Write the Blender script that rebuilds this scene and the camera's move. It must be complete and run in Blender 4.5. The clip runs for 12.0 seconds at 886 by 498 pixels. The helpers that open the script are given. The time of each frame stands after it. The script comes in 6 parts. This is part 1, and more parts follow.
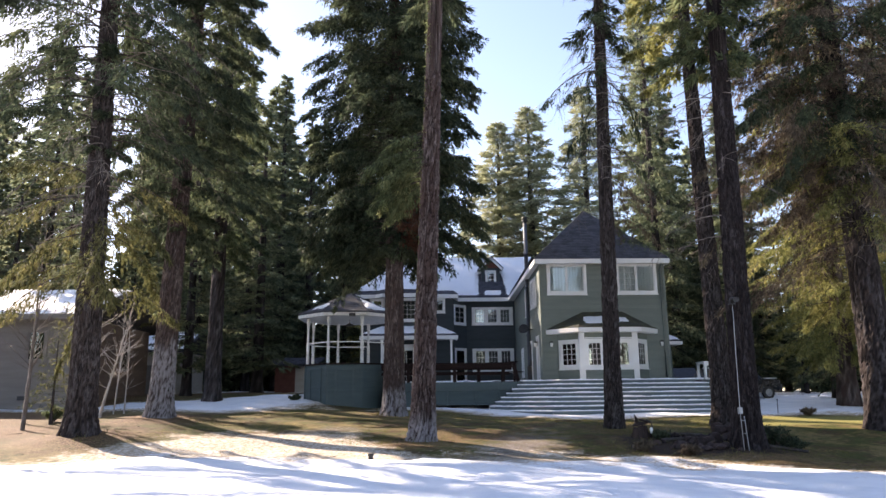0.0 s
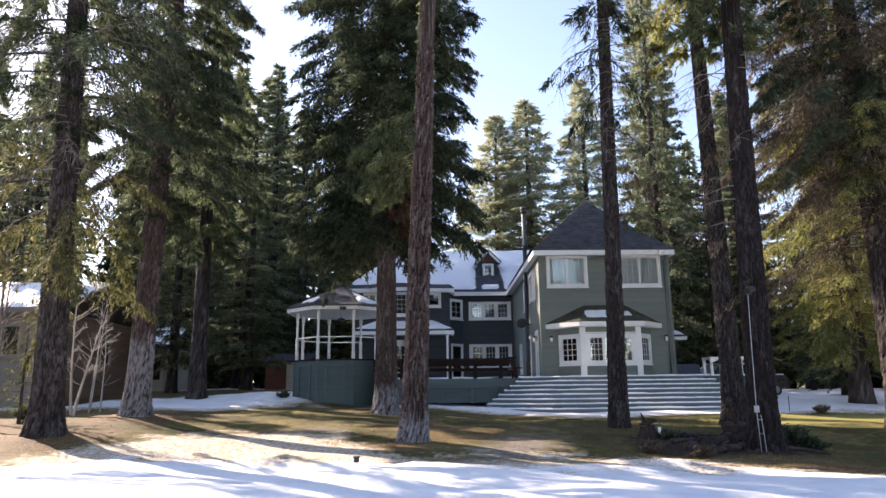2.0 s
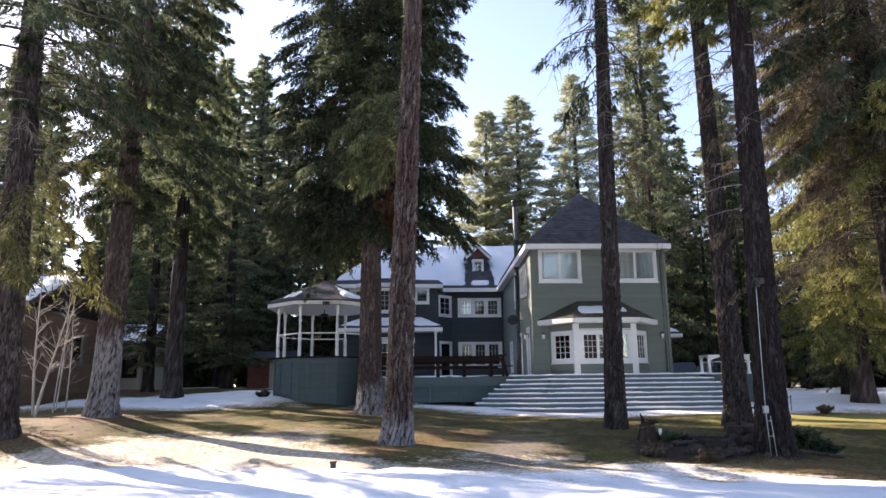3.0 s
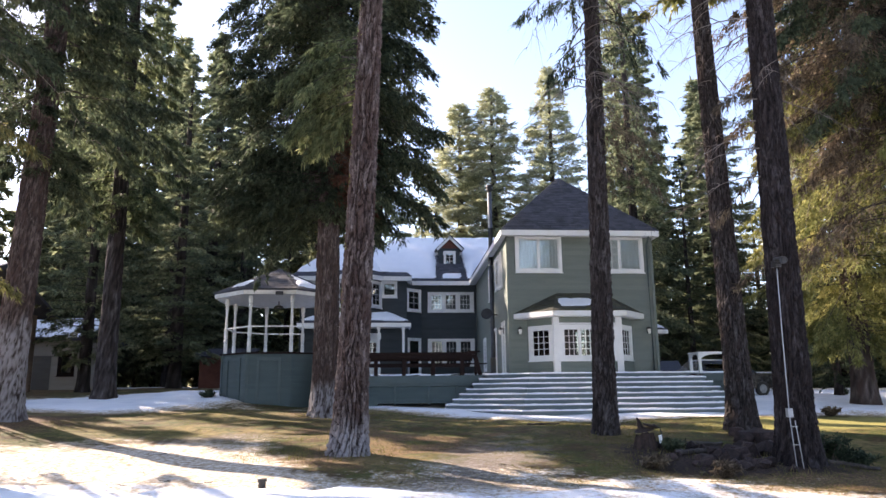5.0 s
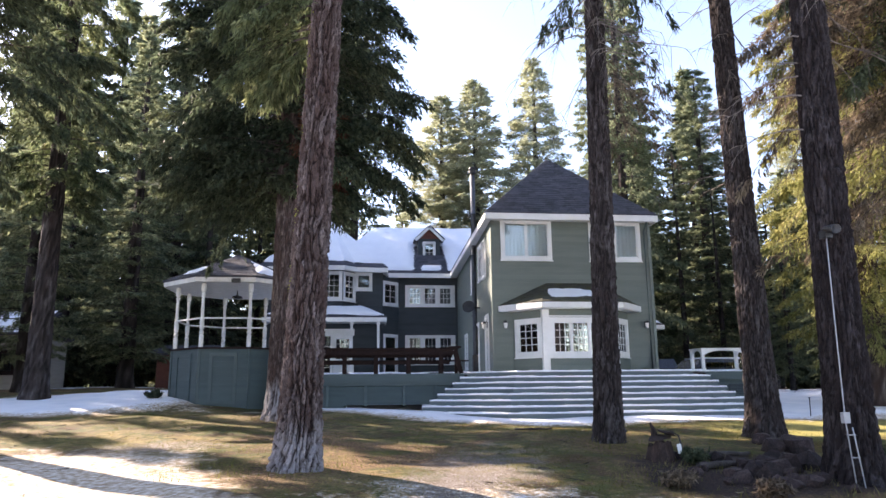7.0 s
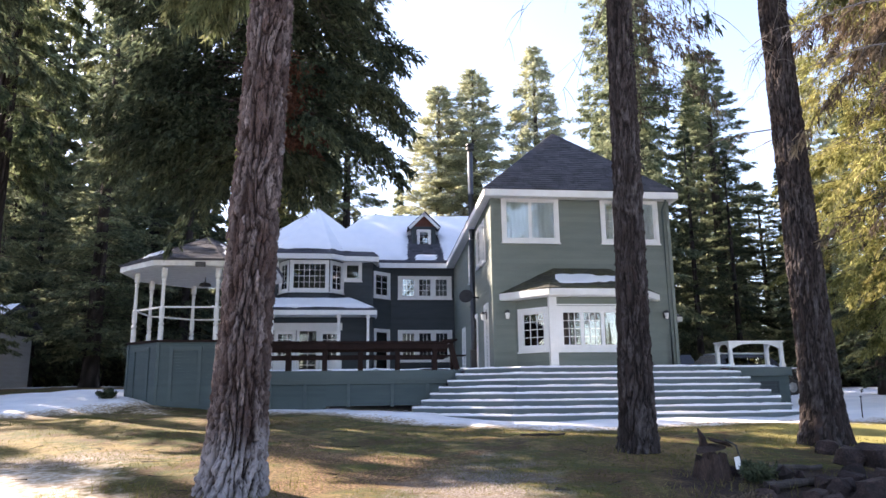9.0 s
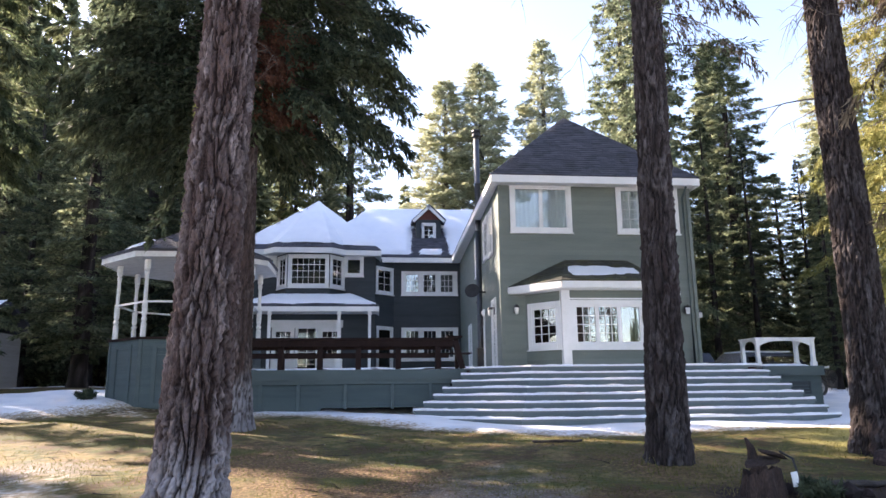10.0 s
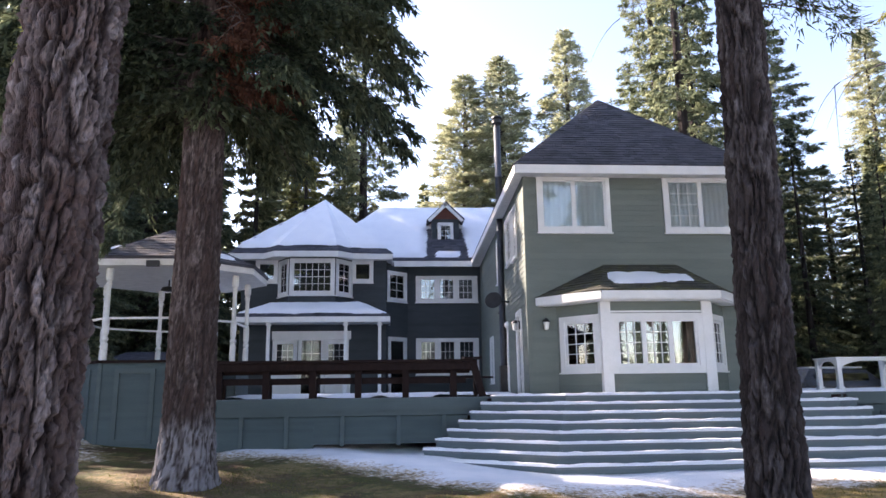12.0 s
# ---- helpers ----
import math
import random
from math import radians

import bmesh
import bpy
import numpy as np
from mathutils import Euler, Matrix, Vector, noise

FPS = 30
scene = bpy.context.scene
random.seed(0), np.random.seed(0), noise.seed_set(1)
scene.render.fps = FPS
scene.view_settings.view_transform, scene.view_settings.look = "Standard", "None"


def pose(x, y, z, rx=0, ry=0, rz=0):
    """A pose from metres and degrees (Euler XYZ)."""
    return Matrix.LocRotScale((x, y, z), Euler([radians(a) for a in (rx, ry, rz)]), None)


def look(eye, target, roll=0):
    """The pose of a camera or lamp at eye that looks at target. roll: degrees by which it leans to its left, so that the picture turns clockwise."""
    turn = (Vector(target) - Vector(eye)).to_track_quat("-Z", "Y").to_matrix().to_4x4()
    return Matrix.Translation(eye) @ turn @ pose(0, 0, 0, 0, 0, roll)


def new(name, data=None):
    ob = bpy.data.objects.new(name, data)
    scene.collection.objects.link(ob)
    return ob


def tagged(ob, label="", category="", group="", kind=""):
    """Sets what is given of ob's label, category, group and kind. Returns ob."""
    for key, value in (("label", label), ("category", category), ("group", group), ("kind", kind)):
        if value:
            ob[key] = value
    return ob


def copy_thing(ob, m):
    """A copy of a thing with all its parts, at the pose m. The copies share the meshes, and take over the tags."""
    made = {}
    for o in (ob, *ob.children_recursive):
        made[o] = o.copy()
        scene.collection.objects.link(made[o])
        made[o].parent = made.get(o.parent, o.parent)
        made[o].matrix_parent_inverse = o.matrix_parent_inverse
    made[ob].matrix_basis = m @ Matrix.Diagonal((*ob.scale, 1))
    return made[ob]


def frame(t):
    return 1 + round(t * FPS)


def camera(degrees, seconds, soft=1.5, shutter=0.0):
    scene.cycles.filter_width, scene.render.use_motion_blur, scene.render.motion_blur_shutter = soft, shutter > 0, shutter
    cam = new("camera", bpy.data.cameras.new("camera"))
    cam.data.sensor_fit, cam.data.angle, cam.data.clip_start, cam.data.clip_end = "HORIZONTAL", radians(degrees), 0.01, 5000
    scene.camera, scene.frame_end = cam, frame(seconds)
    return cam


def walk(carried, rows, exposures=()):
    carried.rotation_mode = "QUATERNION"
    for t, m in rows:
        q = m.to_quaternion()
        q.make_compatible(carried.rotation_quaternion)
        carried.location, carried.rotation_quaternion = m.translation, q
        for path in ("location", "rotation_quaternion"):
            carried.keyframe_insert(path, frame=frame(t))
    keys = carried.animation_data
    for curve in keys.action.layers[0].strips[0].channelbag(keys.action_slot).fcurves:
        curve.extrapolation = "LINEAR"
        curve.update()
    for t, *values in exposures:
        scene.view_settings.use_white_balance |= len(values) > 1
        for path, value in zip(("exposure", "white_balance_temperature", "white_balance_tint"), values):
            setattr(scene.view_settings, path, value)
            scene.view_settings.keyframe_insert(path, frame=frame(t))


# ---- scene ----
cam = camera(64.5, 12.0)
METRES, EYE, TILT, LEAN, TURN = 16.0, 1.6, 0.0, 0.0, -1.7
ROWS = [
    (0.0, 0.0, 0.0, 0.0, 0.13, 11.7, 0.64),
    (0.5, 0.0017, 0.0151, 0.0003, 0.12, 11.66, 0.63),
    (1.0, 0.0034, 0.0323, 0.0004, 0.1, 11.61, 0.66),
    (1.5, 0.0054, 0.0558, 0.0003, 0.07, 11.56, 0.67),
    (2.0, 0.0077, 0.0884, 0.0004, -0.04, 11.46, 0.67),
    (2.5, 0.0104, 0.1278, 0.0003, -0.29, 11.4, 0.66),
    (3.0, 0.0132, 0.1699, 0.0005, -0.88, 11.36, 0.63),
    (5.0, 0.0285, 0.3486, -0.0012, -3.15, 11.39, 0.6),
    (5.5, 0.0329, 0.3925, -0.0015, -3.5, 11.4, 0.57),
    (6.0, 0.0375, 0.4359, -0.002, -3.85, 11.4, 0.55),
    (6.5, 0.042, 0.4792, -0.0022, -4.15, 11.42, 0.55),
    (7.0, 0.047, 0.522, -0.0028, -4.69, 11.43, 0.55),
    (9.0, 0.0721, 0.7016, -0.0054, -4.75, 11.44, 0.64),
    (9.5, 0.079, 0.7485, -0.0055, -4.31, 11.42, 0.61),
    (10.0, 0.0859, 0.7965, -0.0037, -4.14, 11.42, 0.62),
    (10.5, 0.0924, 0.8443, 0.0036, -3.96, 11.44, 0.62),
    (11.0, 0.0987, 0.892, 0.0146, -3.31, 11.44, 0.68),
    (11.5, 0.1049, 0.9397, 0.028, -2.65, 11.44, 0.73),
    (12.0, 0.111, 0.9878, 0.042, -2.27, 11.42, 0.73),
]
walk(cam, [(t, pose(0, 0, EYE, TILT, LEAN, TURN) @ pose(METRES * x, METRES * y, METRES * z, 90 + pitch, roll, yaw)) for t, x, y, z, yaw, pitch, roll in ROWS],
     [(0.0, 1.41, 7350, 22), (4.0, 1.62, 7350, 23), (8.0, 2.04, 7250, 24), (11.3, 2.06, 7200, 25), (12.0, 1.92, 7200, 26)])

# ---------------------------------------------------------------- world, sun
SUN_AZ, SUN_EL = -51.0, 31.0          # degrees: west of +y, above the horizon
world = bpy.data.worlds.new("sky")
scene.world = world
world.use_nodes = True
wn, wl = world.node_tree.nodes, world.node_tree.links
sky = wn.new("ShaderNodeTexSky")
sky.sky_type = "NISHITA"
sky.sun_disc = False
sky.sun_elevation, sky.sun_rotation = radians(SUN_EL), radians(SUN_AZ)
sky.altitude, sky.air_density, sky.dust_density, sky.ozone_density = 900, 1.0, 1.0, 1.25
wn["Background"].inputs["Strength"].default_value = 0.15
wl.new(sky.outputs[0], wn["Background"].inputs["Color"])

sun = new("sun", bpy.data.lights.new("sun", "SUN"))
sun.data.energy, sun.data.angle, sun.data.color = 5.0, radians(0.55), (1.0, 0.93, 0.82)
sx, sy = math.sin(radians(SUN_AZ)), math.cos(radians(SUN_AZ))
sun.matrix_world = look((sx * 80, sy * 80, 80 * math.tan(radians(SUN_EL))), (0, 0, 0))

# ---------------------------------------------------------------- materials
MATS = {}


def material(name, colors, rough=0.8, scale=6.0, detail_scale=60.0, bump=0.2, bump_scale=40.0, stretch=(1, 1, 1),
             metal=0.0, vary=0.0, translucent=0.0, spec=0.5, by="object"):
    """A node material: two colours mixed by noise of two sizes, fine relief, and a random shade for each piece."""
    if name in MATS:
        return MATS[name]
    m = bpy.data.materials.new(name)
    m.use_nodes = True
    n, l = m.node_tree.nodes, m.node_tree.links
    bsdf = n["Principled BSDF"]
    geo = n.new("ShaderNodeNewGeometry")
    mapping = n.new("ShaderNodeMapping")
    mapping.inputs["Scale"].default_value = stretch
    l.new(geo.outputs["Position"], mapping.inputs["Vector"])
    big, small = n.new("ShaderNodeTexNoise"), n.new("ShaderNodeTexNoise")
    big.inputs["Scale"].default_value, small.inputs["Scale"].default_value = scale, detail_scale
    big.inputs["Detail"].default_value, small.inputs["Detail"].default_value = 3, 2
    l.new(mapping.outputs[0], big.inputs["Vector"])
    l.new(mapping.outputs[0], small.inputs["Vector"])
    blend = n.new("ShaderNodeMath")
    blend.operation = "MULTIPLY_ADD"
    blend.inputs[1].default_value = 0.45
    l.new(small.outputs["Fac"], blend.inputs[0])
    half = n.new("ShaderNodeMath")
    half.operation = "MULTIPLY"
    half.inputs[1].default_value = 0.55
    l.new(big.outputs["Fac"], half.inputs[0])
    l.new(half.outputs[0], blend.inputs[2])
    ramp = n.new("ShaderNodeValToRGB")
    e = ramp.color_ramp.elements
    e[0].position, e[1].position = 0.34, 0.66
    e[0].color, e[1].color = (*colors[0], 1), (*colors[-1], 1)
    if len(colors) == 3:
        mid = e.new(0.5)
        mid.color = (*colors[1], 1)
    l.new(blend.outputs[0], ramp.inputs["Fac"])
    out = ramp.outputs["Color"]
    if vary:
        hsv = n.new("ShaderNodeHueSaturation")
        rnd = n.new("ShaderNodeMapRange")
        rnd.inputs["To Min"].default_value, rnd.inputs["To Max"].default_value = 1 - vary, 1 + vary
        if by == "island":
            l.new(geo.outputs["Random Per Island"], rnd.inputs["Value"])
        else:
            info = n.new("ShaderNodeObjectInfo")
            l.new(info.outputs["Random"], rnd.inputs["Value"])
        l.new(rnd.outputs[0], hsv.inputs["Value"])
        l.new(out, hsv.inputs["Color"])
        out = hsv.outputs["Color"]
    l.new(out, bsdf.inputs["Base Color"])
    bsdf.inputs["Roughness"].default_value, bsdf.inputs["Metallic"].default_value = rough, metal
    bsdf.inputs["Specular IOR Level"].default_value = spec
    if bump:
        rel = n.new("ShaderNodeTexNoise")
        rel.inputs["Scale"].default_value, rel.inputs["Detail"].default_value = bump_scale, 4
        l.new(mapping.outputs[0], rel.inputs["Vector"])
        bn = n.new("ShaderNodeBump")
        bn.inputs["Strength"].default_value, bn.inputs["Distance"].default_value = bump, 0.02
        l.new(rel.outputs["Fac"], bn.inputs["Height"])
        l.new(bn.outputs[0], bsdf.inputs["Normal"])
    if translucent:
        tr = n.new("ShaderNodeBsdfTranslucent")
        l.new(out, tr.inputs["Color"])
        mix = n.new("ShaderNodeMixShader")
        mix.inputs["Fac"].default_value = translucent
        l.new(bsdf.outputs[0], mix.inputs[1])
        l.new(tr.outputs[0], mix.inputs[2])
        l.new(mix.outputs[0], n["Material Output"].inputs["Surface"])
    MATS[name] = m
    return m


def glass_material(name, tint=(0.9, 0.95, 0.95), ior=1.5):
    m = bpy.data.materials.new(name)
    m.use_nodes = True
    n, l = m.node_tree.nodes, m.node_tree.links
    fres, clear, gloss, mix = (n.new("ShaderNodeFresnel"), n.new("ShaderNodeBsdfTransparent"),
                               n.new("ShaderNodeBsdfGlossy"), n.new("ShaderNodeMixShader"))
    fres.inputs["IOR"].default_value = ior
    clear.inputs["Color"].default_value = (*tint, 1)
    gloss.inputs["Roughness"].default_value = 0.01
    l.new(fres.outputs[0], mix.inputs[0])
    l.new(clear.outputs[0], mix.inputs[1])
    l.new(gloss.outputs[0], mix.inputs[2])
    l.new(mix.outputs[0], n["Material Output"].inputs["Surface"])
    return m


SIDING = material("green_siding", [(0.135, 0.164, 0.140), (0.17, 0.198, 0.168)], 0.6, 1.2, 30, 0.15, 60, (1, 1, 5), vary=0.05, by="island")
BOARDING = material("green_siding_board", [(0.135, 0.164, 0.140), (0.17, 0.198, 0.168)], 0.6, 1.2, 30, 0.15, 60, (1, 1, 5), vary=0.06)
SKIRT = material("teal_siding", [(0.048, 0.076, 0.078), (0.066, 0.098, 0.098)], 0.6, 1.2, 30, 0.15, 60, (1, 1, 5), vary=0.06, by="island")
STEPTEAL = material("grey_teal_step_paint", [(0.088, 0.125, 0.132), (0.118, 0.160, 0.166)], 0.5, 1.4, 30, 0.15, 60, (1, 1, 5), vary=0.06)
DARKSIDE = material("slate_siding", [(0.040, 0.051, 0.057), (0.056, 0.069, 0.074)], 0.7, 1.2, 30, 0.15, 60, (1, 1, 5), vary=0.06, spec=0.25, by="island")
WHITE = material("white_paint", [(0.72, 0.73, 0.70), (0.82, 0.82, 0.80)], 0.5, 3, 40, 0.08, 60)
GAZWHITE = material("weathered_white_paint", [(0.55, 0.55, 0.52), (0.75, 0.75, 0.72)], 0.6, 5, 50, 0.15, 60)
SHINGLE = material("grey_shingle", [(0.040, 0.042, 0.052), (0.075, 0.078, 0.092)], 0.9, 3, 80, 0.35, 150, vary=0.3, by="island")
MOSSY = material("mossy_shingle", [(0.035, 0.038, 0.03), (0.06, 0.06, 0.045), (0.085, 0.09, 0.03)], 0.95, 2.5, 40, 0.5, 90, vary=0.25, by="island")
BROWN = material("dark_stained_wood", [(0.012, 0.006, 0.005), (0.026, 0.013, 0.011)], 0.7, 4, 60, 0.25, 40, (4, 4, 1), spec=0.15)
REDWOOD = material("red_brown_shingle", [(0.10, 0.03, 0.02), (0.16, 0.055, 0.035)], 0.8, 5, 50, 0.3, 60)
SNOW = material("snow", [(0.80, 0.82, 0.85), (0.88, 0.89, 0.90)], 0.55, 2.0, 30, 0.35, 18)
STEEL = material("galvanised_steel", [(0.22, 0.24, 0.26), (0.38, 0.40, 0.42)], 0.38, 6, 50, 0.05, 30, metal=0.9)
BLACK = material("black_metal", [(0.012, 0.012, 0.013), (0.03, 0.03, 0.03)], 0.5, 8, 60, 0.1, 60)
DECKWOOD = material("grey_deck_paint", [(0.11, 0.14, 0.148), (0.15, 0.18, 0.188)], 0.6, 2, 40, 0.2, 50, (1, 8, 8))
GLASS = glass_material("window_glass", ior=2.3)
CLEAR = glass_material("clear_window_glass", ior=1.8)
SHADEGLASS = glass_material("shaded_window_glass", tint=(0.75, 0.8, 0.82), ior=1.55)
CURTAIN = material("white_curtain", [(0.80, 0.80, 0.78), (0.88, 0.88, 0.86)], 0.9, 3, 30, 0.2, 20, (14, 14, 0.4), translucent=0.1)
FLUE = material("sooty_steel", [(0.09, 0.10, 0.11), (0.20, 0.21, 0.22)], 0.45, 5, 40, 0.08, 30, (3, 3, 0.6), metal=0.8)
# near-black interior colour that stands for unlit rooms
ROOM_SHADE = material("dim_room", [(0.055, 0.058, 0.062), (0.09, 0.092, 0.095)], 0.9, 2, 30, 0.0)
LAMPGLASS = material("frosted_glass", [(0.65, 0.66, 0.62), (0.8, 0.8, 0.76)], 0.25, 9, 60, 0.0)
BEIGE = material("beige_siding", [(0.135, 0.122, 0.108), (0.175, 0.16, 0.142)], 0.7, 1, 30, 0.2, 50, (1, 1, 6), vary=0.06, by="island")
CREAM = material("cream_siding", [(0.36, 0.32, 0.265), (0.44, 0.40, 0.34)], 0.7, 1, 30, 0.2, 50, (1, 1, 6), vary=0.06, by="island")
CEDARWALL = material("brown_wood_siding", [(0.12, 0.075, 0.05), (0.19, 0.12, 0.08)], 0.75, 2, 40, 0.3, 50, (1, 1, 6), vary=0.15, by="island")
BARKDARK = material("dark_fir_bark", [(0.026, 0.020, 0.018), (0.058, 0.046, 0.040), (0.105, 0.085, 0.074)], 0.95, 3, 26, 0.9, 30, (2.2, 2.2, 0.5), vary=0.15)
TWIG = material("grey_dead_twig", [(0.09, 0.075, 0.065), (0.20, 0.17, 0.15)], 0.9, 4, 40, 0.3, 60)
PALESTEM = material("pale_sapling_bark", [(0.30, 0.27, 0.24), (0.48, 0.44, 0.40)], 0.85, 6, 50, 0.3, 60, (3, 3, 0.6))
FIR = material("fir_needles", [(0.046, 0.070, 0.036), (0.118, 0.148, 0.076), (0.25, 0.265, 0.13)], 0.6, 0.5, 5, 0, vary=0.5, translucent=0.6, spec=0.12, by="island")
# fir needles again, paler: distant haze and sun are put into this colour
HAZEFIR = material("forest_fir_needles", [(0.085, 0.115, 0.072), (0.18, 0.215, 0.130), (0.33, 0.345, 0.20)], 0.6, 0.5, 5, 0, vary=0.5, translucent=0.65, spec=0.12, by="island")
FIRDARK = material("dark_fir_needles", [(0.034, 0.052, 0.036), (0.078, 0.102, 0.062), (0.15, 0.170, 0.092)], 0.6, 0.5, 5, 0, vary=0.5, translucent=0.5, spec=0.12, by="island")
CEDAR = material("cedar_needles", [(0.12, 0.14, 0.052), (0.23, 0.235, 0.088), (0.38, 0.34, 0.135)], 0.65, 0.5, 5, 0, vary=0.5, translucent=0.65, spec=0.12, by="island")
# far pines far paler than real needles, to paint in haze and sunlight
HAZEPINE = material("pine_needles", [(0.30, 0.33, 0.22), (0.41, 0.43, 0.28), (0.54, 0.52, 0.33)], 0.65, 0.5, 5, 0, vary=0.4, translucent=0.55, spec=0.12, by="island")
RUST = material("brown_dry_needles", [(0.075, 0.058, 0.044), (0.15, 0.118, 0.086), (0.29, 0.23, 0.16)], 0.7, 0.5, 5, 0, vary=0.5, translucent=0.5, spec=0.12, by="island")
RED = material("dead_red_needles", [(0.07, 0.028, 0.018), (0.14, 0.055, 0.032), (0.20, 0.09, 0.05)], 0.75, 0.6, 5, 0, vary=0.4, translucent=0.4, by="island")
OLIVE = material("olive_needles", [(0.060, 0.070, 0.030), (0.12, 0.122, 0.052), (0.21, 0.19, 0.085)], 0.65, 0.5, 5, 0, vary=0.5, translucent=0.55, spec=0.12, by="island")
LICHEN = material("yellow_lichen", [(0.16, 0.17, 0.03), (0.26, 0.27, 0.06)], 0.9, 6, 40, 0, vary=0.3, by="island")
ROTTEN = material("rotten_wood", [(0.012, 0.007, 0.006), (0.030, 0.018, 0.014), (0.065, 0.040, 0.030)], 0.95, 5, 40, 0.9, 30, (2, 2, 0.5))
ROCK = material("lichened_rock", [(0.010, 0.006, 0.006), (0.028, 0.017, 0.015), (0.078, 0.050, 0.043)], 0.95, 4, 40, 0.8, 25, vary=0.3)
CARPAINT = material("dark_car_paint", [(0.010, 0.012, 0.016), (0.018, 0.02, 0.025)], 0.25, 2, 20, 0, spec=0.6)
PVC = material("grey_pvc", [(0.28, 0.29, 0.29), (0.4, 0.4, 0.4)], 0.45, 6, 50, 0)

# ---------------------------------------------------------------- builders


def link_bm(name, bm, mat, smooth=False):
    me = bpy.data.meshes.new(name)
    bm.to_mesh(me)
    bm.free()
    me.materials.append(mat)
    if smooth:
        me.polygons.foreach_set("use_smooth", [True] * len(me.polygons))
    return new(name, me)


def hang(ob, parent):
    ob.parent = parent
    m = parent.matrix_basis.copy()
    up = parent
    while up.parent:
        m = up.parent.matrix_basis @ up.matrix_parent_inverse @ m
        up = up.parent
    ob.matrix_parent_inverse = m.inverted()
    return ob


def part(name, bm, mat, parent, label="", smooth=False):
    ob = hang(link_bm(name, bm, mat, smooth), parent)
    if label:
        tagged(ob, label)
    return ob


def thing(name, at, label, category, group="", kind=""):
    ob = new(name)
    ob.location = at
    return tagged(ob, label, category, group, kind)


def box(bm, x0, y0, z0, x1, y1, z1, m=None):
    """A box between two corners, turned by m."""
    pts = [Vector((x, y, z)) for z in (z0, z1) for x, y in ((x0, y0), (x1, y0), (x1, y1), (x0, y1))]
    v = [bm.verts.new(m @ p if m else p) for p in pts]
    for f in ((3, 2, 1, 0), (4, 5, 6, 7), (0, 1, 5, 4), (1, 2, 6, 5), (2, 3, 7, 6), (3, 0, 4, 7)):
        bm.faces.new([v[i] for i in f])
    return bm


def boxes(*rows, m=None):
    bm = bmesh.new()
    for r in rows:
        box(bm, *r, m=m)
    return bm


def prism(bm, outline, z0, z1):
    """An upright prism over an outline that runs counter-clockwise."""
    lo = [bm.verts.new((x, y, z0)) for x, y in outline]
    hi = [bm.verts.new((x, y, z1)) for x, y in outline]
    n = len(outline)
    bm.faces.new(hi)
    bm.faces.new(lo[::-1])
    for i in range(n):
        bm.faces.new((lo[i], lo[(i + 1) % n], hi[(i + 1) % n], hi[i]))
    return bm


def lathe(bm, profile, sides=12, m=None, cap=True):
    """A turned shape: rows of (radius, height)."""
    rings = []
    for r, z in profile:
        ring = []
        for k in range(sides):
            a = 2 * math.pi * k / sides
            p = Vector((r * math.cos(a), r * math.sin(a), z))
            ring.append(bm.verts.new(m @ p if m else p))
        rings.append(ring)
    for a, b in zip(rings, rings[1:]):
        for k in range(sides):
            bm.faces.new((a[k], a[(k + 1) % sides], b[(k + 1) % sides], b[k]))
    if cap:
        bm.faces.new(rings[0][::-1])
        bm.faces.new(rings[-1])
    return bm


def tube(bm, path, radii, sides=6):
    """A round bar along a path of points."""
    rings = []
    for i, p in enumerate(path):
        p = Vector(p)
        d = Vector(path[min(i + 1, len(path) - 1)]) - Vector(path[max(i - 1, 0)])
        q = d.to_track_quat("Z", "Y")
        r = radii[i] if isinstance(radii, (list, tuple)) else radii
        rings.append([bm.verts.new(p + q @ Vector((r * math.cos(2 * math.pi * k / sides), r * math.sin(2 * math.pi * k / sides), 0))) for k in range(sides)])
    for a, b in zip(rings, rings[1:]):
        for k in range(sides):
            bm.faces.new((a[k], a[(k + 1) % sides], b[(k + 1) % sides], b[k]))
    bm.faces.new(rings[0][::-1])
    bm.faces.new(rings[-1])
    return bm


def wall_frame(p0, p1, z=0.0):
    """Local x runs from p0 to p1 along the wall, local -y points outwards (to the right of the run), z up."""
    d = Vector((p1[0] - p0[0], p1[1] - p0[1], 0))
    return Matrix.Translation((p0[0], p0[1], z)) @ Matrix.Rotation(math.atan2(d.y, d.x), 4, "Z"), d.length


def wall(house, p0, p1, z0, z1, mat, holes=(), thick=0.2, course=0.15, label="", lap=0.015, pieces=None):
    """A wall with its openings cut through and lapped boards outside; pieces: the material of boards built one by one."""
    m, length = wall_frame(p0, p1)
    xs = sorted({0.0, length, *[h[0] for h in holes], *[h[2] for h in holes]})
    zs = sorted({z0, z1, *[h[1] for h in holes], *[h[3] for h in holes]})
    bm = bmesh.new()
    for xa, xb in zip(xs, xs[1:]):
        run = None
        for za, zb in list(zip(zs, zs[1:])) + [(None, None)]:
            solid = za is not None and not any(h[0] < (xa + xb) / 2 < h[2] and h[1] < (za + zb) / 2 < h[3] for h in holes)
            if solid:
                run = (run[0], zb) if run else (za, zb)
            elif run:
                box(bm, xa, 0, run[0], xb, thick, run[1], m)
                run = None
    w = part("wall", bm, mat, house, label)
    bm = bmesh.new()
    z = z0
    while z < z1 - 0.01:
        top = min(z + course, z1)
        cuts = sorted((h[0], h[2]) for h in holes if h[1] < top - 0.02 and h[3] > z + 0.02)
        x = 0.0
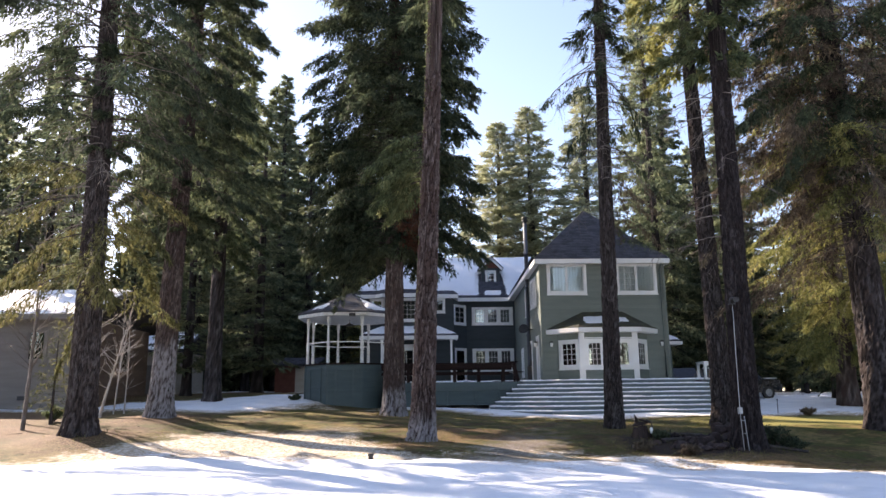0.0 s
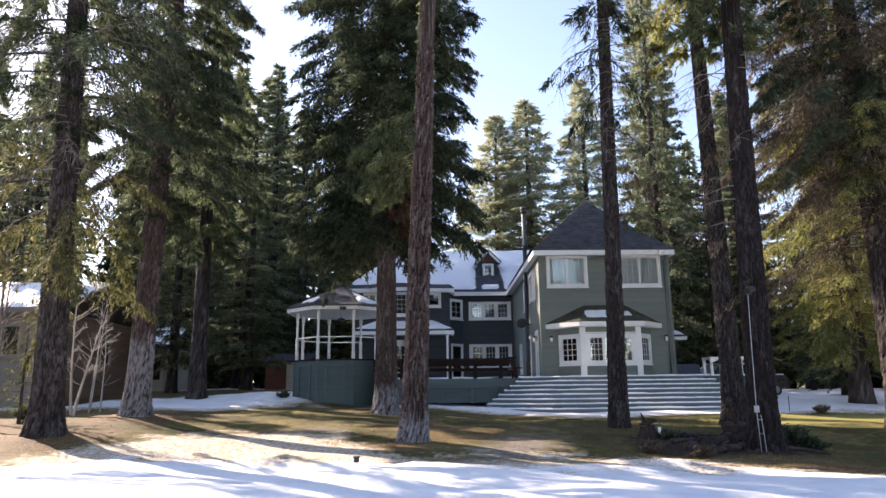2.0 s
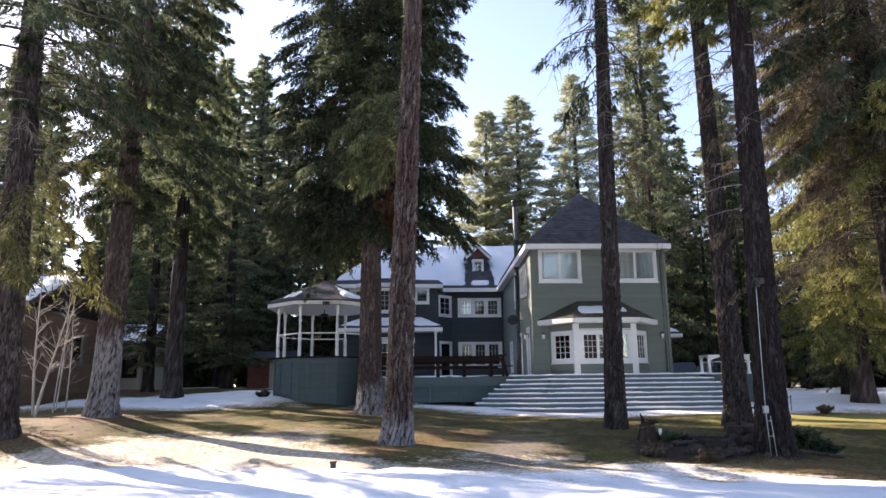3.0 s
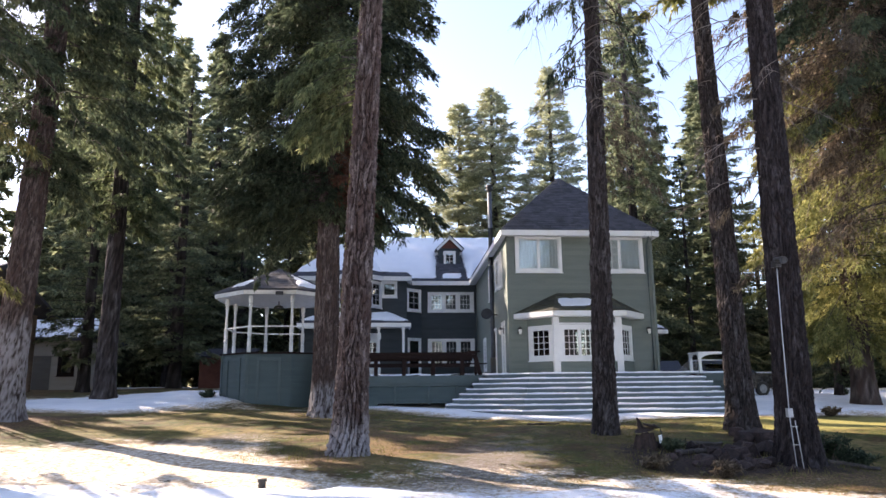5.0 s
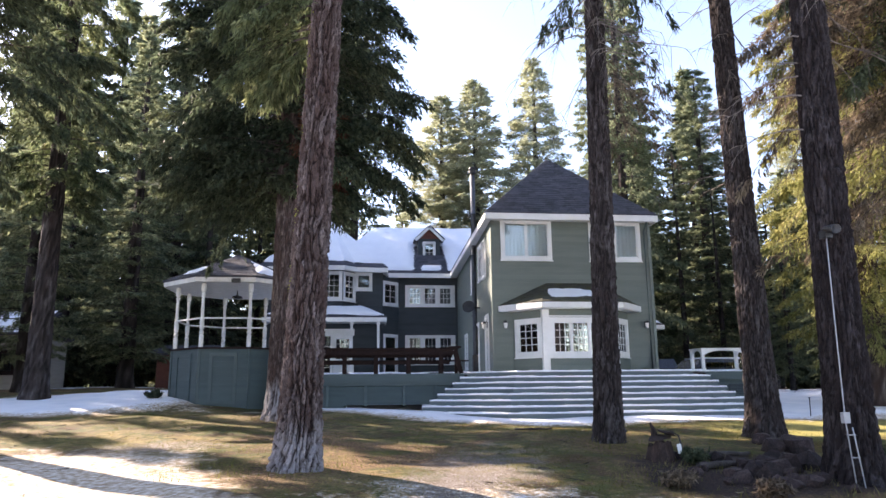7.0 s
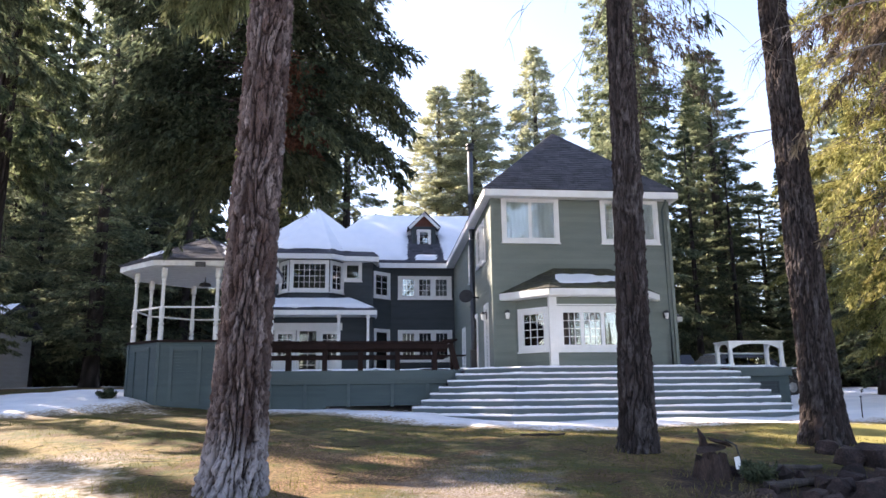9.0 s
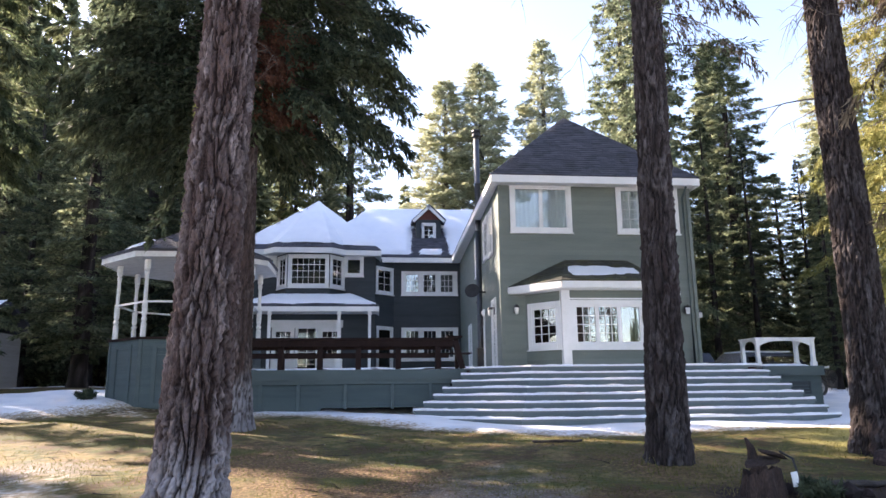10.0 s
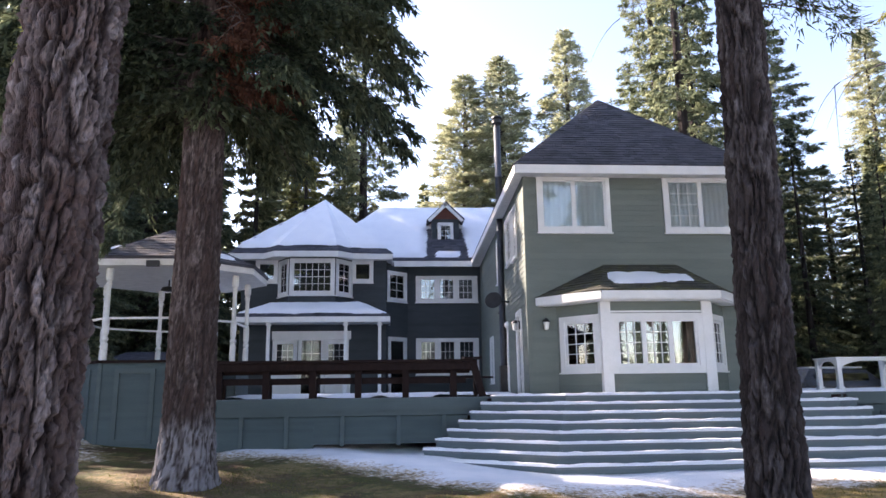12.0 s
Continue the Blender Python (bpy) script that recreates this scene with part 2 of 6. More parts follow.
        for a, b in cuts + [(length, length)]:
            if a > x + 0.01:
                pts = [(x, -lap, z), (a, -lap, z), (a, -0.005, top), (x, -0.005, top), (x, 0, z), (a, 0, z), (a, 0, top), (x, 0, top)]
                own = bmesh.new() if pieces else bm
                v = [own.verts.new(m @ Vector(p)) for p in pts]
                for f in ((0, 1, 2, 3), (1, 0, 4, 5), (3, 2, 6, 7), (0, 3, 7, 4), (2, 1, 5, 6)):
                    own.faces.new([v[i] for i in f])
                if pieces:
                    part("board", own, pieces, w)
            x = max(x, b)
        z = top
    if pieces:
        bm.free()
    else:
        tagged(part("siding", bm, mat, w), kind="stuff")
    return w


def window(house, m, w, h, sashes=1, cols=3, rows=3, plain=(), curtain=False, casing=0.11, mat=None, bars=True, name="window", label="", stile=0.055, glass=None):
    """A window in the wall frame m with its lower left corner at local 0: casing, sashes, panes, glazing bars."""
    mat = mat or WHITE
    bm = boxes((-casing, -0.05, -casing, 0, 0.06, h + casing), (w, -0.05, -casing, w + casing, 0.06, h + casing),
               (0, -0.05, h, w, 0.06, h + casing), (0, -0.06, -casing, w, 0.06, 0), m=m)
    win = part(name, bm, mat, house, label)
    part("sill", boxes((-casing - 0.03, -0.085, -casing - 0.035, w + casing + 0.03, 0.0, -casing), m=m), mat, win)
    sw = w / sashes
    for i in range(sashes):
        x0, x1, t, g = i * sw, (i + 1) * sw, 0.055, stile
        bm = boxes((x0, -0.02, 0, x0 + g, 0.04, h), (x1 - g, -0.02, 0, x1, 0.04, h), (x0 + g, -0.02, 0, x1 - g, 0.04, t), (x0 + g, -0.02, h - t, x1 - g, 0.04, h), m=m)
        part("sash", bm, mat, win)
        nc, nr = (cols, rows) if bars and i not in plain else (1, 1)
        gw, gh = (sw - 2 * g) / nc, (h - 2 * t) / nr
        for c in range(nc):
            for r in range(nr):
                xa, za = x0 + g + gw * c, t + gh * r
                pane = part("pane", boxes((xa, 0.008, za, xa + gw, 0.014, za + gh), m=m), CLEAR if curtain else glass or GLASS, win)
                pane.visible_shadow = False
        for c in range(1, nc):
            xa = x0 + g + gw * c
            part("glazing_bar", boxes((xa - 0.010, -0.012, t, xa + 0.010, 0.006, h - t), m=m), mat, win)
        for r in range(1, nr):
            za = t + gh * r
            part("glazing_bar", boxes((x0 + g, -0.010, za - 0.010, x1 - g, 0.005, za + 0.010), m=m), mat, win)
    if curtain:
        x0, x1 = 0, w
        bm = bmesh.new()
        n = 60
        lo = [bm.verts.new(m @ Vector((x0 + (x1 - x0) * k / n, 0.035 + 0.010 * math.sin(k * 1.3), 0))) for k in range(n + 1)]
        hi = [bm.verts.new(m @ Vector((x0 + (x1 - x0) * k / n, 0.035 + 0.010 * math.sin(k * 1.3 + 0.4), h))) for k in range(n + 1)]
        for k in range(n):
            bm.faces.new((lo[k], lo[k + 1], hi[k + 1], hi[k]))
        part("curtain", bm, CURTAIN, win, "white drawn curtain", True)
    return win


def shingles(roof, pts, mat, exposure=0.16, seed=1):
    """Rows of lapped shingles on one roof face; pts run along the eave first, seen from outside."""
    rng = random.Random(seed)
    o = Vector(pts[0])
    u = (Vector(pts[1]) - o).normalized()
    nrm = u.cross(Vector(pts[-1]) - o).normalized()
    v = nrm.cross(u)
    flat = [((Vector(p) - o).dot(u), (Vector(p) - o).dot(v)) for p in pts]
    top = max(b for _, b in flat)
    verts, faces = [], []

    def span(t):
        xs = []
        for (a0, b0), (a1, b1) in zip(flat, flat[1:] + flat[:1]):
            if (b0 - t) * (b1 - t) < 0:
                xs.append(a0 + (a1 - a0) * (t - b0) / (b1 - b0))
        return (min(xs), max(xs)) if len(xs) >= 2 else None

    t = 0.0
    while t < top:
        s0, s1 = span(t + 0.004), span(min(t + exposure, top - 0.004))
        if s0 and s1:
            x, end = s0[0], s0[1]
            while x < end - 0.02:
                wd = min(rng.uniform(0.16, 0.42), end - x)
                if wd < 0.03:
                    break
                a, b = x + 0.004, x + wd - 0.004
                lift = rng.uniform(0.014, 0.026)
                drop = rng.uniform(-0.012, 0.006)
                hi = min(t + exposure + 0.03, top)
                ca, cb = max(a, s1[0] - 0.02), min(b, s1[1] + 0.02)
                ca, cb = min(ca, cb), max(ca, cb)
                k = len(verts)
                for uu, vv, nn in ((a, t + drop, lift), (b, t + drop, lift), (cb, hi, 0.006), (ca, hi, 0.006), (a, t + drop, 0), (b, t + drop, 0)):
                    verts.append(o + u * uu + v * vv + nrm * nn)
                faces += [(k, k + 1, k + 2, k + 3), (k + 1, k, k + 4, k + 5), (k, k + 3, k + 4), (k + 2, k + 1, k + 5)]
                x += wd
        t += exposure
    me = bpy.data.meshes.new("shingles")
    me.from_pydata(verts, [], faces)
    me.materials.append(mat)
    ob = hang(new("shingles", me), roof)
    tagged(ob, kind="stuff")
    return ob


def roof_face(house, pts, mat, thick=0.12, seed=1, label="", exposure=0.16):
    o = Vector(pts[0])
    nrm = (Vector(pts[1]) - o).cross(Vector(pts[-1]) - o).normalized()
    bm = bmesh.new()
    hi = [bm.verts.new(Vector(p)) for p in pts]
    lo = [bm.verts.new(Vector(p) - nrm * thick) for p in pts]
    bm.faces.new(hi)
    bm.faces.new(lo[::-1])
    for i in range(len(pts)):
        j = (i + 1) % len(pts)
        bm.faces.new((lo[i], lo[j], hi[j], hi[i]))
    r = part("roof", bm, mat, house, label)
    shingles(r, pts, mat, exposure, seed)
    return r


def snow_on(pts, depth=0.09, inset=0.25, rough=0.3, res=0.16, seed=1.0, holes=None, edges=None, label="sheet of old snow lying on a roof"):
    """Snow lying on a sloping face: a lumpy sheet with an uneven melted edge."""
    o = Vector(pts[0])
    u = (Vector(pts[1]) - o).normalized()
    nrm = u.cross(Vector(pts[-1]) - o).normalized()
    v = nrm.cross(u)
    flat = [((Vector(p) - o).dot(u), (Vector(p) - o).dot(v)) for p in pts]
    area = sum(a[0] * b[1] - b[0] * a[1] for a, b in zip(flat, flat[1:] + flat[:1]))
    c = [Vector(p) for p in pts] + [Vector(pts[-1])]
    nu = max(2, int(max((c[1] - c[0]).length, (c[2] - c[3]).length) / res))
    nv = max(2, int(max((c[3] - c[0]).length, (c[2] - c[1]).length) / res))

    def place(i, j):
        return c[0].lerp(c[1], i / nu).lerp(c[3].lerp(c[2], i / nu), j / nv)

    hgt, grid = {}, {}
    for i in range(nu + 1):
        for j in range(nv + 1):
            p = place(i, j)
            a, b = (p - o).dot(u), (p - o).dot(v)
            d = 1e9
            for q, ((a0, b0), (a1, b1)) in enumerate(zip(flat, flat[1:] + flat[:1])):
                if edges is not None and q not in edges:
                    continue
                ln = math.hypot(a1 - a0, b1 - b0)
                s = ((a1 - a0) * (b - b0) - (b1 - b0) * (a - a0)) / ln
                d = min(d, s if area > 0 else -s)
            e = inset + rough * noise.noise(p * 0.9 + Vector((seed, 0, 0))) + 0.4 * rough * noise.noise(p * 3.7)
            d -= e
            if holes:
                d = min(d, holes(p) + 0.3 * rough * noise.noise(p * 3.1))
            hgt[i, j] = d
    bm = bmesh.new()
    for (i, j), d in hgt.items():
        near = any(hgt.get((i + x, j + y), -1) > 0 for x in (-1, 0, 1) for y in (-1, 0, 1))
        if not near:
            continue
        p = place(i, j)
        k = min(1.0, max(0.0, d / 0.25)) ** 0.5
        p += Vector((0, 0, 1)) * (0.03 + depth * k * (1 + 0.35 * noise.noise(p * 1.3)) if d > 0 else 0.004)
        grid[i, j] = bm.verts.new(p)
    for i in range(nu):
        for j in range(nv):
            q = [(i, j), (i + 1, j), (i + 1, j + 1), (i, j + 1)]
            if all(c in grid for c in q) and sum(hgt[c] > 0 for c in q) >= 1:
                bm.faces.new([grid[c] for c in q])
    if not bm.faces:
        bm.free()
        return None
    for vtx in [x for x in bm.verts if not x.link_faces]:
        bm.verts.remove(vtx)
    return tagged(link_bm("snow_cover", bm, SNOW, True), label, "snow", kind="stuff")

# ---------------------------------------------------------------- ground
GROUND_Y = [-3000, -8, 8, 13, 18, 20.2, 23, 28, 34, 42, 60, 100, 3000]
GROUND_Z = [-0.4, -0.15, -0.05, 0.0, 0.16, 0.33, 0.52, 0.72, 1.05, 1.28, 1.5, 1.6, 1.6]


def ground_z(x, y):
    """The lie of the land: it climbs gently towards the houses, a little more on the side of the old firs."""
    x, y = np.asarray(x, float), np.asarray(y, float)
    z = np.interp(y, GROUND_Y, GROUND_Z)
    z = z - 0.022 * np.clip(x, 0, 10) * np.exp(-((y - 17) / 5.0) ** 2)
    z = z + 0.12 * np.clip(-x - 4, 0, 8) / 4 * np.exp(-((y - 25) / 8.0) ** 2)
    z = z + 0.14 * np.clip((2.5 - x) / 3, 0, 1) * np.exp(-((y - 28.5) / 4.0) ** 2)
    z = z - 0.14 * np.exp(-((x - 2.5) / 1.2) ** 2 - ((y - 32.2) / 0.7) ** 2)
    z = z - 0.07 * np.exp(-((x - 7.8) / 5.0) ** 4 - ((y - 28.4) / 1.5) ** 2)
    bank = np.clip((y - 29.3) / 6.5, 0, 1)
    z = z + 0.50 * bank * bank * (3 - 2 * bank) * np.clip((-x - 2.2) / 2.6, 0, 1)
    near = np.exp(-(np.hypot(x, y - 20) / 60) ** 2)
    z = z + near * (0.03 * np.sin(0.9 * x + 0.4 * y) + 0.02 * np.sin(1.7 * y - 0.6 * x + 1) + 0.012 * np.sin(3.1 * x + 2.3 * y))
    for cx, cy, a, w in ((-9.5, 20.4, 0.22, 1.5), (-8.9, 24.8, 0.18, 1.5), (8.35, 18.6, 0.10, 1.2), (13.9, 21.4, 0.15, 1.4)):
        z = z + a * np.exp(-((x - cx) ** 2 + (y - cy) ** 2) / w ** 2)
    return z


def lattice(u, v, seed):
    """Smooth value noise over the plane, between 0 and 1."""
    rng = np.random.default_rng(seed)
    table = rng.random((256, 256))
    iu, iv = np.floor(u).astype(int), np.floor(v).astype(int)
    fu, fv = u - iu, v - iv
    fu, fv = fu * fu * (3 - 2 * fu), fv * fv * (3 - 2 * fv)
    a, b = table[iu % 256, iv % 256], table[(iu + 1) % 256, iv % 256]
    c, d = table[iu % 256, (iv + 1) % 256], table[(iu + 1) % 256, (iv + 1) % 256]
    return (a * (1 - fu) + b * fu) * (1 - fv) + (c * (1 - fu) + d * fu) * fv


def clump(u, v, seed):
    return 0.5 * lattice(u, v, seed) + 0.3 * lattice(u * 2.3 + 7, v * 2.3, seed + 1) + 0.2 * lattice(u * 5.1, v * 5.1 + 3, seed + 2)


def snow_depth(x, y):
    """Where snow lies: above 0 covered, below 0 bare. The track, the path, the foot of the steps and the open field."""
    n = clump(x * 0.55 + 40, y * 0.75 + 40, 5) - 0.5
    fine = clump(x * 2.2 + 11, y * 3.0 + 4, 9) - 0.5
    edge = np.interp(x, [-30, -12, -8.5, -6.5, -5, -3.5, -2, -1.2, 0, 2, 4, 6, 8, 10, 14, 30], [13.5, 14, 16.4, 17.8, 18.2, 18.2, 18.0, 17.8, 17.5, 17.2, 17.5, 17.0, 16.0, 14.4, 12.8, 12])
    track = (edge - y) * 0.30
    upper = np.interp(x, [-30, -14, -10, -6, -4.6], [30.5, 31.6, 34.0, 36.0, 36.5])
    lower = np.interp(x, [-30, -14, -10, -7, -4.6], [28.8, 28.9, 29.2, 29.8, 31.5])
    path = np.minimum(np.minimum(y - lower, upper - y), (-4.4 - x)) * 0.6
    path = np.where(x < -14, path - 0.35, path)
    foot_low = np.interp(x, [-2, 0, 2.6, 4.2, 7, 11, 13.5, 16, 30, 60], [31.6, 31.0, 29.0, 27.2, 27.2, 27.5, 27.4, 26.8, 26.6, 26])
    foot = np.minimum(y - foot_low, x + 1.8) * 0.6
    foot = np.where((y > 38) & (x < 12), -1, foot)
    far = np.where(y > 44, clump(x * 0.12 + 9, y * 0.12 + 9, 31) - 0.37, -1)
    d = np.maximum.reduce([track, path, foot, far * 3])
    d = np.where(y > 90, -1, d)
    return d + 1.1 * n + 0.5 * fine


def sand_depth(x, y):
    """Where the ground is pale trodden sand: a tongue that runs up from the track on the side of the old firs."""
    edge = np.interp(x, [-14, -12, -8.5, -6.5, -5, -3.5, -2, -1.2, 0, 2], [14, 15, 18.6, 21.8, 22.9, 23.0, 21.9, 20.1, 17.8, 12])
    return (edge - y) * 0.34 + 1.0 * (clump(x * 0.55 + 40, y * 0.75 + 40, 5) - 0.5) + 0.5 * (clump(x * 2.2 + 11, y * 3.0 + 4, 9) - 0.5)


def spread(a, b, step, far, grow=1.35):
    """Grid lines: even from a to b, then ever wider apart out to far."""
    out = list(np.arange(a, b + step / 2, step))
    s, lo, hi = step, a, out[-1]
    while hi < far:
        s *= grow
        hi += s
        out.append(hi)
    s = step
    while lo > -far:
        s *= grow
        lo -= s
        out.insert(0, lo)
    return np.array(out)


def ground_material():
    m = bpy.data.materials.new("lawn_and_snow")
    m.use_nodes = True
    n, l = m.node_tree.nodes, m.node_tree.links
    bsdf = n["Principled BSDF"]
    geo = n.new("ShaderNodeNewGeometry")

    def tex(scale, detail=4):
        t = n.new("ShaderNodeTexNoise")
        t.inputs["Scale"].default_value, t.inputs["Detail"].default_value = scale, detail
        l.new(geo.outputs["Position"], t.inputs["Vector"])
        return t.outputs["Fac"]

    def ramp(src, stops):
        r = n.new("ShaderNodeValToRGB")
        e = r.color_ramp.elements
        e[0].position, e[0].color = stops[0][0], (*stops[0][1], 1)
        e[1].position, e[1].color = stops[-1][0], (*stops[-1][1], 1)
        for p, c in stops[1:-1]:
            e.new(p).color = (*c, 1)
        l.new(src, r.inputs["Fac"])
        return r.outputs["Color"]

    def mix(fac, a, b):
        x = n.new("ShaderNodeMix")
        x.data_type = "RGBA"
        l.new(fac, x.inputs[0])
        l.new(a, x.inputs[6])
        l.new(b, x.inputs[7])
        return x.outputs[2]

    def attr(name):
        a = n.new("ShaderNodeAttribute")
        a.attribute_name = name
        return a.outputs["Fac"]

    def sums(a, b, k, lo, hi):
        """a + k * (b - 0.5), stretched from lo..hi to 0..1."""
        q = n.new("ShaderNodeMath")
        q.operation = "MULTIPLY_ADD"
        q.inputs[1].default_value = k
        l.new(b, q.inputs[0])
        l.new(a, q.inputs[2])
        r = n.new("ShaderNodeMapRange")
        r.inputs["From Min"].default_value, r.inputs["From Max"].default_value = lo + k / 2, hi + k / 2
        l.new(q.outputs[0], r.inputs["Value"])
        return r.outputs[0]

    green = ramp(tex(60), [(0.3, (0.028, 0.036, 0.007)), (0.7, (0.082, 0.090, 0.017))])
    earth = ramp(tex(48), [(0.3, (0.030, 0.017, 0.007)), (0.7, (0.105, 0.062, 0.025))])
    straw = ramp(tex(75), [(0.3, (0.10, 0.076, 0.027)), (0.7, (0.27, 0.20, 0.078))])
    grass = mix(sums(tex(1.5, 5), tex(9.0), 0.4, 0.44, 0.60), green, earth)
    grass = mix(sums(tex(0.8, 5), tex(6.0), 0.55, 0.46, 0.66), grass, straw)
    litter = ramp(tex(24), [(0.32, (0.042, 0.022, 0.011)), (0.5, (0.12, 0.068, 0.032)), (0.7, (0.31, 0.205, 0.105))])
    gravel = ramp(tex(40, 6), [(0.34, (0.062, 0.045, 0.034)), (0.5, (0.155, 0.125, 0.100)), (0.66, (0.36, 0.335, 0.30))])
    bare = mix(sums(attr("litter"), tex(3.5), 0.7, 0.25, 0.75), grass, litter)
    # brighter yellow-green that paints sunlight onto parts of the lawn
    dry = ramp(tex(55), [(0.3, (0.13, 0.125, 0.034)), (0.7, (0.34, 0.30, 0.10))])
    bare = mix(sums(attr("dry"), tex(3.0, 5), 0.8, 0.35, 0.75), bare, dry)
    bare = mix(sums(attr("trod"), tex(2.6, 6), 1.0, 0.35, 0.75), bare, gravel)
    white = ramp(tex(1.3, 5), [(0.35, (0.74, 0.77, 0.80)), (0.6, (0.86, 0.87, 0.88))])
    dirty = mix(sums(attr("litter"), tex(19, 6), 1.9, 0.72, 1.2), white, litter)
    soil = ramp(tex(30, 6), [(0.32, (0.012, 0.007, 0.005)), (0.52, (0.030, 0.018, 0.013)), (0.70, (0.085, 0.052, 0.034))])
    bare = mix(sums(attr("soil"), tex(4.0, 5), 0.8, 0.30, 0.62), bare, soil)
    sand = ramp(tex(9, 7), [(0.30, (0.28, 0.200, 0.115)), (0.5, (0.52, 0.44, 0.335)), (0.66, (0.72, 0.68, 0.61))])
    bare = mix(sums(attr("sand"), tex(5.0, 6), 1.2, -0.15, 0.35), bare, sand)
    slush = ramp(tex(16, 6), [(0.34, (0.24, 0.165, 0.085)), (0.5, (0.46, 0.37, 0.25)), (0.66, (0.72, 0.70, 0.66))])
    rim = mix(sums(attr("snow"), tex(7.0, 7), 1.3, -0.34, 0.02), bare, slush)
    cover = sums(attr("snow"), tex(11.0, 7), 1.2, 0.0, 0.36)
    l.new(mix(cover, rim, dirty), bsdf.inputs["Base Color"])
    bsdf.inputs["Roughness"].default_value = 0.85
    bsdf.inputs["Specular IOR Level"].default_value = 0.25
    relief = n.new("ShaderNodeBump")
    relief.inputs["Strength"].default_value, relief.inputs["Distance"].default_value = 0.5, 0.04
    l.new(tex(13, 6), relief.inputs["Height"])
    l.new(relief.outputs[0], bsdf.inputs["Normal"])
    return m


gx, gy = spread(-20, 24, 0.2, 2600), spread(4, 42, 0.2, 2600)
GX, GY = np.meshgrid(gx, gy, indexing="ij")
SD = snow_depth(GX, GY)
TREES_NEAR = [(-9.5, 20.3), (-8.9, 24.7), (-0.1, 20.1), (-1.1, 27.9), (6.1, 22.9), (9.9, 23.5), (8.35, 18.6), (13.9, 21.3), (6.5, 19.5), (-12.5, 22)]
LITTER = np.zeros_like(GX)
for tx, ty in TREES_NEAR:
    LITTER = np.maximum(LITTER, (0.6 if -3 < tx < 7 else 0.3 if tx > 9 else 0.95) * np.exp(-((GX - tx) ** 2 + (GY - ty) ** 2) / 2.2 ** 2))
LITTER = np.maximum(LITTER, 0.8 * np.clip((GY - 36) / 8, 0, 1))
LITTER = np.maximum(LITTER, 0.75 * np.clip((-GX - 9) / 5, 0, 1))
LITTER = np.maximum(LITTER, 0.58 * np.exp(-((GY - 16.3) / 1.8) ** 2) * np.clip((GX + 1) / 3, 0, 1))
LITTER = np.maximum(LITTER, 1.0 * np.exp(-((GX - 7.7) / 2.4) ** 4 - ((GY - 19.4) / 1.9) ** 4))
LITTER = np.maximum(LITTER, 0.72 * np.clip((clump(GX * 0.45 + 21, GY * 0.8 + 5, 57) - 0.47) * 7, 0, 1) * np.exp(-((GY - 21.5) / 5.5) ** 4) * np.exp(-((GX + 1) / 8.0) ** 4))
TROD = np.exp(-((GX - 2.6 - 0.25 * (GY - 19)) / 1.5) ** 2) * np.interp(GY, [15, 17, 21, 25], [0.9, 0.9, 0.7, 0.0])
TROD = np.maximum(TROD, 0.8 * np.exp(-((GX + 3.0) / 1.8) ** 2 - ((GY - 23.0) / 1.0) ** 2))
LITTER = np.maximum(LITTER, 0.45 * np.exp(-(SD / 0.35) ** 2))
# two lawn patches whose sunlit look is put into the colour
SUNNY = np.maximum(0.95 * np.exp(-((GX - 13.2) / 4.2) ** 4 - ((GY - 24.8) / 2.2) ** 4), 0.45 * np.exp(-((GX + 5.5) / 3.5) ** 4 - ((GY - 23.6) / 1.3) ** 4))
SAND = sand_depth(GX, GY)
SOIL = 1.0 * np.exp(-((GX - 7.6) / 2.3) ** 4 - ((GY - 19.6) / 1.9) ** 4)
GZ = ground_z(GX, GY) + 0.05 * np.clip(SD * 4, 0, 1) + 0.012 * (clump(GX * 3, GY * 3, 77) - 0.5)
nx, ny = len(gx), len(gy)
quad = (np.arange(nx - 1)[:, None] * ny + np.arange(ny - 1)[None, :]).ravel()
gme = bpy.data.meshes.new("ground")
gme.from_pydata(np.stack([GX.ravel(), GY.ravel(), GZ.ravel()], 1).tolist(), [], np.stack([quad, quad + ny, quad + ny + 1, quad + 1], 1).tolist())
for key, arr in (("snow", SD), ("litter", LITTER), ("trod", TROD), ("dry", SUNNY), ("sand", SAND), ("soil", SOIL)):
    gme.attributes.new(key, "FLOAT", "POINT").data.foreach_set("value", arr.ravel().astype(np.float32))
gme.polygons.foreach_set("use_smooth", [True] * len(gme.polygons))
gme.materials.append(ground_material())
tagged(new("ground", gme), "dry winter lawn with pine litter and patches of snow", "ground", kind="structure")


def gz(x, y):
    return float(ground_z(x, y))


# ---------------------------------------------------------------- trees


def mesh_from(name, verts, faces, mat, smooth=False, **attrs):
    me = bpy.data.meshes.new(name)
    me.from_pydata(verts.tolist() if hasattr(verts, "tolist") else verts, [], faces.tolist() if hasattr(faces, "tolist") else faces)
    for key, arr in attrs.items():
        me.attributes.new(key, "FLOAT", "POINT").data.foreach_set("value", np.asarray(arr, np.float32))
    if smooth:
        me.polygons.foreach_set("use_smooth", [True] * len(me.polygons))
    me.materials.append(mat)
    return me


def bark_material(name, furrow, plate, pale, warm=(0.52, 0.40, 0.37)):
    m = bpy.data.materials.new(name)
    m.use_nodes = True
    n, l = m.node_tree.nodes, m.node_tree.links
    bsdf = n["Principled BSDF"]
    geo = n.new("ShaderNodeNewGeometry")
    mp = n.new("ShaderNodeMapping")
    mp.inputs["Scale"].default_value = (1, 1, 0.3)
